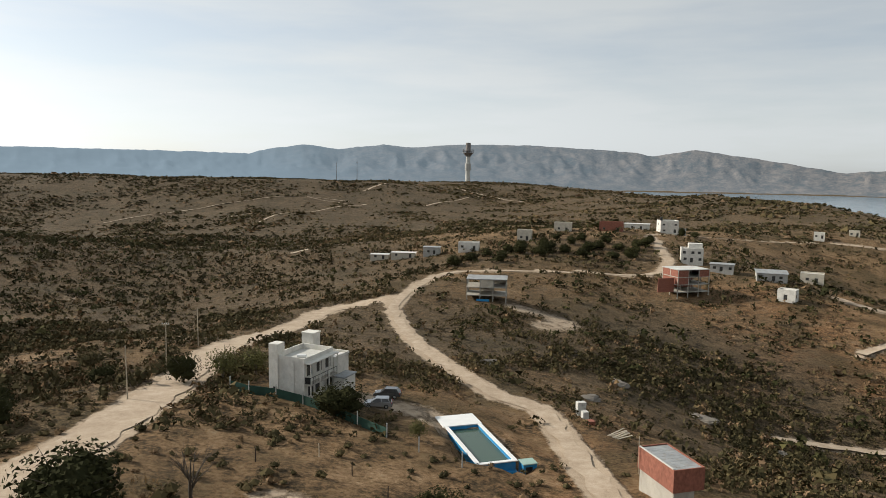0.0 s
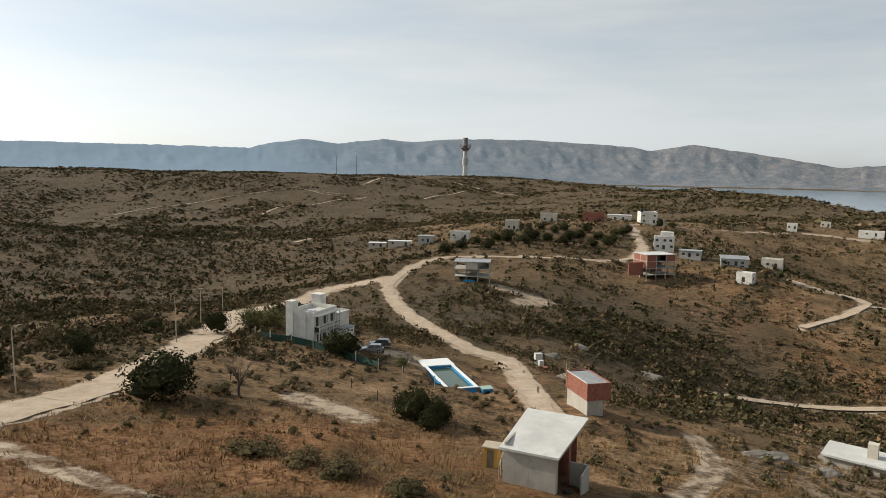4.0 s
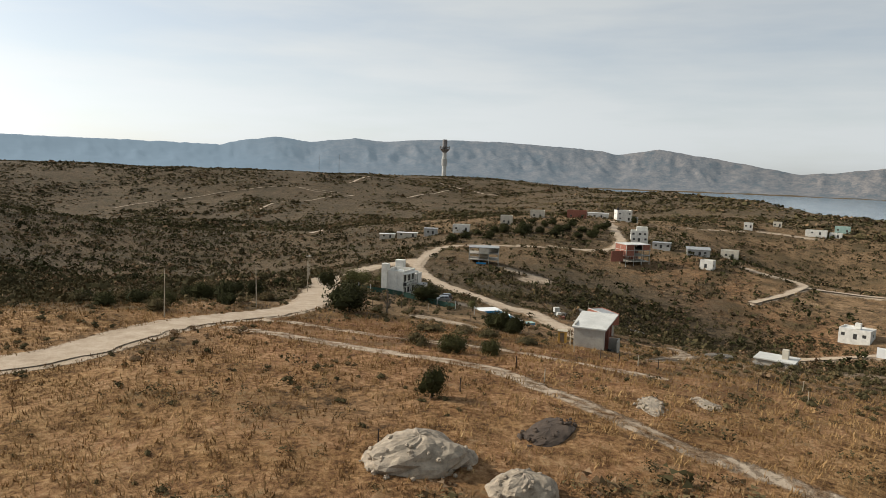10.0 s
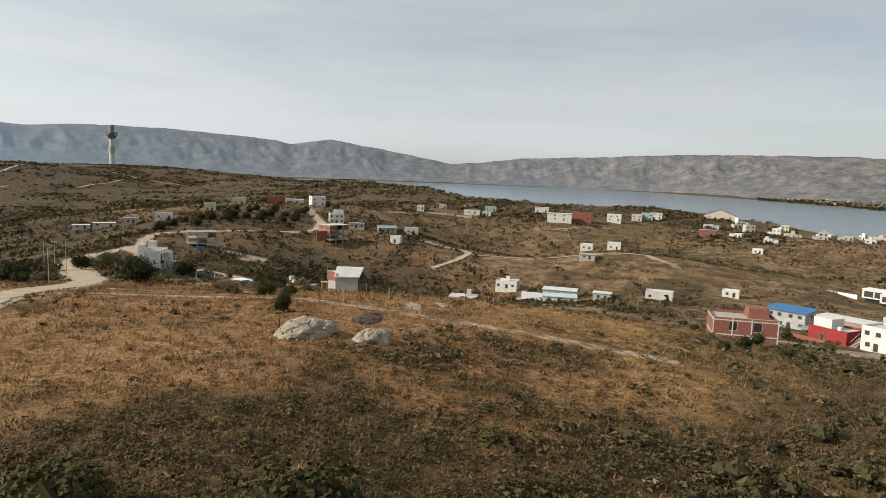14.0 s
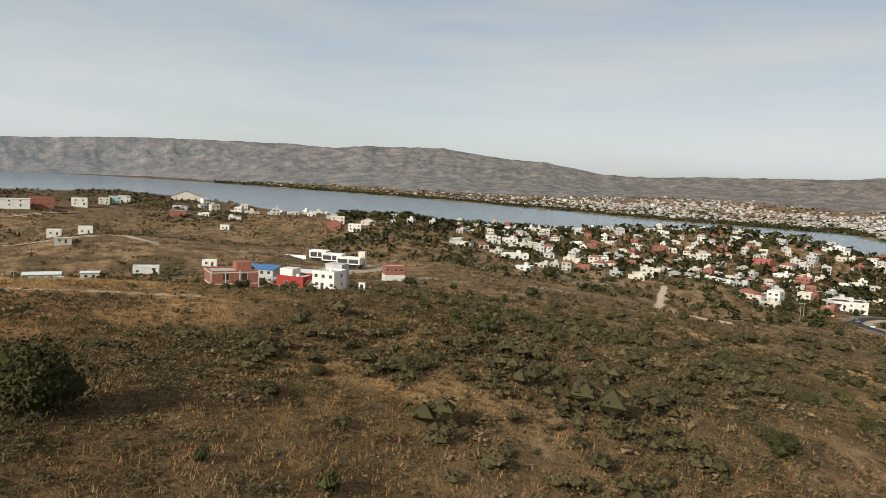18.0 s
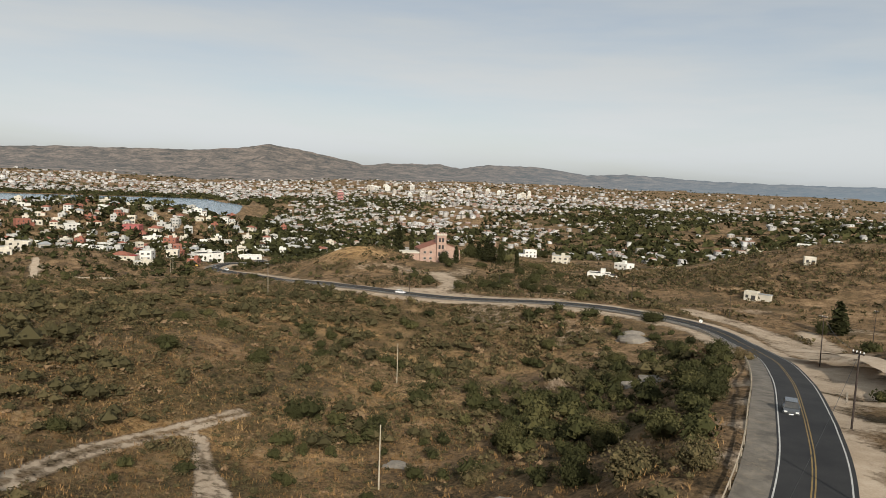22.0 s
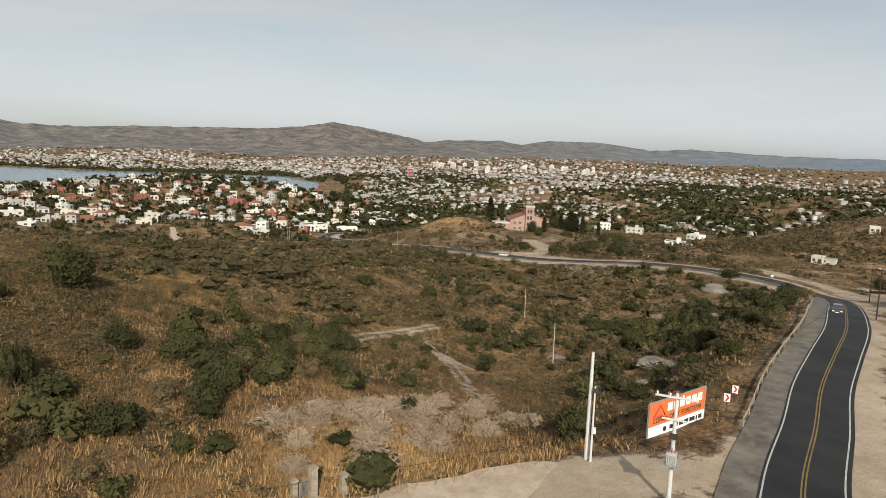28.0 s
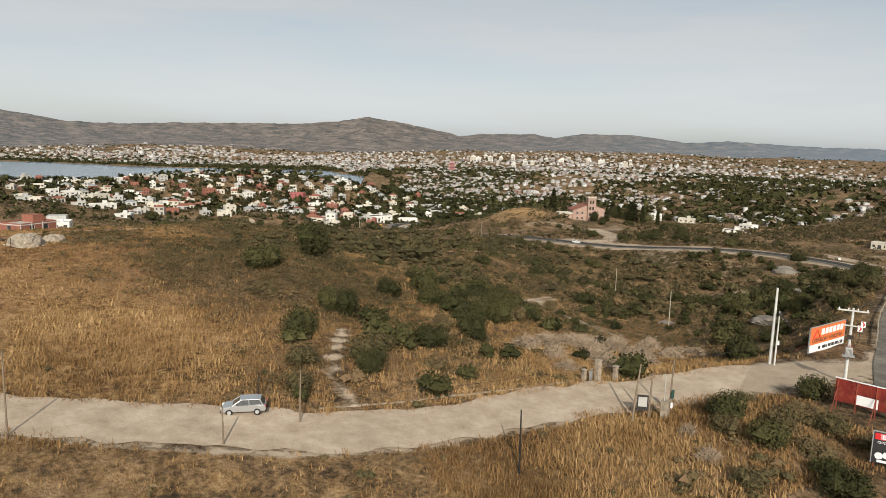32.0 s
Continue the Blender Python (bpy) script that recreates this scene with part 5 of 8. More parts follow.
part("pool_floor", boxes((-2.2, 2.2, -7.8, 5.0, -4.0, -1.3)), POOL_BLUE, pool)
for nm, b in (("pool_wall", (-2.5, -2.2, -8.1, 5.3, -4.2, 0.0)), ("pool_wall", (2.2, 2.5, -8.1, 5.3, -4.2, 0.0)), ("pool_wall", (-2.2, 2.2, -8.1, -7.8, -4.2, 0.0)), ("pool_wall", (-2.2, 2.2, 5.0, 5.3, -4.2, 0.0))):
    part(nm, boxes(b), POOL_BLUE, pool, "blue painted wall")
part("water", boxes((-2.2, 2.2, -7.8, 5.0, -1.0, -0.45)), POOL_WATER, pool, "still green water")
for b in ((-2.75, -2.15, -8.35, 5.0, 0.0, 0.12), (2.15, 2.75, -8.35, 5.0, 0.0, 0.12), (-2.15, 2.15, -8.35, -7.75, 0.0, 0.12), (-2.9, 2.9, 5.0, 9.3, -0.1, 0.12)):
    part("coping", bevelled(boxes(b), 0.03), PRINT_WHITE, pool, "white coping slab")
part("deck_base", boxes((-2.8, 2.8, 5.4, 9.2, -4.0, -0.1)), CONCRETE, pool)
part("ledge", boxes((-2.5, 2.5, -8.9, -8.1, -4.2, -1.1)), POOL_BLUE, pool, "blue step along the end wall")
px_, py_ = 12.6, 120.8
pump = thing("pump_box", px_, py_, 15, "small blue pool pump cabinet", "cabinet")
part("body", bevelled(boxes((-0.9, 0.9, -0.8, 0.8, -0.4, 1.3)), 0.04), POOL_BLUE, pump)
part("lid", bevelled(boxes((-1.0, 1.0, -0.9, 0.9, 1.3, 1.42)), 0.03), TURQ, pump, "pale blue lid")
# black slab on the closed body, in place of the cabinet's shaded inside
part("door", boxes((-0.6, 0.3, -0.84, -0.8, 0.0, 1.0)), BLACK, pump, "dark opening")


def car(label, x, y, yaw, paint_mat, z=None, tilt=0, group="", scale=1.0):
    """A hatchback: lower body, cabin of glass, roof, wheels with rims, lamps, bumpers; its nose at +x."""
    ob = thing("car", x, y, yaw, label, "car", group, z)
    ob.matrix_world = pose(x, y, Z(x, y) if z is None else z, 0, tilt, yaw) @ Matrix.Scale(scale, 4)
    L, W = 2.05, 0.87
    prof = [(-L, 0.35), (-L, 0.85), (-L + 0.12, 0.98), (-0.75, 1.0), (0.85, 0.95), (1.75, 0.82), (L - 0.03, 0.68), (L, 0.35)]
    n = len(prof)
    v = [(a, -W, c) for a, c in prof] + [(a, W, c) for a, c in prof]
    f = [tuple(range(n)), tuple(range(2 * n - 1, n - 1, -1))] + [(i, i + n, (i + 1) % n + n, (i + 1) % n) for i in range(n)]
    part("body", bevelled((v, f), 0.07), paint_mat, ob)
    cab = [(-1.92, W - 0.08, 0.96), (1.0, W - 0.08, 0.93), (0.25, W - 0.2, 1.42), (-1.55, W - 0.2, 1.44)]
    v = [(a, -b, c) for a, b, c in cab] + cab
    f = [(0, 1, 2, 3), (7, 6, 5, 4), (0, 4, 5, 1), (1, 5, 6, 2), (2, 6, 7, 3), (3, 7, 4, 0)]
    part("glasshouse", (v, f), GLASS, ob, "tinted glass")
    part("roof", bevelled(boxes((-1.6, 0.32, -W + 0.17, W - 0.17, 1.41, 1.5)), 0.04), paint_mat, ob)
    for a, b in (((-0.55, 0.95), (-0.5, 1.43)), ((0.98, 0.95), (0.25, 1.43)), ((-1.75, 0.97), (-1.5, 1.44))):
        for s in (-1, 1):
            part("pillar", tube([(a[0], s * (W - 0.07), a[1]), (b[0], s * (W - 0.19), b[1])], 0.05, 6), paint_mat, ob)
    for wx in (-1.25, 1.28):
        for s in (-1, 1):
            tyre = part("wheel", tube([(wx, s * 0.66, 0.33), (wx, s * 0.7, 0.33), (wx, s * 0.86, 0.33), (wx, s * 0.9, 0.33)], [0.29, 0.33, 0.33, 0.29], 16), RUBBER, ob, "black tyre")
            part("rim", tube([(wx, s * 0.86, 0.33), (wx, s * 0.91, 0.33)], [0.21, 0.19], 12), GALV, tyre)
    for s in (-1, 1):
        part("headlight", bevelled(boxes((1.83, 2.04, s * 0.62 - 0.18, s * 0.62 + 0.18, 0.62, 0.78)), 0.03), LAMP, ob)
        part("tail_light", bevelled(boxes((-2.07, -1.97, s * 0.7 - 0.1, s * 0.7 + 0.1, 0.7, 0.98)), 0.02), LAMP_RED, ob)
        part("mirror", bevelled(boxes((0.68, 0.82, s * 0.95 - 0.09, s * 0.95 + 0.09, 0.95, 1.07)), 0.02), paint_mat, ob)
    part("bumper", bevelled(boxes((1.95, 2.12, -0.8, 0.8, 0.3, 0.52)), 0.04), BLACK, ob)
    part("bumper", bevelled(boxes((-2.12, -1.95, -0.8, 0.8, 0.3, 0.55)), 0.04), BLACK, ob)
    part("number_plate", boxes((2.12, 2.13, -0.26, 0.26, 0.42, 0.54)), PRINT_WHITE, ob)
    return ob


car("grey hatchback parked beside the white house", -6.9, 136.3, 178, CAR_SILVER)
car("dark car with a white roof rack parked by the house", -5.8, 142.8, 172, CAR_DARK)

# green shade-net fence
fence = thing("garden_fence", -15, 130, 0, "green shade-net fence on concrete posts", "fence")
fpts = [(-28, 136), (-25, 134.5), (-21, 133.5), (-17, 132), (-13, 129.5), (-9, 126), (-5, 122), (-1, 118.5), (4, 115)]
for i, (ax, ay) in enumerate(fpts):
    part("post", turned(boxes((-0.07, 0.07, -0.07, 0.07, -0.6, 1.9)), 0, ax + 15, ay - 130, Z(ax, ay) - Z(-15, 130)), CONCRETE_PALE, fence)
    if i < 6:
        bx_, by_ = fpts[i + 1]
        z0, z1 = Z(ax, ay) - Z(-15, 130), Z(bx_, by_) - Z(-15, 130)
        part("net", ([(ax + 15, ay - 130, z0), (bx_ + 15, by_ - 130, z1), (bx_ + 15, by_ - 130, z1 + 1.25), (ax + 15, ay - 130, z0 + 1.25), (ax + 15, ay - 129.96, z0), (bx_ + 15, by_ - 129.96, z1), (bx_ + 15, by_ - 129.96, z1 + 1.25), (ax + 15, ay - 129.96, z0 + 1.25)], boxes((0, 1, 0, 1, 0, 1))[1]), GREEN_NET, fence, "green netting")

# ---- concrete shed, brick shed, block stack ----
cs = thing("concrete_shed", 12.9, 73.4, -27, "unfinished grey concrete block shed with sloping slab roof", "shed", z=Z(12, 69) - 0.3)
part("front_wall", boxes((-3.0, 3.0, -4.6, -4.3, -2.5, 3.7)), CONCRETE, cs, "poured concrete wall")
for i in range(3):
    for j in range(4):
        part("panel", bevelled(boxes((-2.98 + j * 1.5, -1.52 + j * 1.5, -4.625, -4.6, -0.6 + i * 1.35, 0.72 + i * 1.35)), 0.01, 1), CONCRETE, cs)
part("side_wall", boxes((-3.0, -2.75, -4.3, 4.4, -2.5, 4.4)), CONCRETE, cs)
part("rear_wall", boxes((-2.75, 3.0, 4.15, 4.4, -2.5, 4.6)), BRICK, cs, "hollow brick wall")
part("pier", boxes((2.7, 3.0, 0.6, 1.6, -2.5, 4.2)), BRICK, cs, "brick pier")
part("pier", boxes((2.72, 3.0, -4.3, -3.9, -2.5, 3.8)), CONCRETE, cs)
part("roof", ([(-3.4, -4.9, 3.7), (3.3, -4.9, 3.7), (4.1, 5.0, 4.9), (-3.4, 5.0, 4.9), (-3.4, -4.9, 3.95), (3.3, -4.9, 3.95), (4.1, 5.0, 5.15), (-3.4, 5.0, 5.15)], boxes((0, 1, 0, 1, 0, 1))[1]), CONCRETE_PALE, cs, "pale stained slab")
part("yard_wall", boxes((3.0, 5.2, 1.2, 1.4, -2.5, 1.4)), CONCRETE, cs)
part("yard_wall", boxes((5.0, 5.2, -2.0, 1.2, -2.5, 1.4)), CONCRETE, cs)
part("barrel", tube([(3.9, -3.2, -1.2), (3.9, -3.2, 0.2)], 0.42, 14), BLACK, cs, "black barrel")
for k in range(3):
    part("scaffold_pole", tube([(-3.6 - 0.5 * k, -4.2 + 2 * k, -1.5), (-3.6 - 0.5 * k, -4.2 + 2 * k, 2.2)], 0.05, 6), WOOD_PALE, cs)
part("scaffold_rail", tube([(-3.6, -4.2, 1.6), (-4.6, -0.2, 1.6)], 0.05, 6), WOOD_PALE, cs)
cs.matrix_world = cs.matrix_world @ Matrix.Diagonal((0.82, 0.82, 0.9, 1))
ys = thing("site_toilet", 8.6, 76.5, -20, "yellow plywood site toilet hut", "hut")
part("body", bevelled(boxes((-0.7, 0.7, -0.7, 0.7, -0.3, 2.1)), 0.02), YELLOW, ys)
part("roof", bevelled(boxes((-0.85, 0.85, -0.85, 0.85, 2.1, 2.2)), 0.02), WOOD_PALE, ys)
part("door", boxes((-0.35, 0.35, -0.73, -0.7, 0.1, 1.9)), WOOD, ys)

bs_z = Z(26.3, 106.5) + 1.6
bs = thing("brick_shed", 26.4, 110.0, 14, "red hollow-brick shed on a concrete base", "shed", z=bs_z)
part("base", boxes((-2.4, 1.2, -4.6, 4.6, -5.4, 0.6)), CONCRETE, bs, "concrete retaining base")
n_b = 0
brick_me = None
for nm, sx, sy, ln, tn in (("wall_front", -2.7, -4.9, 5.4, 0), ("wall_right", 2.7, -4.65, 9.3, 90), ("wall_back", 2.7, 4.9, 5.4, 180), ("wall_left", -2.7, 4.65, 9.3, 270)):
    wob = part(nm, turned(boxes((0, ln, 0.02, 0.22, 0.6, 3.1)), tn, sx, sy), BRICK, bs)
    for r_ in range(12):
        for c_ in range(int(ln / 0.62)):
            if (r_ + c_) % 2 == 0 or tn in (90, 180):
                continue
            o = c_ * 0.62 + (0.31 if r_ % 2 else 0)
            if o + 0.58 < ln:
                part("brick", turned(boxes((o, o + 0.58, 0.0, 0.03, 0.62 + r_ * 0.205, 0.8 + r_ * 0.205)), tn, sx, sy), BRICK, wob)
for k in range(9):
    part("roof_strip", boxes((-2.45, 2.45, -4.6 + k * 1.03, -3.62 + k * 1.03, 2.8, 2.98)), ROOF_GREY, bs, "grey corrugated strip")
part("kerb", boxes((-2.7, -2.45, -4.6, 4.6, 3.1, 3.2)), CONCRETE_PALE, bs)
part("prop", tube([(-2.9, 4.2, 0), (-2.9, 4.4, 4.4)], 0.06, 6), WOOD_PALE, bs)

bs.matrix_world = bs.matrix_world @ Matrix.Diagonal((0.7, 0.7, 1.0, 1))
st = thing("block_stack", 26.2, 150, 10, "stack of pale concrete blocks beside the lane", "stack")
for k in range(5):
    for j in range(2):
        part("block", bevelled(boxes((-0.75 + j * 0.78, -0.02 + j * 0.78, -0.5, 0.5, -0.2 + k * 0.52, 0.28 + k * 0.52)), 0.02, 1), CONCRETE_PALE, st)
part("block", boxes((-0.5, 0.5, -2.2, -1.2, -0.3, 1.3)), CONCRETE_PALE, st)
part("block", boxes((-0.9, 0.2, -5.4, -4.2, -0.4, 0.9)), BRICK, st, "red bricks on a pallet")
pl = thing("timber_pile", 28.5, 138, 35, "pile of pale planks and rubble down the bank", "pile")
for k in range(6):
    part("plank", turned(boxes((-2.6, 2.6, -0.12, 0.12, 0.0, 0.08)), 7 * (k % 3) - 6, 0.2 * k, 0.35 * k - 1, 0.08 * (k % 3)), WOOD_PALE, pl)


# ---- unfinished frames and houses along the ridge lane ----
def frame_building(name, label, x, y, yaw, w, d, levels, nx, ny, infill, roof_mat=CONCRETE_PALE, sh=2.8, z=None):
    """Concrete posts and slabs, with some walls filled in. infill: level, side, first and last bay, material."""
    ob = thing(name, x, y, yaw, label, "building", z=z)
    for i in range(nx + 1):
        for j in range(ny + 1):
            px, py = -w / 2 + w * i / nx, -d / 2 + d * j / ny
            part("post", boxes((px - 0.14, px + 0.14, py - 0.14, py + 0.14, -4.0, levels * sh)), CONCRETE, ob)
    for k in range(levels + 1):
        if k == 0:
            continue
        part("slab", bevelled(boxes((-w / 2 - 0.3, w / 2 + 0.3, -d / 2 - 0.3, d / 2 + 0.3, k * sh - 0.22, k * sh)), 0.03, 1), roof_mat if k == levels else CONCRETE, ob, "concrete slab")
    for k, side, a, b, mat in infill:
        if side in "fb":
            yy = -d / 2 if side == "f" else d / 2
            part("infill_wall", boxes((-w / 2 + w * a / nx + 0.14, -w / 2 + w * b / nx - 0.14, yy - 0.09, yy + 0.09, k * sh, (k + 1) * sh - 0.22)), mat, ob)
        else:
            xx = -w / 2 if side == "l" else w / 2
            part("infill_wall", boxes((xx - 0.09, xx + 0.09, -d / 2 + d * a / ny + 0.14, -d / 2 + d * b / ny - 0.14, k * sh, (k + 1) * sh - 0.22)), mat, ob)
    return ob


fa = frame_building("frame_house", "open steel-framed house on stilts with grey roof", 21.5, 262, 172, 12.5, 9, 3, 3, 2, [(1, "f", 1, 2, CREAM), (2, "f", 0, 1, CREAM), (2, "b", 1, 2, CREAM), (1, "r", 0, 1, CREAM), (2, "l", 0, 1, GREY)], ROOF_GREY, 2.6, z=Z(21.5, 257) - 0.6)
part("tarpaulin", bevelled(boxes((-1.0, 3.2, 4.2, 4.9, 0.1, 1.3)), 0.05), POOL_BLUE, fa, "blue tarpaulin")
fb = frame_building("brick_frame_building", "four-level unfinished red brick and concrete frame building", 98, 290, 14, 13, 9.5, 4, 3, 2, [(3, "f", 0, 1, BRICK), (3, "f", 2, 3, BRICK), (3, "l", 0, 2, BRICK), (2, "l", 0, 2, BRICK), (2, "f", 0, 1, BRICK), (3, "r", 0, 2, BRICK), (2, "b", 0, 3, BRICK), (3, "b", 0, 3, BRICK), (1, "b", 0, 3, BRICK)], CONCRETE_PALE, 2.7, z=Z(98, 286) - 0.8)
part("side_wall", boxes((-13.5, -6.9, -3, -2.7, 2.5, 7.6)), BRICK, fb, "red brick side wall")
wt = house("hill_house", "tall plain white house on the hilltop", 139, 424, facing(139, 424) + 18, 10, 9, 6.4, WHITE, 2, windows=(2, 2, 0, 1), win=(1.4, 1.0))
water_tank(wt, -3.2, 2, 6.4, 0.8, 2.0, BLACK)
part("lean_to", boxes((5.0, 9.5, -3.0, 3.0, -2.5, 2.4)), GREY, wt)
wb = house("terrace_house", "white two-level house with grey band and terrace", 117, 333, facing(117, 333) + 8, 9, 7, 5.6, WHITE, 2, windows=(3, 1, 0, 1))
part("upper_room", boxes((-1.5, 4.2, -1, 3.2, 5.6, 8.0)), WHITE, wb)
house("grey_house", "low dark grey house below the terrace house", 124, 318, facing(124, 318), 9, 6, 2.9, GREY, 1, "slab", ROOF_GREY, windows=(3, 1, 0, 1), group="houses on the ridge")
house("grey_house", "long low grey house with a sheet roof", 138, 305, facing(138, 305) + 10, 11, 6, 2.9, GREY, 1, "shed", ROOF_GREY, windows=(3, 1, 0, 1), group="houses on the ridge")
house("white_cube_house", "small white block house on the slope", 131, 279, facing(131, 279) - 10, 6, 5, 3.4, WHITE, 1, windows=(1, 1, 0, 1), group="houses on the ridge")
cub = house("cream_house", "small cream flat-roofed house on the slope", 158, 311, facing(158, 311), 8.5, 6, 3.4, CREAM, 1, windows=(2, 1, 0, 1), group="houses on the ridge")
for nm, lb, hx, hy, w, d, h, st_, mt, rf, rm in (
    ("low_house", "low white house beyond the lane", 24, 377, 10, 6, 3.2, 1, WHITE, "flat", ROOF_PALE),
    ("low_house", "white house with a portico beyond the lane", 52, 382, 7, 6, 4.6, 1, CREAM, "flat", ROOF_PALE),
    ("low_house", "grey house with a flat canopy", 6, 381, 8, 6, 3.4, 1, GREY, "slab", ROOF_GREY),
    ("low_house", "row of low pale sheds", -8, 385, 12, 5, 2.5, 1, CREAM, "slab", ROOF_PALE),
    ("low_house", "low shed with a pale roof", -20, 388, 9, 5, 2.4, 1, CREAM, "slab", ROOF_PALE),
    ("brick_house", "red brick house shell on the hilltop", 101, 402, 12, 7, 4.6, 1, BRICK, "flat", CONCRETE),
    ("low_house", "pale house with a corner turret", 76, 405, 9, 6, 4.2, 1, CREAM, "flat", ROOF_PALE),
    ("low_house", "long pale shed on the hilltop", 128, 444, 14, 7, 3.2, 1, WHITE, "slab", ROOF_PALE),
    ("low_house", "small white house on the crest", 247, 459, 6, 5, 3.4, 1, WHITE, "flat", ROOF_PALE),
    ("low_house", "small cream hut on the crest", 273, 465, 6, 5, 3.0, 1, CREAM, "flat", ROOF_PALE),
    ("low_house", "low white house on the crest", 288, 440, 14, 6, 2.8, 1, WHITE, "flat", ROOF_PALE),
):
    house(nm, lb, hx, hy, facing(hx, hy), w, d, h, mt, st_, rf, rm, group="houses on the far ridge", windows=(2, 1, 0, 1))

# ---- the cluster below the knoll ----
rb = house("brick_shell_house", "two-storey red brick house shell with pale mortar bands", 80, 21, facing(80, 21) + 22, 12.5, 9, 6.2, BRICK, 2, windows=(2, 2, 0, 1), win=(1.6, 1.9), glass=DARK, z=24.6, deep=4, roof_mat=CONCRETE, trim=CONCRETE_PALE)
for k in range(3):
    part("ring_beam", boxes((-6.32, 6.32, -4.57, -4.5, k * 3.0 + 0.1, k * 3.0 + 0.32)), CONCRETE_PALE, rb)
    part("ring_beam", boxes((-6.32, -6.25, -4.5, 4.5, k * 3.0 + 0.1, k * 3.0 + 0.32)), CONCRETE_PALE, rb)
for xx in (-6.2, -2.5, 1.2, 6.2):
    part("column", boxes((xx - 0.12, xx + 0.12, -4.58, -4.5, -1, 6.7)), CONCRETE_PALE, rb)
part("upper_room", boxes((1.0, 5.0, -1, 3.5, 6.2, 8.4)), BRICK, rb)
bl = house("blue_roof_house", "grey two-storey house with a blue sheet roof", 155, 57, facing(155, 57) - 14, 12, 8, 5.2, GREY, 2, "shed", ROOF_BLUE, windows=(4, 1, 0, 2), deep=4)
house("long_house", "long low house with a pale grey slab roof", 170, 46, facing(170, 46) - 16, 19, 8, 3.4, PINK, 1, "slab", ROOF_PALE, windows=(5, 1, 0, 1), deep=4)
rd = house("red_house", "dark red flat-roofed house with white upper room", 131, 29, facing(131, 29) - 24, 10.5, 8, 3.3, RED, 1, windows=(1, 1, 0, 1), deep=4, roof_mat=CONCRETE_PALE)
part("upper_room", boxes((-4.6, 0.4, -3.0, 2.0, 3.3, 6.0)), WHITE, rd, "white upper room")
water_tank(rd, 2.0, -2.0, 3.3)
part("porch_roof", boxes((-8.6, -5.3, -4.4, 0.5, 2.1, 2.25)), ROOF_GREY, rd)
part("low_wall", boxes((-9.0, 2.0, -7.6, -7.3, -2, 1.2)), BRICK, rd)
wg = house("white_grey_house", "white and grey two-storey house with an outside stair", 130, 16, facing(130, 16) - 22, 8.4, 8, 5.6, WHITE, 2, windows=(3, 1, 0, 1), deep=4, roof_mat=CONCRETE_PALE)
part("rear_block", boxes((-4.6, 2.0, 4.6, 9.5, -3.0, 7.4)), GREY, wg, "taller grey rear block")
water_tank(wg, 1.5, -1.5, 5.8)
for k in range(8):
    part("stair_step", boxes((-6.6 - 0.0, -5.0, -4.4 + k * 0.45, -3.9 + k * 0.45, 0.25 * k, 0.25 * k + 0.1)), CONCRETE, wg)
part("stair_rail", tube([(-6.6, -4.4, 1.0), (-6.6, -0.8, 3.0)], 0.05, 6), WHITE, wg)
sp = thing("gas_box", 137, 7, facing(137, 7), "white meter cabinet on the slope", "cabinet")
part("body", bevelled(boxes((-1.1, 1.1, -0.6, 0.6, -0.6, 2.6)), 0.05), WHITE, sp)
part("door", boxes((-0.6, 0.5, -0.63, -0.6, 0.3, 2.0)), DARK, sp)
my = facing(281, 86) - 16
mo = thing("modern_house", 281, 86, my, "long modern white house stepping down the slope", "house", z=3.0)
for nm, b in (("front_block", (3, 17, -4, 3, 3.0, 6.6)), ("middle_block", (-7, 5, -1, 6, 3.8, 7.6)), ("rear_block", (-16, -6, 2, 9, 4.6, 8.6))):
    x0, x1, y0, y1, z0, z1 = b
    bl_ = part(nm, turned(wall(x1 - x0, z0, z1, 0.3, [(0.8, (x1 - x0) * 0.48, z0 + 0.6, z1 - 0.7), ((x1 - x0) * 0.53, x1 - x0 - 0.8, z0 + 0.6, z1 - 0.7)]), 0, x0, y0), WHITE, mo, "white boxed volume")
    part("pane", boxes((x0 + 0.8, x1 - 0.8, y0 + 0.2, y0 + 0.25, z0 + 0.5, z1 - 0.6)), GLASS, bl_)
    part("side", boxes((x0, x0 + 0.3, y0 + 0.3, y1, z0, z1)), WHITE, mo)
    part("side", boxes((x1 - 0.3, x1, y0 + 0.3, y1, z0, z1)), WHITE, mo)
    part("rear", boxes((x0 + 0.3, x1 - 0.3, y1 - 0.3, y1, z0, z1)), WHITE, mo)
    part("roof", boxes((x0 - 0.2, x1 + 0.2, y0 - 0.2, y1 + 0.2, z1, z1 + 0.25)), PRINT_WHITE, mo)
    part("plinth", boxes((x0 + 0.8, x1 - 0.8, y0 + 1.4, y1 - 0.4, -4, z0)), BLACK, mo, "dark recessed base")
part("tank_tower", boxes((13, 17, 5, 8.5, -3, 9.6)), CREAM, mo, "square tank tower")
part("garden_wall", boxes((-34, -18, 2, 2.4, 0, 5.4)), PRINT_WHITE, mo, "white garden wall")
rs = house("small_brick_house", "small two-level red brick shell on a concrete base", 208, 22, facing(208, 22) + 20, 9, 7, 6, BRICK, 2, windows=(3, 2, 0, 2), glass=DARK, z=11.4, trim=CONCRETE_PALE, roof_mat=CONCRETE)
part("ground_storey", boxes((-4.55, 4.55, -3.55, 3.55, -3, 2.4)), CONCRETE_PALE, rs, "pale concrete ground storey")
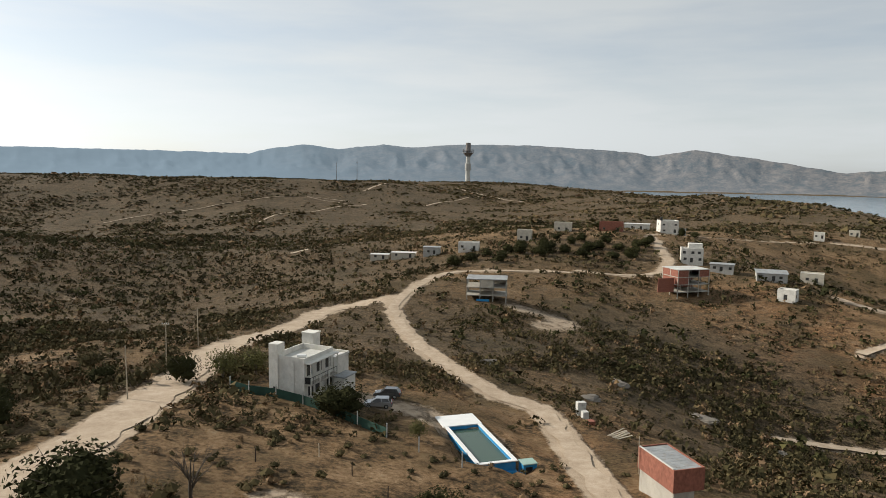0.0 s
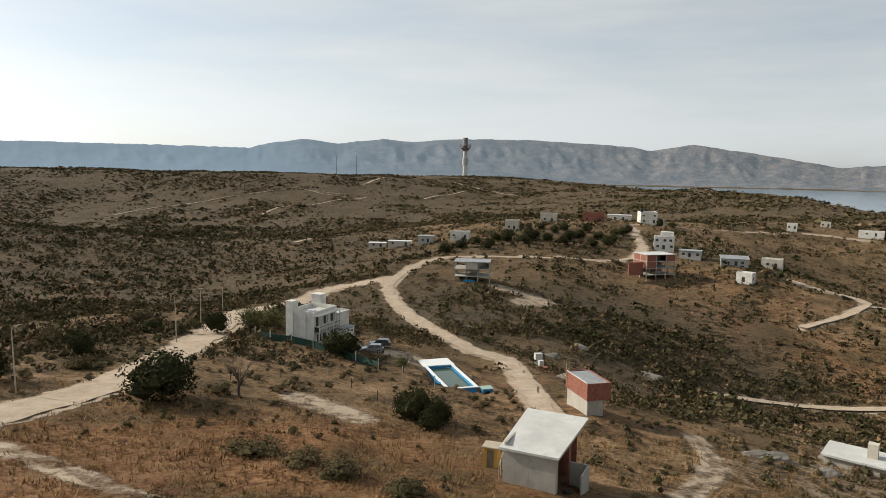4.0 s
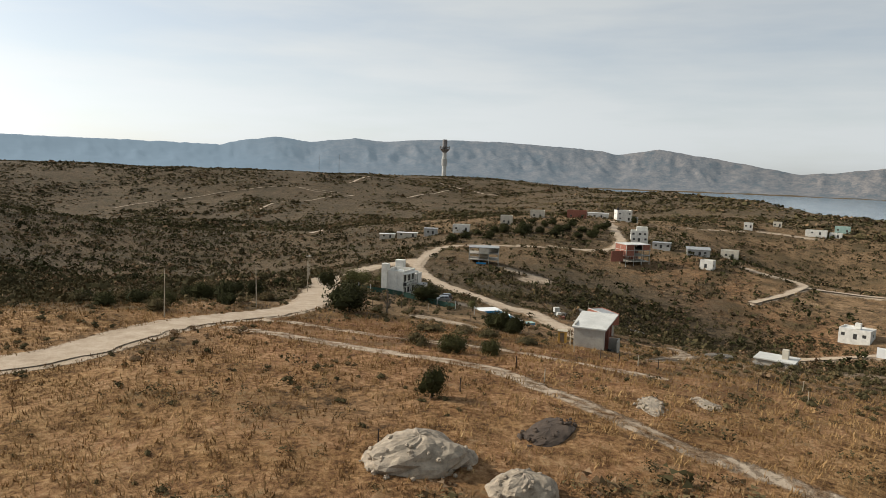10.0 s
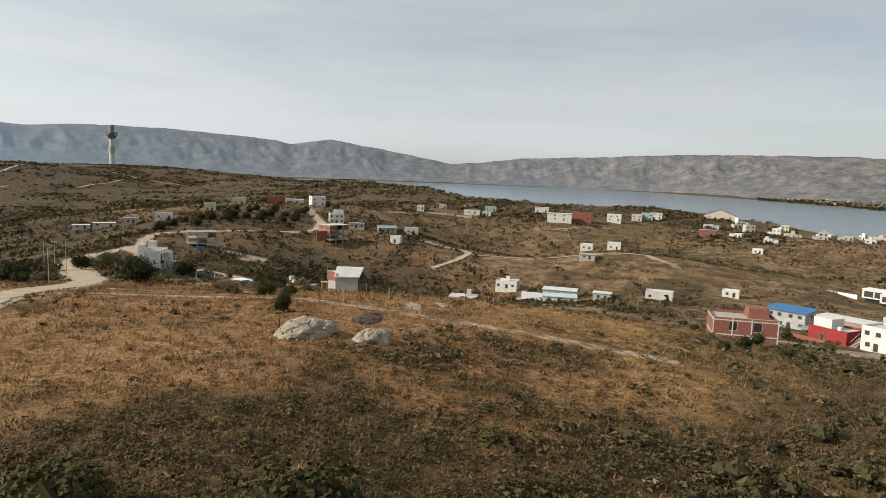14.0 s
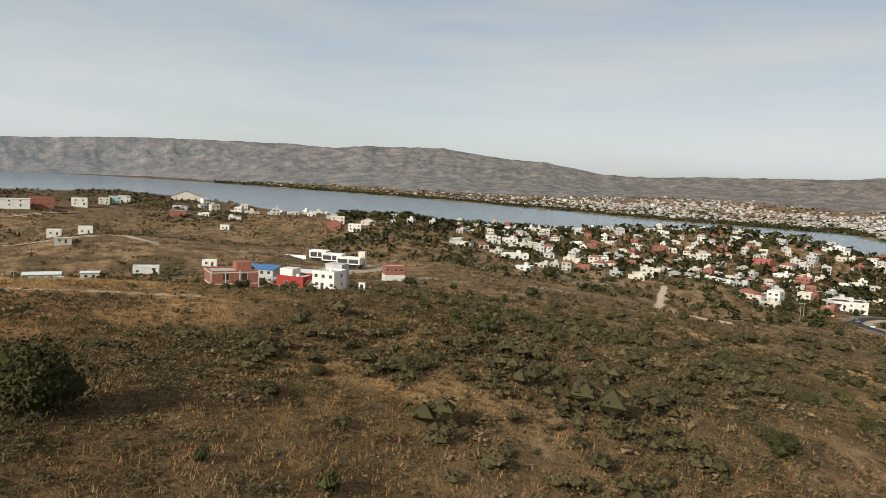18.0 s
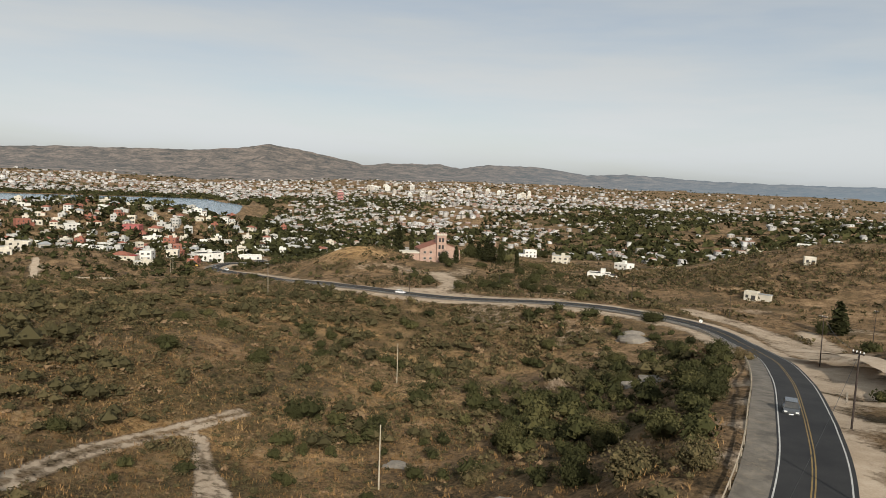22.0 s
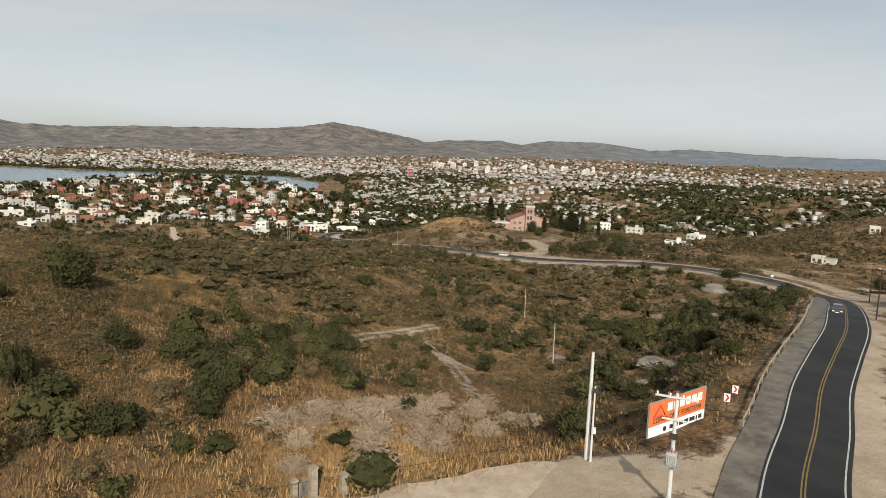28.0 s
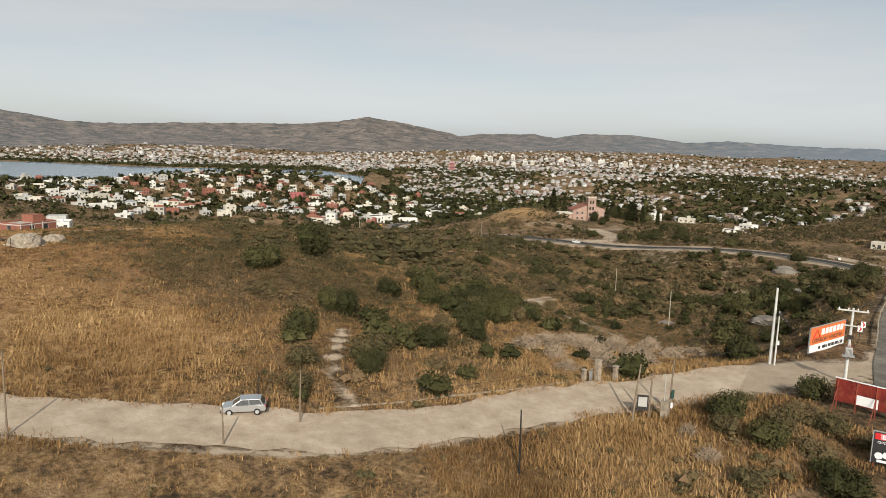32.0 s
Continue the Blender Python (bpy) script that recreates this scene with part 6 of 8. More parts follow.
ws = house("white_villa", "white flat-roofed villa with roof tank beside a pool", 145, 191, facing(145, 191) - 8, 10, 7, 3.2, WHITE, 1, windows=(3, 1, 0, 1))
part("roof_room", boxes((-0.8, 1.0, -0.5, 1.3, 3.4, 5.4)), WHITE, ws)
gr = house("green_house", "pale house with green walls and a white sheet roof", 146, 155, facing(146, 155), 14, 8, 3.0, TURQ, 1, "slab", ROOF_PALE, windows=(3, 1, 0, 1))
house("flat_roof_house", "low house with a pale blue-white sheet roof", 133, 140, facing(133, 140) + 6, 13, 8, 2.6, WHITE, 1, "slab", TURQ_ROOF, windows=(3, 1, 0, 1))
part("garden_wall", boxes((-16, -7, -3, -2.7, -2, 1.2)), PRINT_WHITE, gr, "pale garden wall")
house("grey_shed", "small grey hut with a flat roof", 152, 136, facing(152, 136), 7, 5, 2.8, GREY, 1, "slab", ROOF_PALE, windows=(2, 1, 0, 1))
cw = house("block_walls", "unroofed pale block house shell with starter columns", 180, 131, facing(180, 131), 11, 6, 3.2, CONCRETE_PALE, 1, windows=(2, 1, 0, 1), glass=DARK)
house("white_hut", "small white hut with a roof tank above the slope", 216, 123, facing(216, 123), 7, 5, 2.6, WHITE, 1, windows=(2, 1, 0, 1))
for k in range(6):
    part("column", boxes((-5.2 + k * 2, -5.0 + k * 2, -3.1, -2.9, 3.2, 4.8)), CONCRETE_PALE, cw)
c6 = thing("slab_hut", 60, 98, facing(60, 98), "low concrete roof slab with a chimney block on the slope", "hut")
part("roof", bevelled(boxes((-4, 4, -3, 3, 1.8, 2.1)), 0.03), CONCRETE_PALE, c6)
part("walls", boxes((-3.6, 3.6, -2.6, 2.6, -3, 1.8)), CONCRETE, c6)
part("chimney", boxes((1.0, 2.2, -0.6, 0.6, 2.1, 4.0)), CREAM, c6)
for nm, lb, hx, hy, w, d, h, st_, mt, rf, rm in (
    ("hill_villa", "white villa on the hillside track", 299, 305, 9, 7, 3.4, 1, WHITE, "flat", ROOF_PALE),
    ("hill_villa", "white house with a roof tower on the hillside track", 306, 285, 9, 7, 4.2, 1, WHITE, "flat", ROOF_PALE),
    ("hill_villa", "dark unfinished hut on short posts below the track", 206, 204, 8, 6, 2.6, 1, CONCRETE, "slab", CONCRETE),
    ("hill_villa", "long white two-storey house with dark openings on the crest", 338, 382, 20, 9, 6.0, 2, WHITE, "slab", ROOF_PALE),
    ("hill_villa", "long red brick shell on the crest", 359, 379, 18, 9, 6.0, 2, BRICK, "flat", CONCRETE),
    ("hill_villa", "white two-storey house on the crest", 392, 373, 12, 8, 5.6, 2, WHITE, "flat", ROOF_PALE),
    ("hill_villa", "cream two-storey house on the crest", 424, 377, 9, 8, 5.0, 2, CREAM, "flat", ROOF_PALE),
    ("hill_villa", "pale green house on the crest", 436, 376, 10, 8, 6.0, 2, TURQ, "flat", ROOF_PALE),
    ("hill_villa", "white house with a flat canopy on the crest", 451, 379, 10, 8, 5.4, 2, WHITE, "slab", ROOF_PALE),
    ("hill_villa", "long low tiled house row on the crest", 546, 383, 30, 8, 3.0, 1, CREAM, "gable", ROOF_RED),
    ("hill_villa", "white two-storey house on the plateau edge", 347, 417, 12, 7, 4.4, 1, WHITE, "slab", ROOF_PALE),
    ("hill_villa", "low white hut on the plateau edge", 299, 434, 8, 6, 2.8, 1, WHITE, "flat", ROOF_PALE),
    ("hill_villa", "pale green hut on the plateau edge", 312, 446, 10, 6, 3.6, 1, TURQ, "flat", ROOF_PALE),
    ("hill_villa", "dark brown house shell in the scrub", 425, 301, 13, 8, 4.6, 1, BRICK, "slab", ROOF_GREY),
    ("hill_villa", "small white tank house in the scrub", 400, 238, 7, 5, 3.2, 1, WHITE, "flat", ROOF_PALE),
    ("hill_villa", "red brick house with a hipped roof", 436, 160, 11, 7, 3.2, 1, BRICK, "gable", ROOF_RED),
    ("hill_villa", "low red tiled house", 455, 138, 12, 7, 3.0, 1, CREAM, "gable", ROOF_RED),
    ("hill_villa", "white house on the brown slope", 430, 139, 10, 7, 5.0, 2, WHITE, "flat", ROOF_PALE),
    ("hill_villa", "cream house on the brown slope", 452, 164, 11, 7, 5.0, 2, CREAM, "flat", ROOF_PALE),
):
    house(nm, lb, hx, hy, facing(hx, hy), w, d, h, mt, st_, rf, rm, group="villas on the eastern slopes", windows=(2, 1, 0, 1))

# ---- the villa with the bell tower on its knoll ----
ch = house("tower_villa", "pink stone villa with red tiled roofs and a square tower", 222, -294, facing(222, -294, -120, -75) + 14, 20, 11, 6.2, PINK, 2, "gable", ROOF_RED, windows=(5, 2, 0, 2), z=7.6, deep=4)
part("tower", boxes((-2.0, 2.6, -7.2, -2.6, -3, 13.6)), PINK, ch, "tall square tower")
for k in range(3):
    for s in range(2):
        # dark sheets on the solid tower, painted shade of its openings
        part("tower_window", boxes((-1.2 + s * 1.6, -0.2 + s * 1.6, -7.24, -7.19, 3.0 + k * 3.6, 5.0 + k * 3.6)), DARK, ch, "dark sheet for the shade in a tower window")
part("tower_cornice", bevelled(boxes((-2.3, 2.9, -7.5, -2.3, 13.6, 14.2)), 0.05), CREAM, ch)
for k in range(4):
    part("battlement", boxes((-2.2 + k * 1.35, -1.5 + k * 1.35, -7.4, -6.9, 14.2, 15.1)), PINK, ch)
part("side_wing", boxes((-19, -10.1, -5.0, 3.0, -3, 4.0)), PINK, ch, "lower flat-roofed wing")
part("wing_parapet", bevelled(boxes((-19.3, -10.0, -5.3, 3.3, 4.0, 4.7)), 0.05), CREAM, ch)
part("wing_door", boxes((-15.6, -14.0, -5.04, -5.0, 0, 2.6)), DARK, ch)

ch.matrix_world = ch.matrix_world @ Matrix.Diagonal((1.18, 1.18, 1.12, 1))

# ---- water tower on the plateau ----
TX, TY = 86.5, 1272
tw = thing("water_tower", TX, TY, 0, "tall slender concrete water tower with a ringed platform", "tower")
part("shaft", tube([(0, 0, -3), (0, 0, 48)], [4.2, 3.7], 20), CONCRETE_PALE, tw)
part("sleeve", tube([(0, 0, 22), (0, 0, 34)], [5.3, 5.3], 20), GREY, tw, "ribbed sleeve")
part("cone", tube([(0, 0, 46), (0, 0, 52)], [3.8, 8.6], 20), STEEL_DARK, tw)
for zz in (52, 55.5):
    part("gallery", tube([(0, 0, zz), (0, 0, zz + 0.8)], [9.6, 9.6], 20), STEEL_DARK, tw, "round steel gallery")
for k in range(16):
    a = k * math.pi / 8
    part("gallery_post", tube([(9.2 * math.cos(a), 9.2 * math.sin(a), 52), (9.2 * math.cos(a), 9.2 * math.sin(a), 58.5)], 0.25, 5), STEEL_DARK, tw)
part("lantern", tube([(0, 0, 52), (0, 0, 70)], [4.6, 4.4], 16), STEEL_DARK, tw)
for mx, my_ in ((-150, 1330), (-110, 1300)):
    ms = thing("radio_mast", mx, my_, 0, "thin lattice radio mast on the plateau", "mast", "radio masts")
    part("mast", tube([(0, 0, -1), (0, 0, 38)], [0.5, 0.25], 5), STEEL_DARK, ms)
    part("crossbar", tube([(-1.2, 0, 34), (1.2, 0, 34)], 0.2, 5), STEEL_DARK, ms)


# ---- trees and large bushes ----
def mesh_of(name, verts, tint, material):
    me = mesh_from(name, verts, np.arange(len(verts)).reshape(-1, 3), material, 3)
    paint(me, "tint", np.repeat(np.clip(tint, 0, 1)[:, None], 3, 1))
    return me


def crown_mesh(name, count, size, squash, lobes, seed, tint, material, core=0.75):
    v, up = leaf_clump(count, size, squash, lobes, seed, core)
    # top light painted into the tint: upward leaves lighter, lower ones and core darker
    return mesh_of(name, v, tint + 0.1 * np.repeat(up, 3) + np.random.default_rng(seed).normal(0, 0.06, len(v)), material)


def spire_mesh(name, count, size, power, ragged, seed, tint):
    """A conifer's crown on a unit base: leaf sprays on whorls of boughs that shorten upwards."""
    g = np.random.default_rng(seed)
    t = g.uniform(0, 1, count) ** 1.25
    whorl = 1 - ragged * (0.5 + 0.5 * np.sin(t * 46 + g.uniform(0, 1)))
    r = 0.5 * (1 - t) ** power * whorl * np.sqrt(g.uniform(0.15, 1, count))
    a = g.uniform(0, 6.283, count)
    p = np.stack([r * np.cos(a), r * np.sin(a), 0.06 + 0.94 * t], 1)
    o = g.normal(size=(count, 3, 3)) * size * np.array([1, 1, 0.4])
    # sprays tinted lighter away from the trunk, darker close to it
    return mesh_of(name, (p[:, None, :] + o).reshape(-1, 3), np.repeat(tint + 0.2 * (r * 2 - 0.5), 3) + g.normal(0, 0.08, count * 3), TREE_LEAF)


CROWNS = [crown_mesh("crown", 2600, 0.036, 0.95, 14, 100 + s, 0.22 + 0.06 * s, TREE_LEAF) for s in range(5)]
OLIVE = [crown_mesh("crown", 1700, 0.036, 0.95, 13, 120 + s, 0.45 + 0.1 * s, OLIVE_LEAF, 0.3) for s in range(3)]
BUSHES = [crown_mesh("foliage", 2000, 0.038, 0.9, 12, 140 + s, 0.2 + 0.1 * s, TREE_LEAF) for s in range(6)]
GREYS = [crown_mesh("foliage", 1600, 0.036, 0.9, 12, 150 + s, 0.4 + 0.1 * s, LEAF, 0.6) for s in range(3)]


def twig_mesh(name, count, seed, tint):
    """A leafless bush on a unit base: thin twigs that fan out and up from the stems."""
    g = np.random.default_rng(seed)
    d = g.normal(size=(count, 3))
    d[:, 2] = np.abs(d[:, 2]) + 0.15
    d /= np.linalg.norm(d, axis=1)[:, None]
    lump_k = 0.75 + 0.35 * np.sin(4 * np.arctan2(d[:, 1], d[:, 0]) + seed) * (1 - d[:, 2])
    far = g.uniform(0.45, 1.0, count)[:, None] * lump_k[:, None]
    tip = d * far * [0.62, 0.62, 0.95]
    way = d + 0.9 * g.normal(size=(count, 3))
    way /= np.linalg.norm(way, axis=1)[:, None]
    base = tip - way * g.uniform(0.12, 0.3, count)[:, None]
    base[:, 2] = np.maximum(base[:, 2], 0.02)
    side = np.cross(way, g.normal(size=(count, 3)))
    side = side / (np.linalg.norm(side, axis=1)[:, None] + 1e-9) * 0.012
    return mesh_of(name, np.stack([base - side, base + side, tip], 1).reshape(-1, 3), np.repeat(np.clip(tint + g.normal(0, 0.18, count), 0, 1), 3), TWIG)


PALE = [twig_mesh("foliage", 2400, 160 + s, 0.3 + 0.12 * s) for s in range(4)]
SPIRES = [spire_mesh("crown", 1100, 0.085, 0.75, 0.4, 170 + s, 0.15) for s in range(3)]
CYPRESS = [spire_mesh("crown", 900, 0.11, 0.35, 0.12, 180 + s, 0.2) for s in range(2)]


def crown_on(ob, name, me, x, y, z, w, d, h, turn, label=""):
    c = part(name, me, None, ob, label)
    k = 1.0 if me in SPIRES + CYPRESS else 0.62
    c.matrix_local = pose(x, y, z, 0, 0, turn) @ Matrix.Diagonal((w * k, d * k, h, 1))
    return c


def tree(x, y, h, w, kind="round", label="", group="trees on the hillside", seed=0, z=None):
    """A tree: a tapered trunk that forks into limbs, and a crown of small leaves."""
    g = random.Random(seed * 7 + int(x * 3) + int(y))
    names = {"round": "dense dark-green round tree on the dry slope", "olive": "light olive-green tree with an open crown", "spire": "tall dark conifer with layered boughs", "cypress": "slim dark cypress beside the villa", "bare": "leafless grey-brown tree with many fine twigs"}
    ob = thing("tree", x, y, g.uniform(0, 360), label or names[kind], "tree", group, z)
    low = 0.05 if kind in ("spire", "cypress") else 0.3
    r = 0.022 * h + 0.05
    limbs = [tube([(0, 0, -0.4), (0.03 * h, 0, h * 0.2), (0.02 * h, 0.03 * h, h * 0.45), (0, 0, h * 0.8)], [r * 1.3, r, r * 0.75, r * 0.25], 7)]
    if kind not in ("spire", "cypress"):
        n = 11 if kind == "bare" else 5
        for k in range(n):
            a, s = k * 2.4 + g.uniform(0, 1), g.uniform(0.75, 1)
            z0 = h * g.uniform(0.15, 0.4)
            e = (math.cos(a) * w * 0.42 * s, math.sin(a) * w * 0.42 * s, h * g.uniform(0.62, 0.97))
            m1 = (e[0] * 0.45, e[1] * 0.45, z0 + (e[2] - z0) * 0.55)
            limbs.append(tube([(0, 0, z0), m1, e], [r * 0.5, r * 0.3, r * 0.08], 5))
            if kind == "bare":
                for j in range(5):
                    b = a + g.uniform(-1.1, 1.1)
                    q = tuple(m1[i] + (e[i] - m1[i]) * g.uniform(0.1, 0.8) for i in range(3))
                    limbs.append(tube([q, (q[0] + math.cos(b) * w * 0.16, q[1] + math.sin(b) * w * 0.16, q[2] + h * g.uniform(0.05, 0.2))], [r * 0.14, r * 0.04], 4))
    part("trunk", joined(*limbs), BARK, ob)
    sets = {"round": CROWNS, "olive": OLIVE, "spire": SPIRES, "cypress": CYPRESS}
    if kind in sets:
        me = sets[kind][g.randrange(len(sets[kind]))]
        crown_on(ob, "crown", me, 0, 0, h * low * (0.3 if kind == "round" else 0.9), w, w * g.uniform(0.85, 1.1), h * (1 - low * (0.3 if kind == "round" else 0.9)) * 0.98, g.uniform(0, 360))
    return ob


def bush(x, y, h, w, kind=0, label="", group="large bushes", seed=0):
    """A large bush: several short stems under one foliage mesh."""
    g = random.Random(seed + int(x * 5) + int(y * 3))
    sets = (BUSHES, GREYS, PALE)
    names = ("dark green rounded bush among dry grass", "grey-olive thorn bush on the slope", "pale leafless thicket bush with fine twigs")
    ob = thing("bush", x, y, g.uniform(0, 360), label or names[kind], "bush", group)
    stems = []
    for k in range(7 if kind == 2 else 4):
        a = k * 1.7 + g.uniform(0, 1)
        stems.append(tube([(0, 0, -0.3), (math.cos(a) * w * 0.12, math.sin(a) * w * 0.12, h * 0.3), (math.cos(a) * w * 0.3, math.sin(a) * w * 0.3, h * g.uniform(0.6, 0.9))], [0.05, 0.035, 0.01], 5))
    part("stem", joined(*stems), BARK, ob)
    me = sets[kind][g.randrange(len(sets[kind]))]
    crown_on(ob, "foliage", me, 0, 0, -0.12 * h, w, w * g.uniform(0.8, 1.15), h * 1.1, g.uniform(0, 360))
    return ob


tree(-36, -36, 7.5, 9.5, "round", "broad dark-green tree crown low on the grass slope")
tree(-17, 28, 3.4, 3.2, "round", "small dark-green round tree beside the track")
for tx, ty, th, tw, tk in [(-28, 90, 6.0, 10.5, "round"), (-21, 97, 4.8, 5, "bare"), (-30, 140, 5.5, 6, "olive"), (-27, 147, 5, 6, "olive"), (-22, 156, 5, 6, "olive"), (-17, 158, 4.5, 5, "olive"), (1, 95, 4.2, 5, "round"), (-11.5, 128.5, 4.6, 8.5, "round"), (4, 94, 3.8, 4.5, "round"), (-36, 140, 4.5, 6, "round"), (-1, 122, 3, 3, "olive"), (-52, 98, 4.5, 6, "round"), (-58, 105, 4, 6, "round"), (-50, 118, 4, 5, "round"), (45, 237, 3.5, 2.6, "bare")]:
    tree(tx, ty, th, tw, tk)
for tx, ty in [(40, 350), (52, 338), (60, 352), (70, 335), (78, 350), (88, 362), (96, 345), (48, 365), (66, 372), (30, 345), (84, 335), (112, 372), (140, 405), (150, 412), (36, 338), (44, 344), (56, 344), (64, 340), (74, 343), (82, 352), (90, 350), (100, 356), (106, 362), (70, 358), (58, 360), (92, 338), (76, 364), (34, 330), (22, 338), (14, 332)]:
    tree(tx, ty, 3.6 + tx % 3, 5.5 + ty % 3, "round", group="trees on the ridge")
for tx, ty, th, tw, tk in [(238, -277, 17, 8, "spire"), (233, -283, 16, 2.8, "cypress"), (208, -289, 8.5, 7, "round"), (196, -290, 9.5, 3.2, "cypress"), (186, -279, 5.5, 7, "round"), (206, -318, 13, 9, "spire"), (212, -326, 12, 8, "spire"), (199, -322, 12, 3, "cypress"), (193, -330, 10, 2.8, "cypress"), (222, -330, 10, 9, "round"), (230, -322, 9, 9, "round"), (240, -330, 12, 8, "spire"), (252, -345, 12, 9, "spire"), (262, -352, 12, 9, "round"), (272, -362, 11, 8, "spire"), (282, -372, 11, 9, "round"), (205, -334, 8, 8, "olive"), (216, -340, 9, 8, "round"), (-3, -306, 11, 8, "spire"), (-1, -300, 5, 5, "round"), (361, -27, 7, 13, "round"), (355, -167, 6, 11, "round")]:
    tree(tx, ty, th, tw, tk, group="trees round the villa")
big_bushes = [(-48, -24, 4.5, 8.5, 0), (-44, -27, 3, 4, 0), (-79, -23, 4, 6.5, 0), (-83, -39, 3.8, 6.2, 0), (-72, -31, 4.2, 4.5, 0), (-70, -29, 4, 4.5, 0), (-87, -21, 3, 5, 1), (-88, -29, 4, 6.5, 1), (-91.5, -28, 3.2, 4.2, 0), (-59, -66, 4, 6, 0), (-73, -51, 4, 6.5, 0), (-70, -57, 4, 6.5, 0), (-64, -55, 3.6, 6, 0), (-78, -48, 3.4, 5, 0), (-62, -60, 3.4, 5.5, 0), (-67, -62, 3.2, 5, 1), (-63, -41, 3.4, 5.5, 0), (-57, -49, 3.2, 5, 0), (-62, -22, 2.4, 4.5, 1), (-66, -47, 3.6, 6, 0), (-68, -53, 3.2, 5, 1), (-54, -61, 3.4, 6, 0), (-57, -66, 3.6, 5, 0), (-94, -19.5, 2.6, 4.5, 1), (-90.5, -36.5, 1.8, 4, 1), (-84, -33, 2.4, 4, 1), (-76, -44, 2.6, 5, 1), (-95.5, -82, 4.2, 5.5, 0), (-93, -84, 3.8, 5.0, 0), (-117, -67.5, 2.8, 4.4, 0), (-117, -55, 3.0, 5.6, 0), (-121, -61, 2.6, 4.8, 1), (-124, -61, 2.2, 4, 1), (-113.5, -62, 1.6, 3, 1), (-119, -70, 1.8, 3, 1), (-126, -56, 2.4, 4.5, 1), (-124, -53, 2.6, 4.5, 0), (-129, -53.5, 2.2, 4, 0), (-122, -57, 2.4, 4, 1), (-120, -52, 2.0, 4, 1), (-132, -51, 2.6, 5, 0), (-127, -62, 1.8, 3.2, 1), (-118.5, -49, 1.4, 3, 2), (-123, -47, 1.6, 3.5, 2), (-128, -46, 1.8, 4, 1), (-13, 50, 3, 5, 0), (-7.4, 53, 2.8, 3.4, 0), (-17, 57, 2.2, 5, 1), (0.4, 97, 4, 6, 0), (3, 92, 3, 4.4, 0), (-14, 74, 1.8, 6, 1), (-9, 71, 1.6, 5, 1), (-5, 68, 1.8, 5, 1), (0, 66, 1.6, 5, 1), (-60, 85, 3, 6, 0), (-66, 92, 3.2, 7, 0), (-72, 100, 3, 7, 1), (-62, 110, 3.4, 6, 0), (-70, 118, 3, 7, 1), (-56, 128, 2.8, 6, 0), (-64, 135, 3, 6, 1), (-75, 88, 2.6, 6, 1), (-80, 100, 3, 7, 0), (-58, 76, 2.6, 5, 1), (-68, 80, 2.8, 6, 0), (-48, 140, 2.8, 5, 0), (-54, 150, 3, 6, 1), (-46, 108, 2.4, 5, 1), (-50, 90, 2.6, 5, 0), (-50, -70, 4, 7, 0), (-44, -68, 4.5, 7.5, 0), (-40, -74, 4, 6.5, 0), (-46, -75, 3.6, 6, 0), (-53, -66, 3, 5, 1), (24, -125, 3.8, 6.5, 0), (33, -144, 3.8, 8, 1), (19, -123, 2.4, 5, 1), (40, -147, 3.2, 6.5, 0), (62, -117, 2.6, 5, 0), (113, -50, 2.8, 6, 0), (108, -30, 2.6, 6, 0), (67, -41, 2.2, 5, 1), (17, -54, 1.9, 4.5, 0), (2, -44, 1.6, 3.5, 0), (-15, -22, 1.7, 4.6, 1), (19, -35, 1.5, 4, 1), (-33, -65, 2.2, 4, 1), (53, -126, 3.4, 6, 0), (28, -107.5, 3.0, 6, 0), (-3, -123.5, 2.8, 4.6, 0), (-21, -100, 3.4, 5, 1), (-16, -85, 2.2, 4.4, 0), (-40.4, -143, 4.6, 6.5, 0), (124, -198, 3.4, 6, 0), (133, -187, 3.4, 6, 0), (74, -164, 3, 6, 0), (-20, -189, 3.6, 6, 0), (35, -217, 3.4, 7, 0), (30, -256, 4.2, 9, 0), (3, -212, 3.6, 7, 0), (-6, -184, 3.4, 8, 2), (-29, -208, 4, 7, 0), (-36, -206, 3.4, 6, 1), (-70, -141, 3.6, 7, 0), (-75, -130, 4, 8, 1), (-82, -131, 3, 5, 1), (-55, -148, 3.6, 6, 0), (-66, -132, 3.4, 5, 0), (-62, -160, 3.6, 6, 0), (-52, -170, 3.6, 6, 0), (-45, -180, 3.2, 6, 0), (-32, -151, 3.4, 6, 0), (-42, -160, 3, 5, 1), (-15, -215, 3.4, 7, 0), (-5, -225, 3.6, 7, 0), (-50, -130, 2.6, 4.5, 1), (-86, -116, 3, 5, 0), (-90, -105, 2.8, 5, 1), (-82, -104, 2.6, 4.6, 0), (-75, -108, 3.0, 5, 1)]
for k in range(34):
    a = k * 2.399
    big_bushes.append((-89 + 10 * k / 33 + 8 * math.cos(a), -56 - 24 * k / 33 + 6 * math.sin(a), 1.7 + 0.35 * (k % 4), 5.0 + 0.6 * (k % 5), 2))
for bx, by, bh, bw, bk in big_bushes:
    bush(bx, by, bh, bw, bk)
bg = random.Random(5)
for bx, by in [(129, -248), (126, -259), (132, -275), (150, -290), (165, -310), (180, -339), (146, -320), (151, -246), (168, -247), (186, -300), (140, -300), (118, -275), (105, -268), (170, -328), (158, -335), (130, -290), (120, -262), (95, -270), (80, -275), (62, -284), (190, -345), (205, -352)]:
    bush(bx, by, bg.uniform(3.0, 5.0), bg.uniform(6, 10), 0, "dense dark-green bush on the slope below the villa", "bushes below the villa")

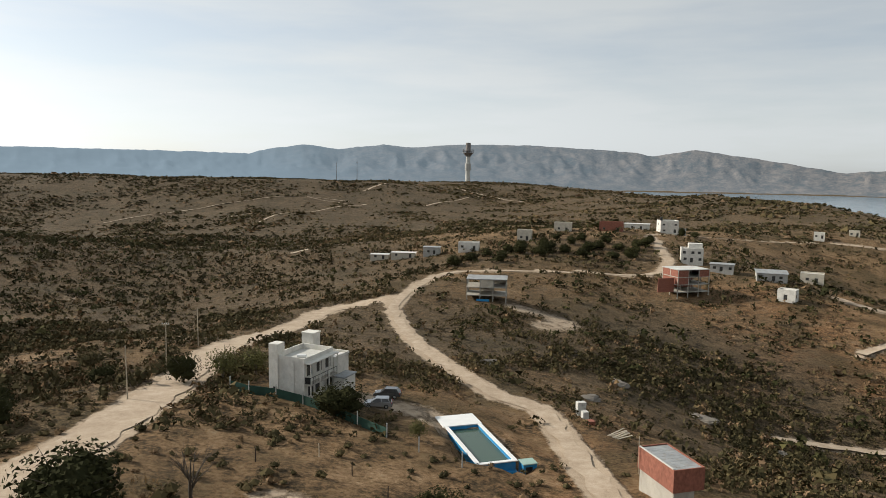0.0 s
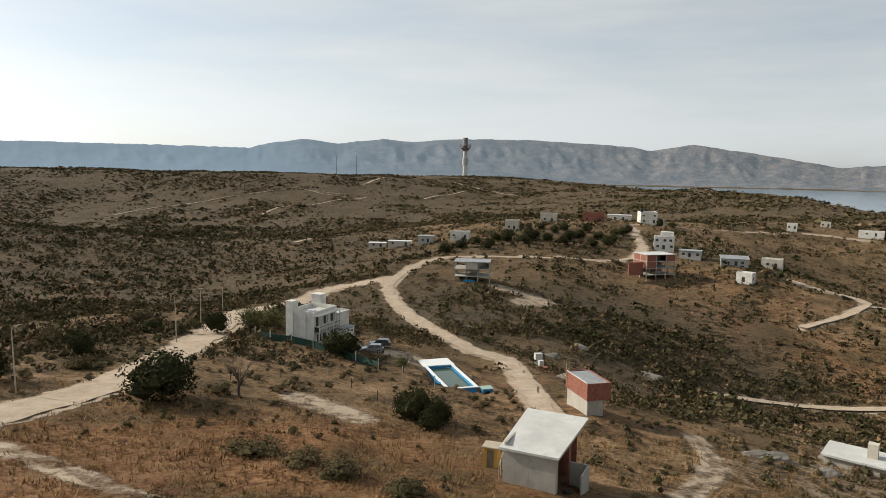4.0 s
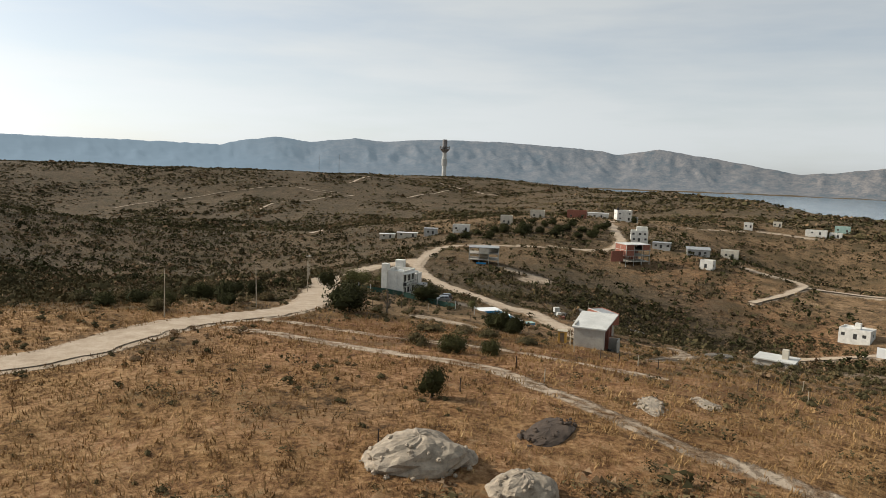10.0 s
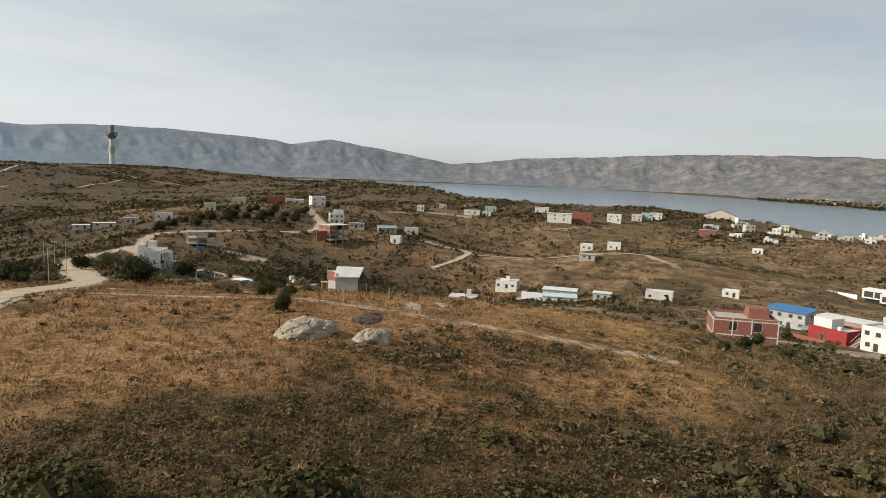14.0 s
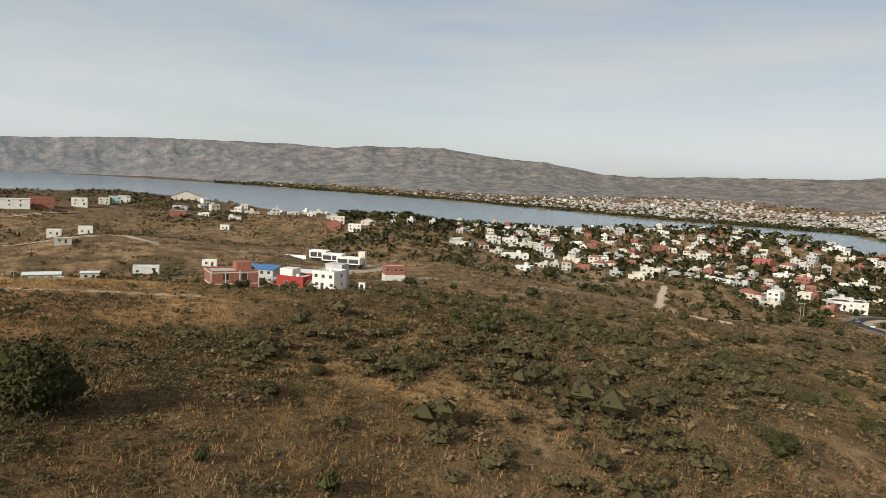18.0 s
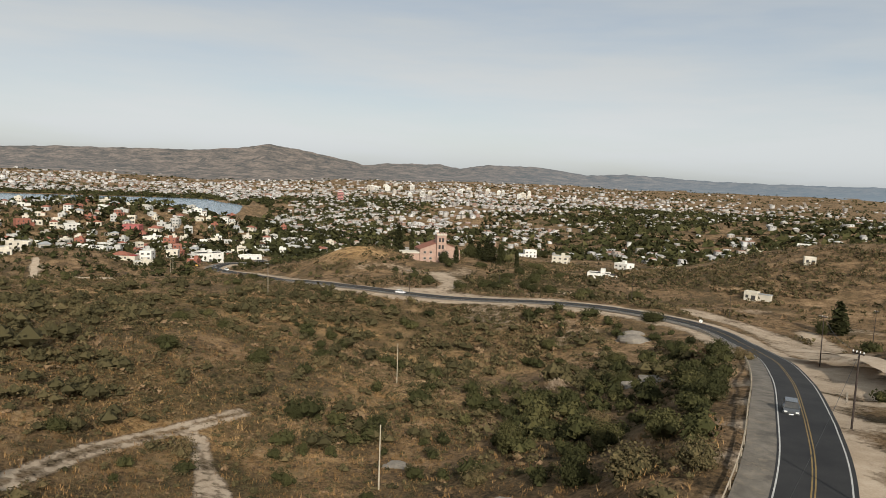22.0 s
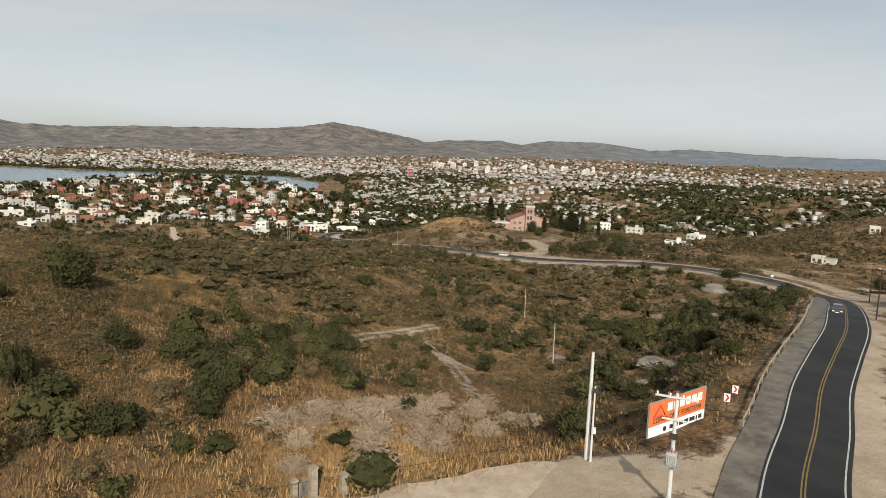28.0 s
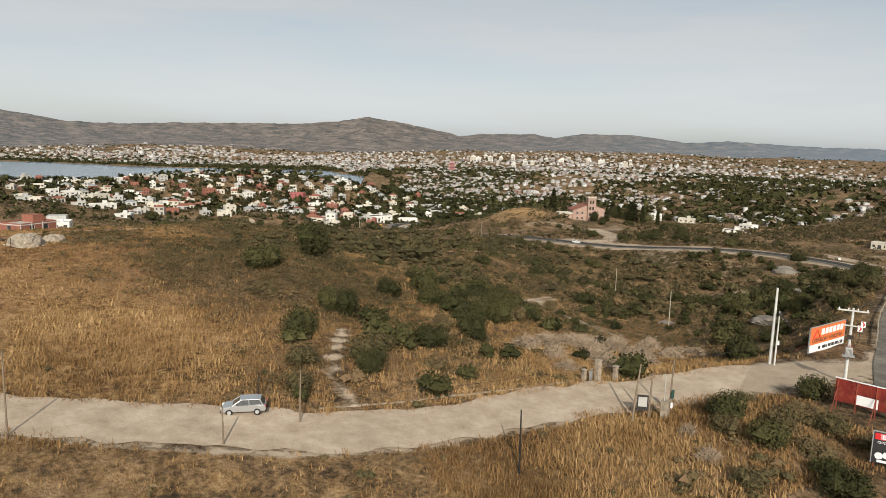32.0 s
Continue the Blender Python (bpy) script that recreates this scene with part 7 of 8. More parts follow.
# thick bushes as ground cover, too many to count
thick = [leaf_clump(260, 0.07, 0.9, 8, 60 + s, 0.75) for s in range(6)]
p = box_places(14000, -110, 260, -270, 60)
dens = 0.85 * np.exp(-((p[:, 0] + 50) ** 2 + (p[:, 1] + 172) ** 2) / 2 / 31**2) + 0.16 * smooth_step(value_noise(p[:, 0], p[:, 1], 26, 51), 0.1, 0.5) + 0.5 * np.exp(-((p[:, 0] + 66) ** 2 + (p[:, 1] + 46) ** 2) / 2 / 13**2)
p = p[(rng.uniform(size=len(p)) < dens * 0.8) & free(p, 1.5) & ((np.abs(p[:, 0] + 15) > 58) | (np.abs(p[:, 1] - 12) > 55)) & ((p[:, 0] > -62) | (p[:, 1] < -18))][:480]
hgt = rng.gamma(6, 0.33, len(p)) + 0.5
scatter("thicket", "dense dark-green bushes crowding the slope beside the highway", "bushes", thick, p, hgt, hgt * rng.uniform(0.75, 1.15, len(p)), np.clip(rng.normal(0.4, 0.2, len(p)), 0, 1), TREE_LEAF)
p = spread(26000, 235, 640, -46, 62, 1.1)
nz = value_noise(p[:, 0], p[:, 1], 70, 52) + 0.6 * value_noise(p[:, 0], p[:, 1], 24, 53)
wood = smooth_step(nz, 0.1, 0.6) + 0.9 * np.exp(-((p[:, 0] - 60) ** 2 + (p[:, 1] - 215) ** 2) / 2 / 48**2) + 0.8 * smooth_step(-p[:, 0], 60, 150)
p = p[(rng.uniform(size=len(p)) < 0.5 * wood) & free(p, 1.2)][:2200]
hgt = rng.gamma(5, 0.38, len(p)) + 0.6
scatter("woodland", "dark patches of dense low woodland in the hollows", "bushes", shrubs_mid, p, hgt, hgt * rng.uniform(0.8, 1.3, len(p)), np.clip(rng.normal(0.45, 0.2, len(p)), 0, 1), TREE_LEAF)


# ---- the town ----
TOWN_WALLS = [WHITE, CREAM, CREAM, GREY, GREY, CONCRETE_PALE, CONCRETE, GREY, CREAM, BRICK]
TOWN_ROOFS = [ROOF_PALE, ROOF_GREY, CONCRETE_PALE, ROOF_RED, CONCRETE_PALE, ROOF_GREY]


def town_house(x, y, g, walls=None, roof=None, w=0, d=0, storeys=0, label="", style="", yaw=None):
    """A house of the town: one or two blocks, window and door pieces, a roof of its own shape."""
    walls = walls or g.choice(TOWN_WALLS)
    roof_mat = roof or g.choice(TOWN_ROOFS)
    w, d, n = w or g.uniform(5, 8.6), d or g.uniform(4.6, 7), storeys or g.choice((1, 1, 1, 2))
    style = style or g.choice(("flat", "flat", "flat", "hip"))
    h = 2.9 * n + 0.2
    colours = {WHITE: "white", CREAM: "cream", GREY: "grey", CONCRETE_PALE: "pale concrete", BRICK: "brick", RED: "red", CRIMSON: "crimson", PINK: "pink", BLACK: "black"}
    text = label or "%s %s town house with a %s roof among trees" % (colours.get(walls, "pale"), "two-storey" if n == 2 else "low", "tiled hipped" if style == "hip" else "flat")
    ob = thing("town_house", x, y, facing(x, y) + g.uniform(-30, 30) if yaw is None else yaw, text, "house", "houses of the lakeside town", Z(x, y) - 0.2)
    part("wall", boxes((-w / 2, w / 2, -d / 2, d / 2, -3, h)), walls, ob)
    if style == "hip":
        e, r = 0.5, min(w, d) * 0.28
        k = (w - d) / 2 if w > d else 0.3
        part("roof", ([(-w / 2 - e, -d / 2 - e, h), (w / 2 + e, -d / 2 - e, h), (w / 2 + e, d / 2 + e, h), (-w / 2 - e, d / 2 + e, h), (-abs(k), 0, h + r), (abs(k), 0, h + r)], [(0, 1, 5, 4), (1, 2, 5), (2, 3, 4, 5), (3, 0, 4), (3, 2, 1, 0)]), (g.choice((ROOF_RED, ROOF_GREY, ROOF_RED, CONCRETE)) if roof is None else ROOF_RED if roof is RED else roof_mat), ob)
    else:
        t = 0.2
        part("parapet", boxes((-w / 2 - 0.03, w / 2 + 0.03, -d / 2 - 0.03, -d / 2 + t, h, h + 0.5), (-w / 2 - 0.03, w / 2 + 0.03, d / 2 - t, d / 2 + 0.03, h, h + 0.5), (-w / 2 - 0.03, -w / 2 + t, -d / 2 + t, d / 2 - t, h, h + 0.5), (w / 2 - t, w / 2 + 0.03, -d / 2 + t, d / 2 - t, h, h + 0.5)), walls, ob)
        part("roof", boxes((-w / 2 + t, w / 2 - t, -d / 2 + t, d / 2 - t, h, h + 0.06)), roof_mat, ob)
        if g.random() < 0.6:
            bx = g.uniform(-w / 4, w / 4)
            part("roof_tank_room", boxes((bx - 1.3, bx + 1.3, 0, min(2.4, d / 2 - 0.3), h, h + g.uniform(1.6, 2.6))), walls, ob)
    if g.random() < 0.6:
        s, ww = g.choice((-1, 1)), g.uniform(3, 5.5)
        x0 = s * (w / 2 + ww / 2)
        part("wing", boxes((x0 - ww / 2, x0 + ww / 2, -d / 2 + 0.8, d / 2 - 1, -3, 2.9)), walls, ob)
        part("wing_roof", boxes((x0 - ww / 2 - 0.2, x0 + ww / 2 + 0.2, -d / 2 + 0.6, d / 2 - 0.8, 2.9, 3.08)), roof_mat, ob)
    for k in range(n):
        for i in range(3 if w > 9 else 2):
            cx = -w / 2 + w * (i + 0.5) / (3 if w > 9 else 2)
            dr = k == 0 and i == 1
            ww = g.uniform(0.55, 1.0)
            part("door" if dr else "window", boxes((cx - ww, cx + ww, -d / 2 - 0.05, -d / 2, 2.9 * k + (0.1 if dr else 0.95), 2.9 * k + 2.15)), GLASS, ob)
        part("window", boxes((w / 2, w / 2 + 0.05, -0.8, 0.7, 2.9 * k + 0.95, 2.9 * k + 2.1)), GLASS, ob)
    return ob


tg = random.Random(21)
spots = []
for hx, hy, kw in [(600, -187, dict(walls=CRIMSON, roof=CRIMSON, w=16, d=10, storeys=2, style="flat", label="bright red two-storey house among white ones")), (545, -211, dict(walls=BRICK, roof=CONCRETE_PALE, w=11, d=9, storeys=2, style="flat", label="brick-red two-storey house with open loggias")), (382, -203, dict(walls=WHITE, roof=DARK, w=19, d=11, storeys=2, style="flat", label="white building with dark round wall marks beside the highway")), (496, -257, dict(walls=CREAM, roof=ROOF_PALE, w=22, d=9, storeys=1, style="flat", label="low cream row of shops beside the highway")), (430, -248, dict(walls=WHITE, roof=ROOF_PALE, w=18, d=8, storeys=1, style="flat", label="white roadside shop with a pale roof")), (518, 30, dict(walls=WHITE, w=12, d=9, storeys=2, style="flat")), (495, 8, dict(walls=CREAM, w=15, d=9, storeys=2, style="flat")), (409, 4, dict(walls=WHITE, w=17, d=8, storeys=1, style="flat")), (501, -48, dict(walls=WHITE, roof=DARK, w=15, d=9, storeys=2, style="flat", label="white two-storey house with dark upper floor")), (410, -44, dict(walls=BRICK, w=9, d=7, storeys=1, style="flat")), (622, -97, dict(walls=BRICK, w=12, d=9, storeys=2, style="flat")), (606, -136, dict(walls=WHITE, w=11, d=9, storeys=2, style="flat")), (392, -149, dict(walls=CREAM, roof=RED, w=12, d=8, storeys=1, style="hip")), (392, -165, dict(walls=WHITE, w=8, d=8, storeys=2, style="flat")), (413, -186, dict(walls=CREAM, w=8, d=8, storeys=2, style="flat")), (603, -208, dict(walls=CREAM, roof=BRICK, w=11, d=9, storeys=1, style="hip")), (369, -11, dict(walls=CONCRETE_PALE, w=8, d=6, storeys=1, style="flat")), (568, -199, dict(walls=WHITE, w=17, d=8, storeys=1, style="flat")), (533, -221, dict(walls=PINK, roof=RED, w=12, d=9, storeys=1, style="hip")), (495, -149, dict(walls=WHITE, w=14, d=9, storeys=1, style="flat")), (480, -135, dict(walls=WHITE, w=12, d=9, storeys=1, style="flat")), (156, -359, dict(walls=WHITE, roof=DARK, w=12, d=8, storeys=1, style="flat", label="low white house on dark stilts on the slope")), (339, -461, dict(walls=WHITE, w=10, d=8, storeys=2, style="flat")), (293, -455, dict(walls=CREAM, w=13, d=9, storeys=2, style="flat")), (235, -464, dict(walls=WHITE, w=11, d=9, storeys=2, style="flat")), (206, -470, dict(walls=CREAM, w=9, d=8, storeys=1, style="flat")), (204, -482, dict(walls=CREAM, w=9, d=8, storeys=1, style="flat")), (200, -492, dict(walls=WHITE, w=9, d=8, storeys=1, style="flat")), (195, -503, dict(walls=CREAM, w=9, d=8, storeys=1, style="flat")), (263, -743, dict(walls=WHITE, w=12, d=9, storeys=2, style="flat")), (280, -690, dict(walls=CREAM, w=14, d=8, storeys=1, style="flat")), (63, -402, dict(walls=CREAM, w=5, d=4, storeys=1, style="flat")), (132, -560, dict(walls=WHITE, w=12, d=8, storeys=1, style="flat")), (228, -560, dict(walls=WHITE, w=6, d=5, storeys=1, style="flat")), (50, -339, dict(walls=CREAM, w=5, d=4, storeys=1, style="flat")), (244, -750, dict(walls=WHITE, w=12, d=8, storeys=1, style="hip", roof=RED))]:
    town_house(hx, hy, tg, **kw)
    spots.append((hx, hy))
cand = np.concatenate([spread(2600, 575, 825, 79, 122, 1.0), spread(260, 450, 590, 79, 112, 1.0)])
cand = cand[(height(cand[:, 0], cand[:, 1]) > LAKE_Z + 4) & free(cand, 7)]
for hx, hy in cand[rng.permutation(len(cand))]:
    if len(spots) < 330 and min(math.hypot(hx - q[0], hy - q[1]) for q in spots) > 11.5:
        spots.append((hx, hy))
        town_house(float(hx), float(hy), tg)

cand = spread(160, 560, 720, 56, 80, 1.0)
cand = cand[(height(cand[:, 0], cand[:, 1]) > LAKE_Z + 4) & free(cand, 6)]
edge_houses = []
for hx, hy in cand:
    if len(edge_houses) < 30 and min([math.hypot(hx - q[0], hy - q[1]) for q in edge_houses + spots]) > 22:
        edge_houses.append((hx, hy))
        town_house(float(hx), float(hy), tg, walls=tg.choice((WHITE, CREAM, CONCRETE_PALE, GREY)), style="flat")

m, n, l, b = node_material("town walls and roofs", 0.85, 0, 0.2)
ta = n.new("ShaderNodeVertexColor")
ta.layer_name = "tint"
tn = noise_node(n, l, n.new("ShaderNodeTexCoord").outputs["Object"], 0.35, 5)
l.new(mix_node(n, l, math_node(n, l, "MULTIPLY", tn.outputs["Fac"], 0.35), ta.outputs["Color"], (0.28, 0.24, 0.2)), b.inputs["Base Color"])
TOWN = m


def town_stuff(name, label, places, w, d, h, hip):
    """Many small far houses in one mesh: walls, a roof of its own tint, dark window pieces."""
    n = len(places)
    yaw = np.arctan2(CY - places[:, 1], CX - places[:, 0]) + np.pi / 2 + rng.normal(0, 0.6, n)
    z = height(places[:, 0], places[:, 1]) - 1.5
    top = h + 1.5
    wall_c = np.array([(0.58, 0.57, 0.55), (0.40, 0.39, 0.37), (0.38, 0.34, 0.29), (0.27, 0.25, 0.23), (0.25, 0.15, 0.11), (0.42, 0.38, 0.33)])[rng.choice(6, n, p=[0.24, 0.24, 0.2, 0.16, 0.08, 0.08])]
    roof_c = np.array([(0.42, 0.41, 0.39), (0.28, 0.27, 0.26), (0.24, 0.12, 0.08), (0.55, 0.54, 0.53), (0.12, 0.11, 0.11)])[rng.choice(5, n, p=[0.3, 0.2, 0.24, 0.18, 0.08])]
    hx, hy = w / 2, d / 2
    o = 0 * hx
    ridge = top + np.where(hip, 0.5 * hy, 0.12)
    kx = np.where(hip, hx * 0.35, hx * 0.96)
    ky = np.where(hip, 0.05, hy * 0.96)
    corners = [(-hx, -hy, o), (hx, -hy, o), (hx, hy, o), (-hx, hy, o), (-hx, -hy, top), (hx, -hy, top), (hx, hy, top), (-hx, hy, top)]
    e = 1.04
    corners += [(-hx * e, -hy * e, top), (hx * e, -hy * e, top), (hx * e, hy * e, top), (-hx * e, hy * e, top), (-kx, -ky, ridge), (kx, -ky, ridge), (kx, ky, ridge), (-kx, ky, ridge)]
    for k in range(2):
        wx = hx * (-0.45 if k == 0 else 0.4)
        corners += [(wx - 0.13 * hx, -hy - 0.06, top - 2.0), (wx + 0.13 * hx, -hy - 0.06, top - 2.0), (wx + 0.13 * hx, -hy - 0.06, top - 0.8), (wx - 0.13 * hx, -hy - 0.06, top - 0.8)]
    v = np.stack([np.stack(c, 1) for c in corners], 1)
    c, s = np.cos(yaw)[:, None], np.sin(yaw)[:, None]
    v = np.stack([v[..., 0] * c - v[..., 1] * s + places[:, 0, None], v[..., 0] * s + v[..., 1] * c + places[:, 1, None], v[..., 2] + z[:, None]], -1)
    f = np.array([(0, 1, 5, 4), (1, 2, 6, 5), (2, 3, 7, 6), (3, 0, 4, 7), (8, 9, 13, 12), (9, 10, 14, 13), (10, 11, 15, 14), (11, 8, 12, 15), (12, 13, 14, 15), (16, 17, 18, 19), (20, 21, 22, 23)])
    nv = v.shape[1]
    f = (f[None] + (np.arange(n) * nv)[:, None, None]).reshape(-1, 4)
    me = mesh_from(name, v.reshape(-1, 3), f, TOWN)
    col = np.concatenate([np.repeat(wall_c[:, None], 8, 1), np.repeat(roof_c[:, None], 8, 1), np.full((n, 8, 3), 0.05)], 1)
    paint(me, "tint", col.reshape(-1, 3))
    return tagged(new(name, me), label, "houses", kind="stuff")


def above_water(p, lift=3.5):
    return height(p[:, 0], p[:, 1]) > LAKE_Z + lift


p = spread(9000, 620, 1720, 113, 166, 1.0)
dens = 0.35 + 0.75 * value_noise(p[:, 0], p[:, 1], 150, 61) + 0.5 * value_noise(p[:, 0], p[:, 1], 60, 62)
paz = np.degrees(np.arctan2(p[:, 0] - CX, p[:, 1] - CY))
dens = dens * np.interp(paz, [113, 132, 138, 166], [1, 1, 0.22, 0.12])
p = p[(rng.uniform(size=len(p)) < dens) & free(p, 6)][:2900]
n_ = len(p)
town_stuff("valley_houses", "hundreds of small white and terracotta houses in the wooded valley", p, rng.uniform(4.2, 8.4, n_), rng.uniform(4, 6.5, n_), np.where(rng.uniform(size=n_) < 0.2, 4.8, 2.5), rng.uniform(size=n_) < 0.35)
valley = p
p = spread(70000, 1480, 3900, 58, 162, 1.0)
paz = np.degrees(np.arctan2(p[:, 0] - CX, p[:, 1] - CY))
prr = np.hypot(p[:, 0] - CX, p[:, 1] - CY)
shore = np.interp(paz, [q[0] for q in SHORE], [q[1] for q in SHORE])
deep_k = np.interp(paz, [58, 70, 80, 88, 96, 110, 122, 135, 150, 162], [100, 160, 260, 520, 700, 620, 800, 900, 800, 600])
dens = np.exp(-np.clip(prr - shore - 40, 0, None) / deep_k) * np.clip(0.75 + 0.8 * value_noise(p[:, 0], p[:, 1], 260, 63) + 0.4 * value_noise(p[:, 0], p[:, 1], 90, 64), 0.04, 1.2) * np.interp(paz, [58, 78, 90, 115, 132, 142, 162], [0.35, 0.5, 0.9, 1.0, 0.8, 0.4, 0.25])
p = p[(rng.uniform(size=len(p)) < dens * 0.8) & (prr > np.maximum(shore + 45, np.where(paz > 112, 1680, 0)))]
p = p[above_water(p)][:9000]
n_ = len(p)
block = rng.uniform(size=n_) < 0.02
town_stuff("far_town", "dense pale far town of small houses and blocks below the mountains", p, np.where(block, rng.uniform(10, 17, n_), rng.uniform(6, 11, n_)), rng.uniform(6, 9, n_), np.where(block, rng.uniform(6, 12, n_), rng.choice([2.6, 3.0, 5.0], n_)), (~block) & (rng.uniform(size=n_) < 0.3))
far_town = p

# tower blocks that stand out of the far town
def tower_block(x, y, w, h, walls, label):
    ob = thing("tower_block", x, y, facing(x, y), label, "building", "tower blocks of the far town", Z(x, y) - 1)
    part("wall", boxes((-w / 2, w / 2, -w * 0.35, w * 0.35, -2, h)), walls, ob)
    part("roof", boxes((-w / 2 - 0.2, w / 2 + 0.2, -w * 0.35 - 0.2, w * 0.35 + 0.2, h, h + 0.8)), CONCRETE_PALE, ob)
    part("roof_room", boxes((-w * 0.2, w * 0.15, -w * 0.2, w * 0.2, h + 0.8, h + 3.2)), walls, ob)
    for k in range(int(h // 3)):
        part("window_band", boxes((-w * 0.42, w * 0.42, -w * 0.35 - 0.12, -w * 0.35, k * 3 + 1.2, k * 3 + 2.3)), DARK, ob)


tower_block(1235, -686, 12, 22, ROSE, "reddish high-rise block above the trees of the far town")
for k in range(22):
    a, r = radians(117 + 15 * tg.random()), tg.uniform(1900, 2500)
    tower_block(CX + r * math.sin(a), CY + r * math.cos(a), tg.uniform(9, 16), tg.uniform(10, 20), tg.choice((WHITE, CREAM, CONCRETE_PALE, WHITE)), "pale high-rise block in the centre of the far town")

# trees of the town
p = spread(9000, 380, 830, 70, 124, 1.0)
p = p[above_water(p, 1.0) & free(p, 3)]
sp = np.array(spots)
near_house = np.min(np.hypot(p[:, None, 0] - sp[None, :, 0], p[:, None, 1] - sp[None, :, 1]), 1)
shore_row = smooth_step(np.hypot(p[:, 0] - CX, p[:, 1] - CY), 700, 790)
p = p[(near_house > 6.0) & (rng.uniform(size=len(p)) < 0.7 + 0.3 * shore_row)][:3600]
hgt = rng.uniform(3.0, 9.0, len(p)) * np.where(np.hypot(p[:, 0] - CX, p[:, 1] - CY) > 560, 1, 0.55)
scatter("town_trees", "dark garden trees between the lakeside houses", "trees", shrubs_small, p, hgt, hgt * rng.uniform(0.8, 1.4, len(p)), np.clip(rng.normal(0.3, 0.2, len(p)), 0, 1), TREE_LEAF)
p = np.concatenate([spread(15000, 600, 1750, 112, 166, 1.0), spread(9500, 1500, 3900, 58, 162, 0.8)])
paz = np.degrees(np.arctan2(p[:, 0] - CX, p[:, 1] - CY))
prr = np.hypot(p[:, 0] - CX, p[:, 1] - CY)
shore = np.interp(paz, [q[0] for q in SHORE], [q[1] for q in SHORE])
belt_az = rng.uniform(56, 112, 6500)
belt_r = np.interp(belt_az, [q[0] for q in SHORE], [q[1] for q in SHORE]) + 15 + rng.gamma(1.3, 90, 6500)
belt = np.stack([CX + belt_r * np.sin(np.radians(belt_az)), CY + belt_r * np.cos(np.radians(belt_az))], 1)
p = p[((prr < 1750) & (paz > 112) | (prr > shore)) & above_water(p, 1.5) & (rng.uniform(size=len(p)) < np.clip(0.62 + 0.7 * value_noise(p[:, 0], p[:, 1], 130, 66), 0.1, 1)) & free(p, 3)]
p = np.concatenate([p, belt])
hgt = rng.uniform(3.0, 8.0, len(p))
scatter("valley_trees", "dark trees scattered through the valley and the far town", "trees", shrubs_far, p, hgt, hgt * rng.uniform(0.9, 1.6, len(p)), np.clip(rng.normal(0.35, 0.25, len(p)), 0, 1), TREE_LEAF)


# ---- poles, signs and roadside things ----
def lettering(text, size, material, parent, x, y, z, label="", width=0.0):
    """Raised letters on a face that looks along -y, from x, z."""
    cu = bpy.data.curves.new("lettering", "FONT")
    cu.body, cu.size, cu.extrude = text, size, 0.01
    tmp = bpy.data.objects.new("lettering", cu)
    me = bpy.data.meshes.new_from_object(tmp)
    bpy.data.objects.remove(tmp)
    bpy.data.curves.remove(cu)
    me.materials.clear()
    me.materials.append(material)
    xs = [v.co.x for v in me.vertices]
    k = width / (max(xs) - min(xs)) if width else 1
    for v in me.vertices:
        v.co = Vector((x + v.co.x * k, y - v.co.z, z + v.co.y))
    return part("lettering", me, None, parent, label)


def strip_boxes(x0, x1, y, z, h, widths):
    """Bars in place of writing, with gaps."""
    out, x, i = [], x0, 0
    while x < x1 - 0.1:
        w = min(widths[i % len(widths)], x1 - x)
        out.append((x, x + w, y - 0.012, y, z, z + h))
        x += w + h * 0.45
        i += 1
    return boxes(*out)


def utility_pole(x, y, h, material, label, arm=0.0, yaw=0.0, transformer=False, radius=0.13, lean=0.0, group="utility poles", z=None):
    ob = thing("utility_pole", x, y, yaw, label, "pole", group, z)
    part("shaft", tube([(0, 0, -0.8), (lean * h * 0.5, 0, h * 0.5), (lean * h, 0, h)], [radius * 1.25, radius, radius * 0.75], 10), material, ob)
    ax = lean * h
    if arm:
        part("crossarm", bevelled(boxes((ax - arm / 2, ax + arm / 2, -radius - 0.12, -radius + 0.02, h - 0.35, h - 0.2)), 0.02, 1), material, ob)
        for k in (-0.45, -0.15, 0.15, 0.45):
            part("insulator", tube([(ax + arm * k, -radius - 0.05, h - 0.2), (ax + arm * k, -radius - 0.05, h - 0.12), (ax + arm * k, -radius - 0.05, h - 0.03), (ax + arm * k, -radius - 0.05, h + 0.02)], [0.03, 0.07, 0.06, 0.03], 8), PRINT_WHITE, ob)
    if transformer:
        t = part("transformer", bevelled(boxes((-0.38, 0.38, -0.85, -0.2, 3.2, 4.1)), 0.06, 2), GREY, ob, "grey transformer box on its bracket")
        part("cooling_fin", boxes(*[(-0.3 + 0.12 * i, -0.26 + 0.12 * i, -0.93, -0.85, 3.3, 4.0) for i in range(6)]), GREY, t)
        for k in (-0.22, 0, 0.22):
            part("bushing", tube([(k, -0.5, 4.1), (k, -0.5, 4.4)], [0.05, 0.03], 8), RUST, t)
        part("bracket", boxes((-0.6, 0.6, -0.9, -0.1, 3.1, 3.2)), GALV, ob)
        part("arm_low", bevelled(boxes((-0.9, 0.9, -0.3, -0.15, 6.4, 6.52)), 0.02, 1), material, ob)
        part("fuse_box", boxes((-0.3, 0.3, -0.35, -0.16, 5.0, 5.4)), WOOD_DARK, ob)
    return ob


t_pole = utility_pole(-115.6, -74.7, 8.4, CONCRETE_PALE, "concrete utility pole with a T crossarm and transformer", 3.0, facing(-115.6, -74.7, -157, -20), True, 0.15)
utility_pole(-105.2, -75.6, 9.6, CONCRETE_PALE, "whitewashed tall concrete pole at the roadside", 0, 0, radius=0.17)
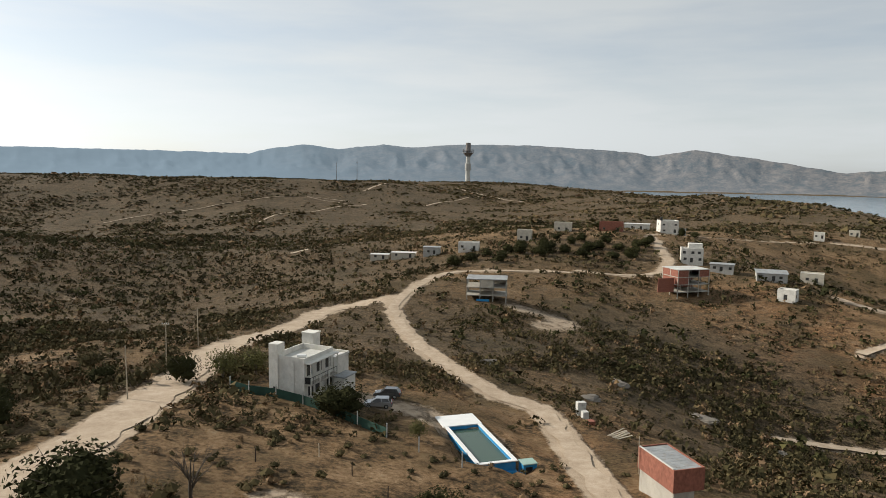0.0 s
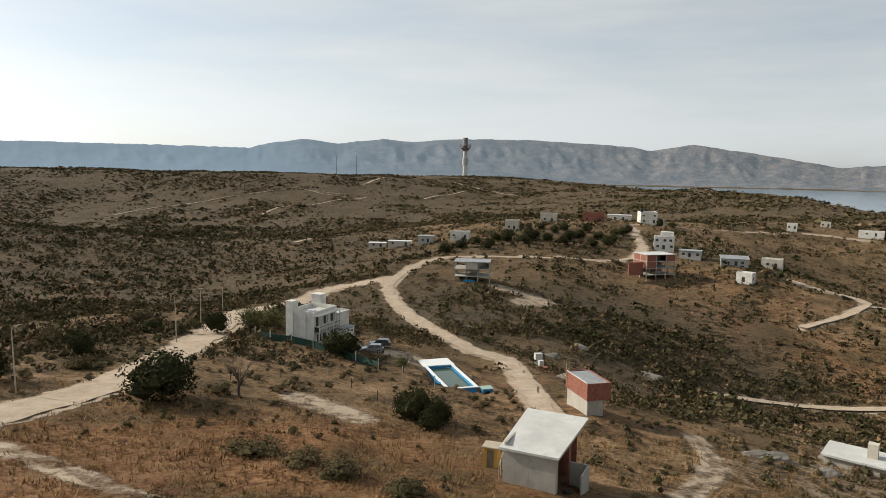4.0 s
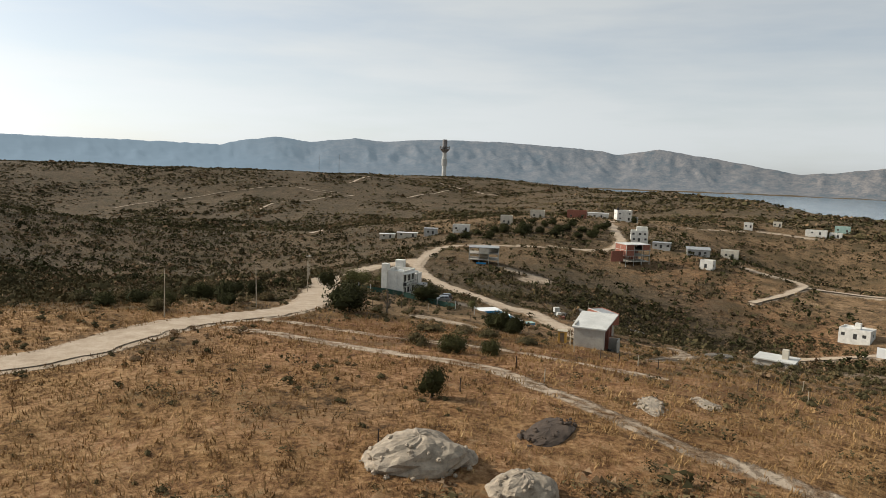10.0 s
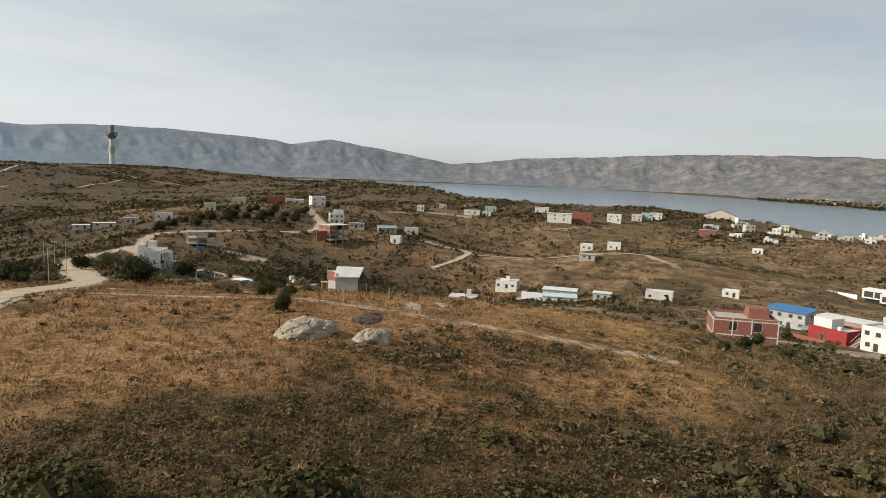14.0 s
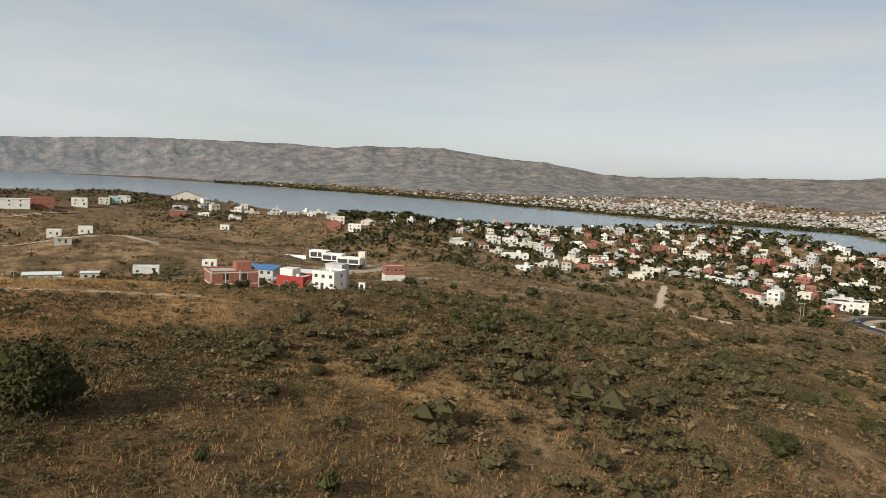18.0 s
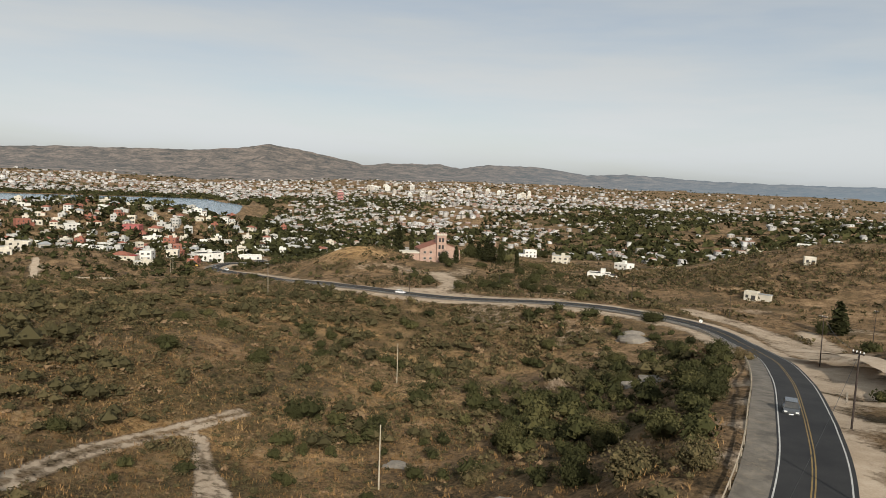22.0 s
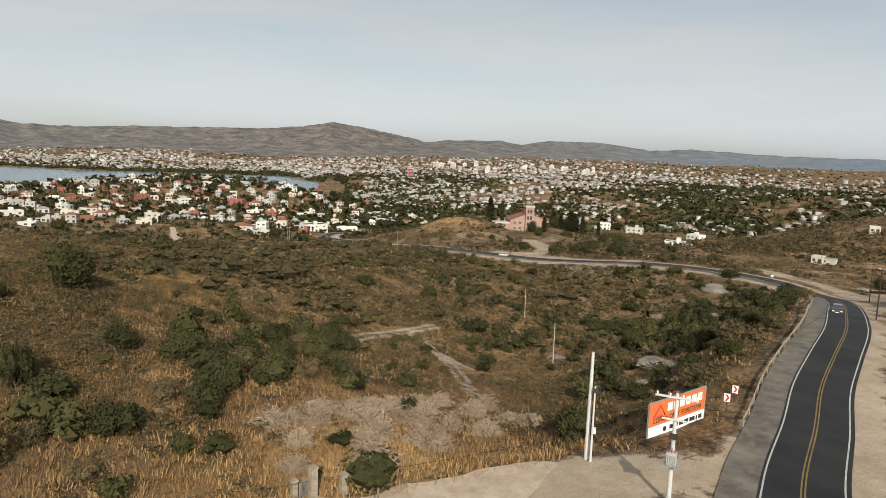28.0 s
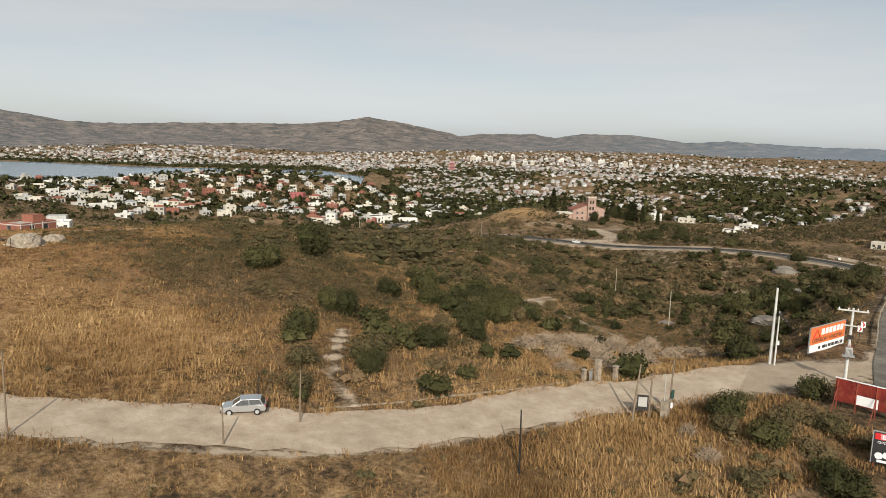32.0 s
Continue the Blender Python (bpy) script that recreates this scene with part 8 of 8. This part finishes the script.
thin = utility_pole(-106.0, -75.4, 6.8, CONCRETE_PALE, "thin grey pole with a meter box beside the white pole", 0, -40, radius=0.09)
part("meter_box", boxes((-0.2, 0.2, -0.28, -0.08, 2.6, 3.05)), PRINT_WHITE, thin)
part("streetlight_head", bevelled(boxes((-0.12, 0.12, -0.3, 0.1, 6.2, 6.6)), 0.03, 1), DARK, thin)
for px_, py_, ph, arm, mat, lab in [(-40.6, -121, 9.0, 0, WOOD_PALE, "thin pale pole in the scrub"), (28.7, -162, 10.5, 0, WOOD_PALE, "thin pale pole in the scrub below the knoll"), (135, -226, 9, 2.4, WOOD_DARK, "wooden pole with crossarm beside the highway"), (138, -224, 9, 0, WOOD_DARK, "wooden pole paired beside the highway"), (121, -263, 8.5, 0, WOOD_DARK, "dark wooden pole at the villa slope"), (131, -163, 10, 0, WOOD_PALE, "pale wooden pole in the scrub"), (326, -167, 9, 1.8, WOOD_PALE, "pole pair with crossarms near the houses"), (329, -169, 9, 1.8, WOOD_PALE, "pole of a pair with crossarms near the houses"), (225, -194, 8.5, 1.6, WOOD_DARK, "wooden pole by the far highway bend"), (-82, -157.3, 9, 1.4, WOOD_DARK, "dark wooden pole on the dirt beside the highway"), (-96.5, -135.1, 9, 0, WOOD_DARK, "dark leaning wooden pole beside the highway"), (-45, -218.6, 10.5, 1.6, WOOD_DARK, "tall wooden pole at the side street"), (29.7, -295.9, 10, 0, WOOD_DARK, "wooden pole beyond the highway"), (58.7, -277.7, 10, 0, WOOD_DARK, "wooden pole with a small white plate"), (-16, -301, 10, 1.4, WOOD_DARK, "wooden pole at the end of the side street"), (-40, 130, 7.5, 0, WOOD_PALE, "pale pole at the gravel road"), (-42, 150, 7.5, 1.2, WOOD_PALE, "pale pole with crossarm at the gravel road"), (-55, 70, 7.5, 0, WOOD_PALE, "thin pole beside the gravel road"), (-44, 173, 7.5, 0, WOOD_PALE, "pale pole at the gravel road"), (-45, 91, 7.5, 0, WOOD_PALE, "thin pole beside the gravel road bend"), (-117, -32, 5.6, 0, BLACK, "black metal pole at the roadside"), (-105.2, -10, 3.4, 0, WOOD, "short wooden post at the roadside"), (-101.9, -17.3, 5.2, 0, WOOD, "weathered wooden pole beside the dirt road"), (-101, 6, 7, 0, WOOD, "thin wooden pole beside the dirt road"), (-96.5, -14.5, 3.2, 0, WOOD_DARK, "short dark fence pole behind the parked car"), (330, -120, 9, 0, WOOD_DARK, "dark pole among the houses"), (366, -62, 9, 0, WOOD_DARK, "dark pole beside the clearing"), (388, -25, 9, 0, WOOD_DARK, "dark pole among the houses"), (480, -100, 10, 0, WOOD_DARK, "dark pole among the houses")]:
    utility_pole(px_, py_, ph, mat, lab, arm, facing(px_, py_), radius=0.075 if ph < 8 else 0.1, lean=0.02 * math.sin(px_))


def wire(points, sag, name="overhead_wire", label="thin dark overhead wire between poles", r=0.018):
    pts = []
    for (x0, y0, z0), (x1, y1, z1) in zip(points, points[1:]):
        for k in range(12):
            t = k / 12
            pts.append((x0 + (x1 - x0) * t, y0 + (y1 - y0) * t, z0 + (z1 - z0) * t - sag * 4 * t * (1 - t)))
    pts.append(points[-1])
    ob = part(name, tube(pts, r, 5), BLACK)
    return tagged(ob, label, "wire")


wire([(-101.9, -17.3, Z(-101.9, -17.3) + 2.0), (-99.5, -30, Z(-99.5, -30) + 1.4), (-99.6, -45, Z(-99.6, -45) + 1.5), (-101.2, -52.2, Z(-101.2, -52.2) + 1.6), (-105.2, -75.6, Z(-105.2, -75.6) + 2.4)], 0.25, "fence_wire", "slack wire strung along the edge of the dirt road")
wire([(-115.6, -74.7, Z(-115.6, -74.7) + 8.2), (-82, -157.3, Z(-82, -157.3) + 8.9), (-45, -218.6, Z(-45, -218.6) + 10.3)], 1.2)

# orange and white billboard
bb = thing("billboard", -104.0, -87.6, -80, "orange and white hardware-shop billboard on steel posts", "billboard", z=Z(-104, -87.6))
b0 = 31.9 - Z(-104, -87.6)
for k in (-3.9, -1.3, 1.3, 3.9):
    part("post", boxes((k - 0.06, k + 0.06, 0.06, 0.18, -0.6, b0 + 4.3)), RUST, bb)
    part("brace", tube([(k, 0.15, b0 + 2.6), (k, 2.0, -0.3)], 0.04, 6), RUST, bb)
part("upper_panel", boxes((-4.6, 4.6, -0.05, 0.05, b0 + 2.1, b0 + 4.4)), ORANGE, bb, "orange printed panel")
part("lower_panel", boxes((-4.6, 4.6, -0.05, 0.05, b0, b0 + 2.1)), PRINT_WHITE, bb, "white printed panel")
part("frame", boxes((-4.68, -4.6, -0.08, 0.08, b0, b0 + 4.4), (4.6, 4.68, -0.08, 0.08, b0, b0 + 4.4), (-4.68, 4.68, -0.08, 0.08, b0 + 4.4, b0 + 4.48)), GALV, bb)
part("logo", joined(tube([(-3.9, -0.08, b0 + 2.95), (-3.0, -0.08, b0 + 4.05), (-2.1, -0.08, b0 + 2.95)], 0.09, 6), boxes((-3.35, -2.65, -0.08, -0.05, b0 + 2.85, b0 + 3.0))), PRINT_RED, bb, "dark red roof-shaped logo")
part("brand_bar", boxes(*[(-1.75 + 1.0 * i, -1.0 + 1.0 * i, -0.075, -0.05, b0 + 3.2, b0 + 4.0) for i in range(6)]), PRINT_WHITE, bb, "white brand shapes")
lettering("CORRALON Y FERRETERIA", 0.72, PRINT_BLACK, bb, -4.0, -0.06, b0 + 2.35, "dark lettering", 8.0)
part("number_bar", strip_boxes(-1.2, 4.2, -0.052, b0 + 1.3, 0.42, (0.9, 0.25, 0.7, 0.7)), PRINT_BLACK, bb)
part("address_bar", strip_boxes(-4.2, 4.2, -0.052, b0 + 0.7, 0.26, (0.5, 1.2, 0.7, 0.4)), PRINT_BLACK, bb)
part("round_mark", tube([(-2.0, -0.05, b0 + 1.5), (-2.0, -0.075, b0 + 1.5)], 0.26, 14), PRINT_BLACK, bb)
part("dark_picture", boxes((-2.4, -1.4, -0.075, -0.05, b0 + 0.05, b0 + 0.5), (0.6, 1.8, -0.07, -0.05, b0 + 0.05, b0 + 0.45)), PRINT_BLACK, bb)

# red rusty billboard, seen from its back
rb = thing("billboard", -123.1, -67.1, -161.5, "rusty red sheet-metal billboard with a pale patch", "billboard", z=Z(-123.1, -67.1))
r0 = 34.7 - Z(-123.1, -67.1)
for i in range(6):
    x0 = -2.9 + i * 0.967
    part("sheet", boxes((x0, x0 + 0.955, -0.02, 0.02, r0, r0 + 1.15)), RUST_RED, rb)
    if i not in (2, 3):
        part("sheet", boxes((x0, x0 + 0.955, -0.02, 0.02, r0 + 1.16, r0 + 2.3)), RUST_RED, rb)
    else:
        part("sheet", boxes((x0, x0 + 0.955, -0.02, 0.02, r0 + 1.16, r0 + 2.3)), RUST_RED, rb)
for sd in (-1, 1):
    part("patch", boxes((-0.95, 0.9, sd * 0.03 - 0.008, sd * 0.03 + 0.008, r0 + 0.1, r0 + 1.05)), PRINT_WHITE, rb, "pale bare patch")
    for k in (-2.7, -1.0, 0.7, 2.5):
        part("rail" if sd < 0 else "post", boxes((k - 0.05, k + 0.05, sd * 0.05 - 0.03, sd * 0.05 + 0.03, -0.6 if sd > 0 else r0, r0 + 2.3)), RUST, rb)
for k in (-2.7, 0.7, 2.5):
    part("brace", tube([(k, 0.05, r0 + 1.6), (k, 1.9, -0.4)], 0.04, 6), RUST, rb)
    part("brace", tube([(k, -0.05, r0 + 1.4), (k, -1.6, -0.4)], 0.035, 6), RUST, rb)
part("cap", boxes((-2.95, 2.95, -0.06, 0.06, r0 + 2.3, r0 + 2.38)), PRINT_WHITE, rb)

# poster board
pyaw = facing(-129, -59, -160, -10)
pcx, pcy = -129 + 2.2 * math.cos(radians(pyaw)), -59 + 2.2 * math.sin(radians(pyaw))
pb = thing("poster_board", pcx, pcy, pyaw, "rose, black and white sales poster board on steel posts", "sign", z=33.0)
part("panel", boxes((-2.2, 2.2, -0.03, 0.03, 0.4, 3.1)), PRINT_BLACK, pb)
part("top_band", boxes((-2.1, 2.1, -0.045, -0.03, 2.45, 3.0)), PRINT_RED, pb, "red band")
part("title_plate", boxes((-1.7, 1.9, -0.055, -0.045, 2.5, 2.95)), PRINT_ROSE, pb)
lettering("EXCEL", 0.5, PRINT_WHITE, pb, -1.6, -0.06, 2.55, "white lettering", 1.9)
lettering("OPORTUNIDAD", 0.3, PRINT_WHITE, pb, -1.9, -0.045, 2.12, "white lettering", 2.4)
lettering("UNICA", 0.36, PRINT_WHITE, pb, -0.9, -0.045, 1.72, "white lettering", 1.4)
for k in range(6):
    part("pale_shape", tube([(-1.7 + 0.55 * k, -0.03, 1.05 + 0.16 * math.sin(2.3 * k)), (-1.7 + 0.55 * k, -0.05, 1.05 + 0.16 * math.sin(2.3 * k))], 0.3, 14), PRINT_WHITE, pb)
part("contact_bar", strip_boxes(-1.8, 1.8, -0.033, 0.5, 0.2, (0.8, 0.5, 0.6)), PRINT_WHITE, pb)
part("frame", boxes((-2.28, -2.2, -0.06, 0.06, 0.35, 3.15), (2.2, 2.28, -0.06, 0.06, 0.35, 3.15), (-2.28, 2.28, -0.06, 0.06, 3.1, 3.18)), GALV, pb)
for k in (-2.0, 2.0):
    part("post", boxes((k - 0.05, k + 0.05, 0.05, 0.15, -1.2, 3.1)), RUST, pb)

# gate posts and the broken wall at the track's mouth
for gx_, gy_, gh, gw in [(-101.2, -52.2, 2.7, 0.55), (-101.4, -54.6, 1.7, 0.5), (-100.2, -51.0, 1.5, 0.45)]:
    gp = thing("gate_post", gx_, gy_, 12, "weathered whitewashed masonry gate post", "gate post", "gate posts")
    part("shaft", bevelled(boxes((-gw / 2, gw / 2, -gw / 2, gw / 2, -0.5, gh - 0.15)), 0.03, 1), RUBBLE, gp)
    part("cap", bevelled(boxes((-gw / 2 - 0.06, gw / 2 + 0.06, -gw / 2 - 0.06, gw / 2 + 0.06, gh - 0.15, gh)), 0.03, 1), RUBBLE, gp)
gate = thing("metal_gate", -100.7, -51.6, 122, "narrow rusty barred gate between masonry posts", "gate")
part("gate_frame", boxes((-0.5, 0.5, -0.03, 0.03, 0.1, 0.18), (-0.5, 0.5, -0.03, 0.03, 1.4, 1.48), (-0.5, -0.44, -0.03, 0.03, 0.18, 1.4), (0.44, 0.5, -0.03, 0.03, 0.18, 1.4)), GALV, gate)
for i in range(6):
    part("bar", boxes((-0.36 + i * 0.14, -0.33 + i * 0.14, -0.02, 0.02, 0.18, 1.4)), GALV, gate)

# leaning poles, sign and meter boxes on the grassy island
lp = utility_pole(-112.4, -47.7, 5.4, WOOD, "grey wooden pole leaning steeply on the verge", 0, -55, radius=0.1, lean=0.42, group="leaning poles")
utility_pole(-112.4, -49.8, 4.6, WOOD, "grey wooden prop pole leaning on the verge", 0, -55, radius=0.09, lean=0.14, group="leaning poles")
mp = utility_pole(-112.3, -52.6, 5.6, WOOD, "wooden meter pole with green and white boxes", 0, -55, radius=0.09, lean=0.1, group="leaning poles")
part("green_box", bevelled(boxes((-0.05, 0.45, -0.3, -0.08, 1.7, 2.5)), 0.03, 1), GREEN_NET, mp, "dark green meter box")
part("white_box", bevelled(boxes((-0.1, 0.3, -0.28, -0.08, 0.7, 1.2)), 0.03, 1), PRINT_WHITE, mp)
pil = thing("meter_pillar", -113.2, -51.1, 30, "whitewashed masonry meter pillar with a conduit", "pillar")
part("body", bevelled(boxes((-0.35, 0.35, -0.3, 0.3, -0.4, 1.7)), 0.03, 1), RUBBLE, pil)
part("cap", boxes((-0.4, 0.4, -0.35, 0.35, 1.7, 1.8)), RUBBLE, pil)
part("conduit", tube([(0.1, 0, 1.8), (0.1, 0, 4.3), (0.25, 0, 4.5), (0.4, 0, 4.3)], 0.04, 8), GREY, pil)
ss = thing("small_sign", -111.9, -49.4, facing(-111.9, -49.4, -160, -15), "small dark framed notice board on a post", "sign")
part("panel", boxes((-0.55, 0.55, -0.03, 0.03, 0.9, 2.5)), DARK, ss)
part("notice", boxes((-0.42, 0.42, -0.045, -0.03, 1.3, 2.3)), GREY, ss)
part("post", boxes((-0.05, 0.05, 0.03, 0.1, -0.4, 2.5)), WOOD_DARK, ss)
# parked car, traffic at rest in its lanes
car("silver-grey hatchback parked at the edge of the dirt road", -98.6, -12.8, 76, CAR_SILVER)
car("dark grey hatchback on the highway", -74.6, -158.0, 122.5, CAR_DARK)
car("white pickup-like car on the far stretch of the highway", 132, -220, 212, CAR_WHITE)
car("white car near the far bend of the highway", 300, -194, 180, CAR_WHITE)
car("dark car near the far bend of the highway", 322, -193, 180, CAR_DARK)


# guard rail on the outer edge of the bend
def highway_point(i, off):
    ln = road_lines["highway"][1]
    a, b = ln[max(0, i - 1)], ln[min(len(ln) - 1, i + 1)]
    t = (b - a) / np.hypot(*(b - a))
    return float(ln[i][0] + t[1] * off), float(ln[i][1] - t[0] * off), float(road_lines["highway"][2][i]), math.degrees(math.atan2(t[1], t[0]))


hw_line = road_lines["highway"][1]
start = int(np.argmin(np.hypot(hw_line[:, 0] + 112, hw_line[:, 1] + 97)))
stop = int(np.argmin(np.hypot(hw_line[:, 0] - 10, hw_line[:, 1] + 261)))
rail = thing("guard_rail", *highway_point(start, -6.5)[:2], 0, "long low galvanised guard rail along the outside of the bend", "guard rail", z=0)
ox, oy = highway_point(start, -6.5)[:2]
band = []
for i in range(start, stop):
    x_, y_, z_, _ = highway_point(i, -6.5)
    band.append((x_ - ox, y_ - oy, z_ + 0.62))
prof = [(0.0, -0.16), (0.05, -0.08), (0.0, 0.0), (0.05, 0.08), (0.0, 0.16)]
rv, rf = [], []
for i, q in enumerate(band):
    a = math.radians(highway_point(start + i, 0)[3])
    rv += [(q[0] + math.sin(a) * u, q[1] - math.cos(a) * u, q[2] + w_) for u, w_ in prof] + [(q[0] + math.sin(a) * (u - 0.02), q[1] - math.cos(a) * (u - 0.02), q[2] + w_) for u, w_ in prof]
for i in range(len(band) - 1):
    for k in range(4):
        rf += [(i * 10 + k, i * 10 + k + 1, i * 10 + 11 + k, i * 10 + 10 + k), (i * 10 + 5 + k, i * 10 + 15 + k, i * 10 + 16 + k, i * 10 + 6 + k)]
part("beam", (rv, rf), RAIL, rail)
for i in range(0, len(band), 2):
    q = band[i]
    part("post", boxes((q[0] - 0.14, q[0] - 0.02, q[1] - 0.06, q[1] + 0.06, q[2] - 1.5, q[2] + 0.2)), RAIL, rail)


def road_sign(x, y, yaw, shape, label, h=2.0, group="road signs"):
    ob = thing("road_sign", x, y, yaw, label, "sign", group)
    part("post", boxes((-0.04, 0.04, 0.02, 0.1, -0.4, h + 0.6)), WOOD_DARK, ob)
    if shape == "chevron":
        part("plate", boxes((-0.3, 0.3, -0.02, 0.02, h - 0.2, h + 0.65)), PRINT_WHITE, ob)
        part("chevron", ([(-0.22, -0.03, h - 0.12), (0.0, -0.03, h - 0.12), (0.24, -0.03, h + 0.22), (0.0, -0.03, h + 0.57), (-0.22, -0.03, h + 0.57), (0.02, -0.03, h + 0.22)], [(0, 1, 2, 5), (5, 2, 3, 4)]), PRINT_RED, ob)
    elif shape == "round":
        part("plate", tube([(0, 0.02, h + 0.4), (0, -0.03, h + 0.4)], 0.5, 20), PRINT_WHITE, ob)
        part("symbol", tube([(-0.1, -0.05, h + 0.1), (-0.05, -0.05, h + 0.4), (0.12, -0.05, h + 0.65)], 0.06, 6), PRINT_BLACK, ob)
    else:
        part("plate", boxes((-0.7, 0.7, -0.02, 0.02, h - 0.1, h + 0.8)), YELLOW, ob)
    return ob


for x_, y_ in ((-103.4, -95.2), (-101.6, -98.6)):
    road_sign(x_, y_, facing(x_, y_, -150, -40), "chevron", "small white and red chevron sign beside the guard rail", 1.3)
road_sign(12, -256.5, facing(12, -256.5, -120, -80), "round", "round white bend sign at the edge of the highway", 2.6)
road_sign(319, -181, facing(319, -181), "box", "yellow roadside sign near the far bend", 2.4)

# low kerb wall along the dirt road's far edge
for (ax_, ay_), (bx_, by_) in [((-98.9, -20), (-99.2, -29)), ((-99.2, -29.6), (-99.6, -39)), ((-99.6, -39.4), (-99.8, -49.5)), ((-72, -176), (-60, -200)), ((-76.5, -177), (-90, -150))]:
    ln = math.hypot(bx_ - ax_, by_ - ay_)
    n_ = int(ln // 1.0)
    kb = thing("kerb_wall", ax_, ay_, math.degrees(math.atan2(by_ - ay_, bx_ - ax_)), "low broken concrete kerb wall at the road edge", "kerb", "kerb walls")
    for i in range(n_):
        dz = Z(ax_ + (bx_ - ax_) * (i + 0.5) / n_, ay_ + (by_ - ay_) * (i + 0.5) / n_) - Z(ax_, ay_)
        part("kerb_stone", boxes((i * ln / n_ + 0.02, (i + 1) * ln / n_ - 0.02, -0.12, 0.12, dz - 0.4, dz + 0.1 + 0.05 * math.sin(i * 5.1))), RUBBLE, kb)


# ---- rocks and spoil heaps ----
def lump(seed, rx, ry, rz, rough=0.25, steps=(18, 9)):
    g = np.random.default_rng(seed)
    na, ne = steps
    ph = g.uniform(0, 6.28, (6, 2))
    v, f = [], []
    for j in range(ne + 1):
        el = -0.5 + (math.pi / 2 + 0.5) * j / ne
        for i in range(na):
            a = 2 * math.pi * i / na
            d = 1 + rough * sum(math.sin((k + 2) * a + ph[k, 0]) * math.cos((k + 1) * 1.4 * el + ph[k, 1]) / (1 + 0.6 * k) for k in range(6)) * math.cos(el) + rough * 0.25 * g.uniform(-1, 1)
            v.append((rx * d * math.cos(el) * math.cos(a), ry * d * math.cos(el) * math.sin(a), rz * d * math.sin(el)))
    for j in range(ne):
        for i in range(na):
            f.append((j * na + i, j * na + (i + 1) % na, (j + 1) * na + (i + 1) % na, (j + 1) * na + i))
    f.append(tuple(range(ne * na, (ne + 1) * na)))
    return v, f


for i, (rx_, ry_, ra, rb_, rc) in enumerate([(-68, -123, 4.2, 2.6, 1.4), (-32, -129, 2.2, 1.5, 0.8), (-26.6, -190.6, 3.4, 2.0, 1.5), (-24, -187, 2.6, 1.8, 1.2), (-21, -195, 2.4, 1.6, 1.1), (17.4, -233.9, 5.5, 2.8, 2.2), (22, -238, 4.0, 2.4, 1.8), (-75, -112, 1.8, 1.2, 0.7), (60, 182, 3.2, 2.0, 1.0), (46, 96, 3.0, 1.8, 0.9), (52, 92, 2.6, 1.6, 0.8), (58, 100, 2.2, 1.5, 0.8), (44, 190, 3.0, 1.8, 0.9), (33, 172, 2.4, 1.8, 0.8), (14, 186, 3.0, 1.8, 1.0), (72, 170, 2.6, 1.6, 0.9), (66, 110, 2.4, 1.5, 0.7)]):
    rk = thing("boulder", rx_, ry_, i * 40, "weathered grey-brown granite outcrop in the scrub", "rock", "granite outcrops")
    rk.matrix_world = pose(rx_, ry_, Z(rx_, ry_) - 0.2, 0, 0, i * 40)
    part("rock_face", lump(i, ra, rb_, rc, 0.2), ROCK, rk)
    part("ledge", turned(lump(i + 50, ra * 0.5, rb_ * 0.55, rc * 0.7, 0.22, (12, 6)), 30, ra * 0.7, rb_ * 0.4, -0.1), ROCK, rk)
for i, (rx_, ry_, ra, rb_, rc, mt, lab) in enumerate([(-19, 12, 3.9, 3.0, 2.0, RUBBLE, "pale heap of stony spoil on the grass"), (-12, 8, 2.5, 2.1, 1.6, RUBBLE, "smaller pale heap of stony spoil on the grass"), (-7.5, 19, 3.6, 1.7, 0.45, ROCK_DARK, "dark dug-up bank of earth on the knoll"), (5, 28, 2.8, 1.4, 0.35, RUBBLE, "low bank of broken stone beside the track"), (12, 31, 2.2, 1.1, 0.3, RUBBLE, "low bank of broken stone beside the track")]):
    rk = thing("spoil_heap", rx_, ry_, i * 25, lab, "mound", "spoil heaps")
    part("mound_body", lump(200 + i, ra, rb_, rc, 0.14, (40, 16)), mt, rk)
    g = random.Random(i)
    for k in range(40):
        a, q = g.uniform(0, 6.28), g.uniform(0.5, 1.15)
        s = g.uniform(0.08, 0.3)
        zz = rc * math.sqrt(max(0.02, 1 - min(q, 0.99) ** 2)) if q < 1 else 0.05
        part("stone", turned(lump(k, s, s * 0.8, s * 0.7, 0.2, (6, 3)), k * 30, ra * q * math.cos(a), rb_ * q * math.sin(a), zz), mt, rk)

# fence posts along the tracks
for k, (fx, fy) in enumerate([(-30, 98), (-24, 104), (-18, 108), (-12, 112), (-8, 108), (-4, 102), (0, 97), (6, 92), (12, 88), (6, 60), (9, 57), (11, 55), (13, 53), (15, 51), (24, 42), (28, 38), (-6, 42), (-14, 30), (-4, 36), (-22, 14), (30, 45), (35, 50)]):
    fp = thing("fence_post", fx, fy, k * 30, "thin weathered wooden fence post in dry grass", "fence post", "fence posts")
    part("shaft", tube([(0, 0, -0.4), (0.03, 0, 0.7), (0.02 + 0.05 * math.sin(k), 0.03, 1.5)], [0.07, 0.06, 0.05], 7), WOOD_DARK if k % 3 else WOOD_PALE, fp)
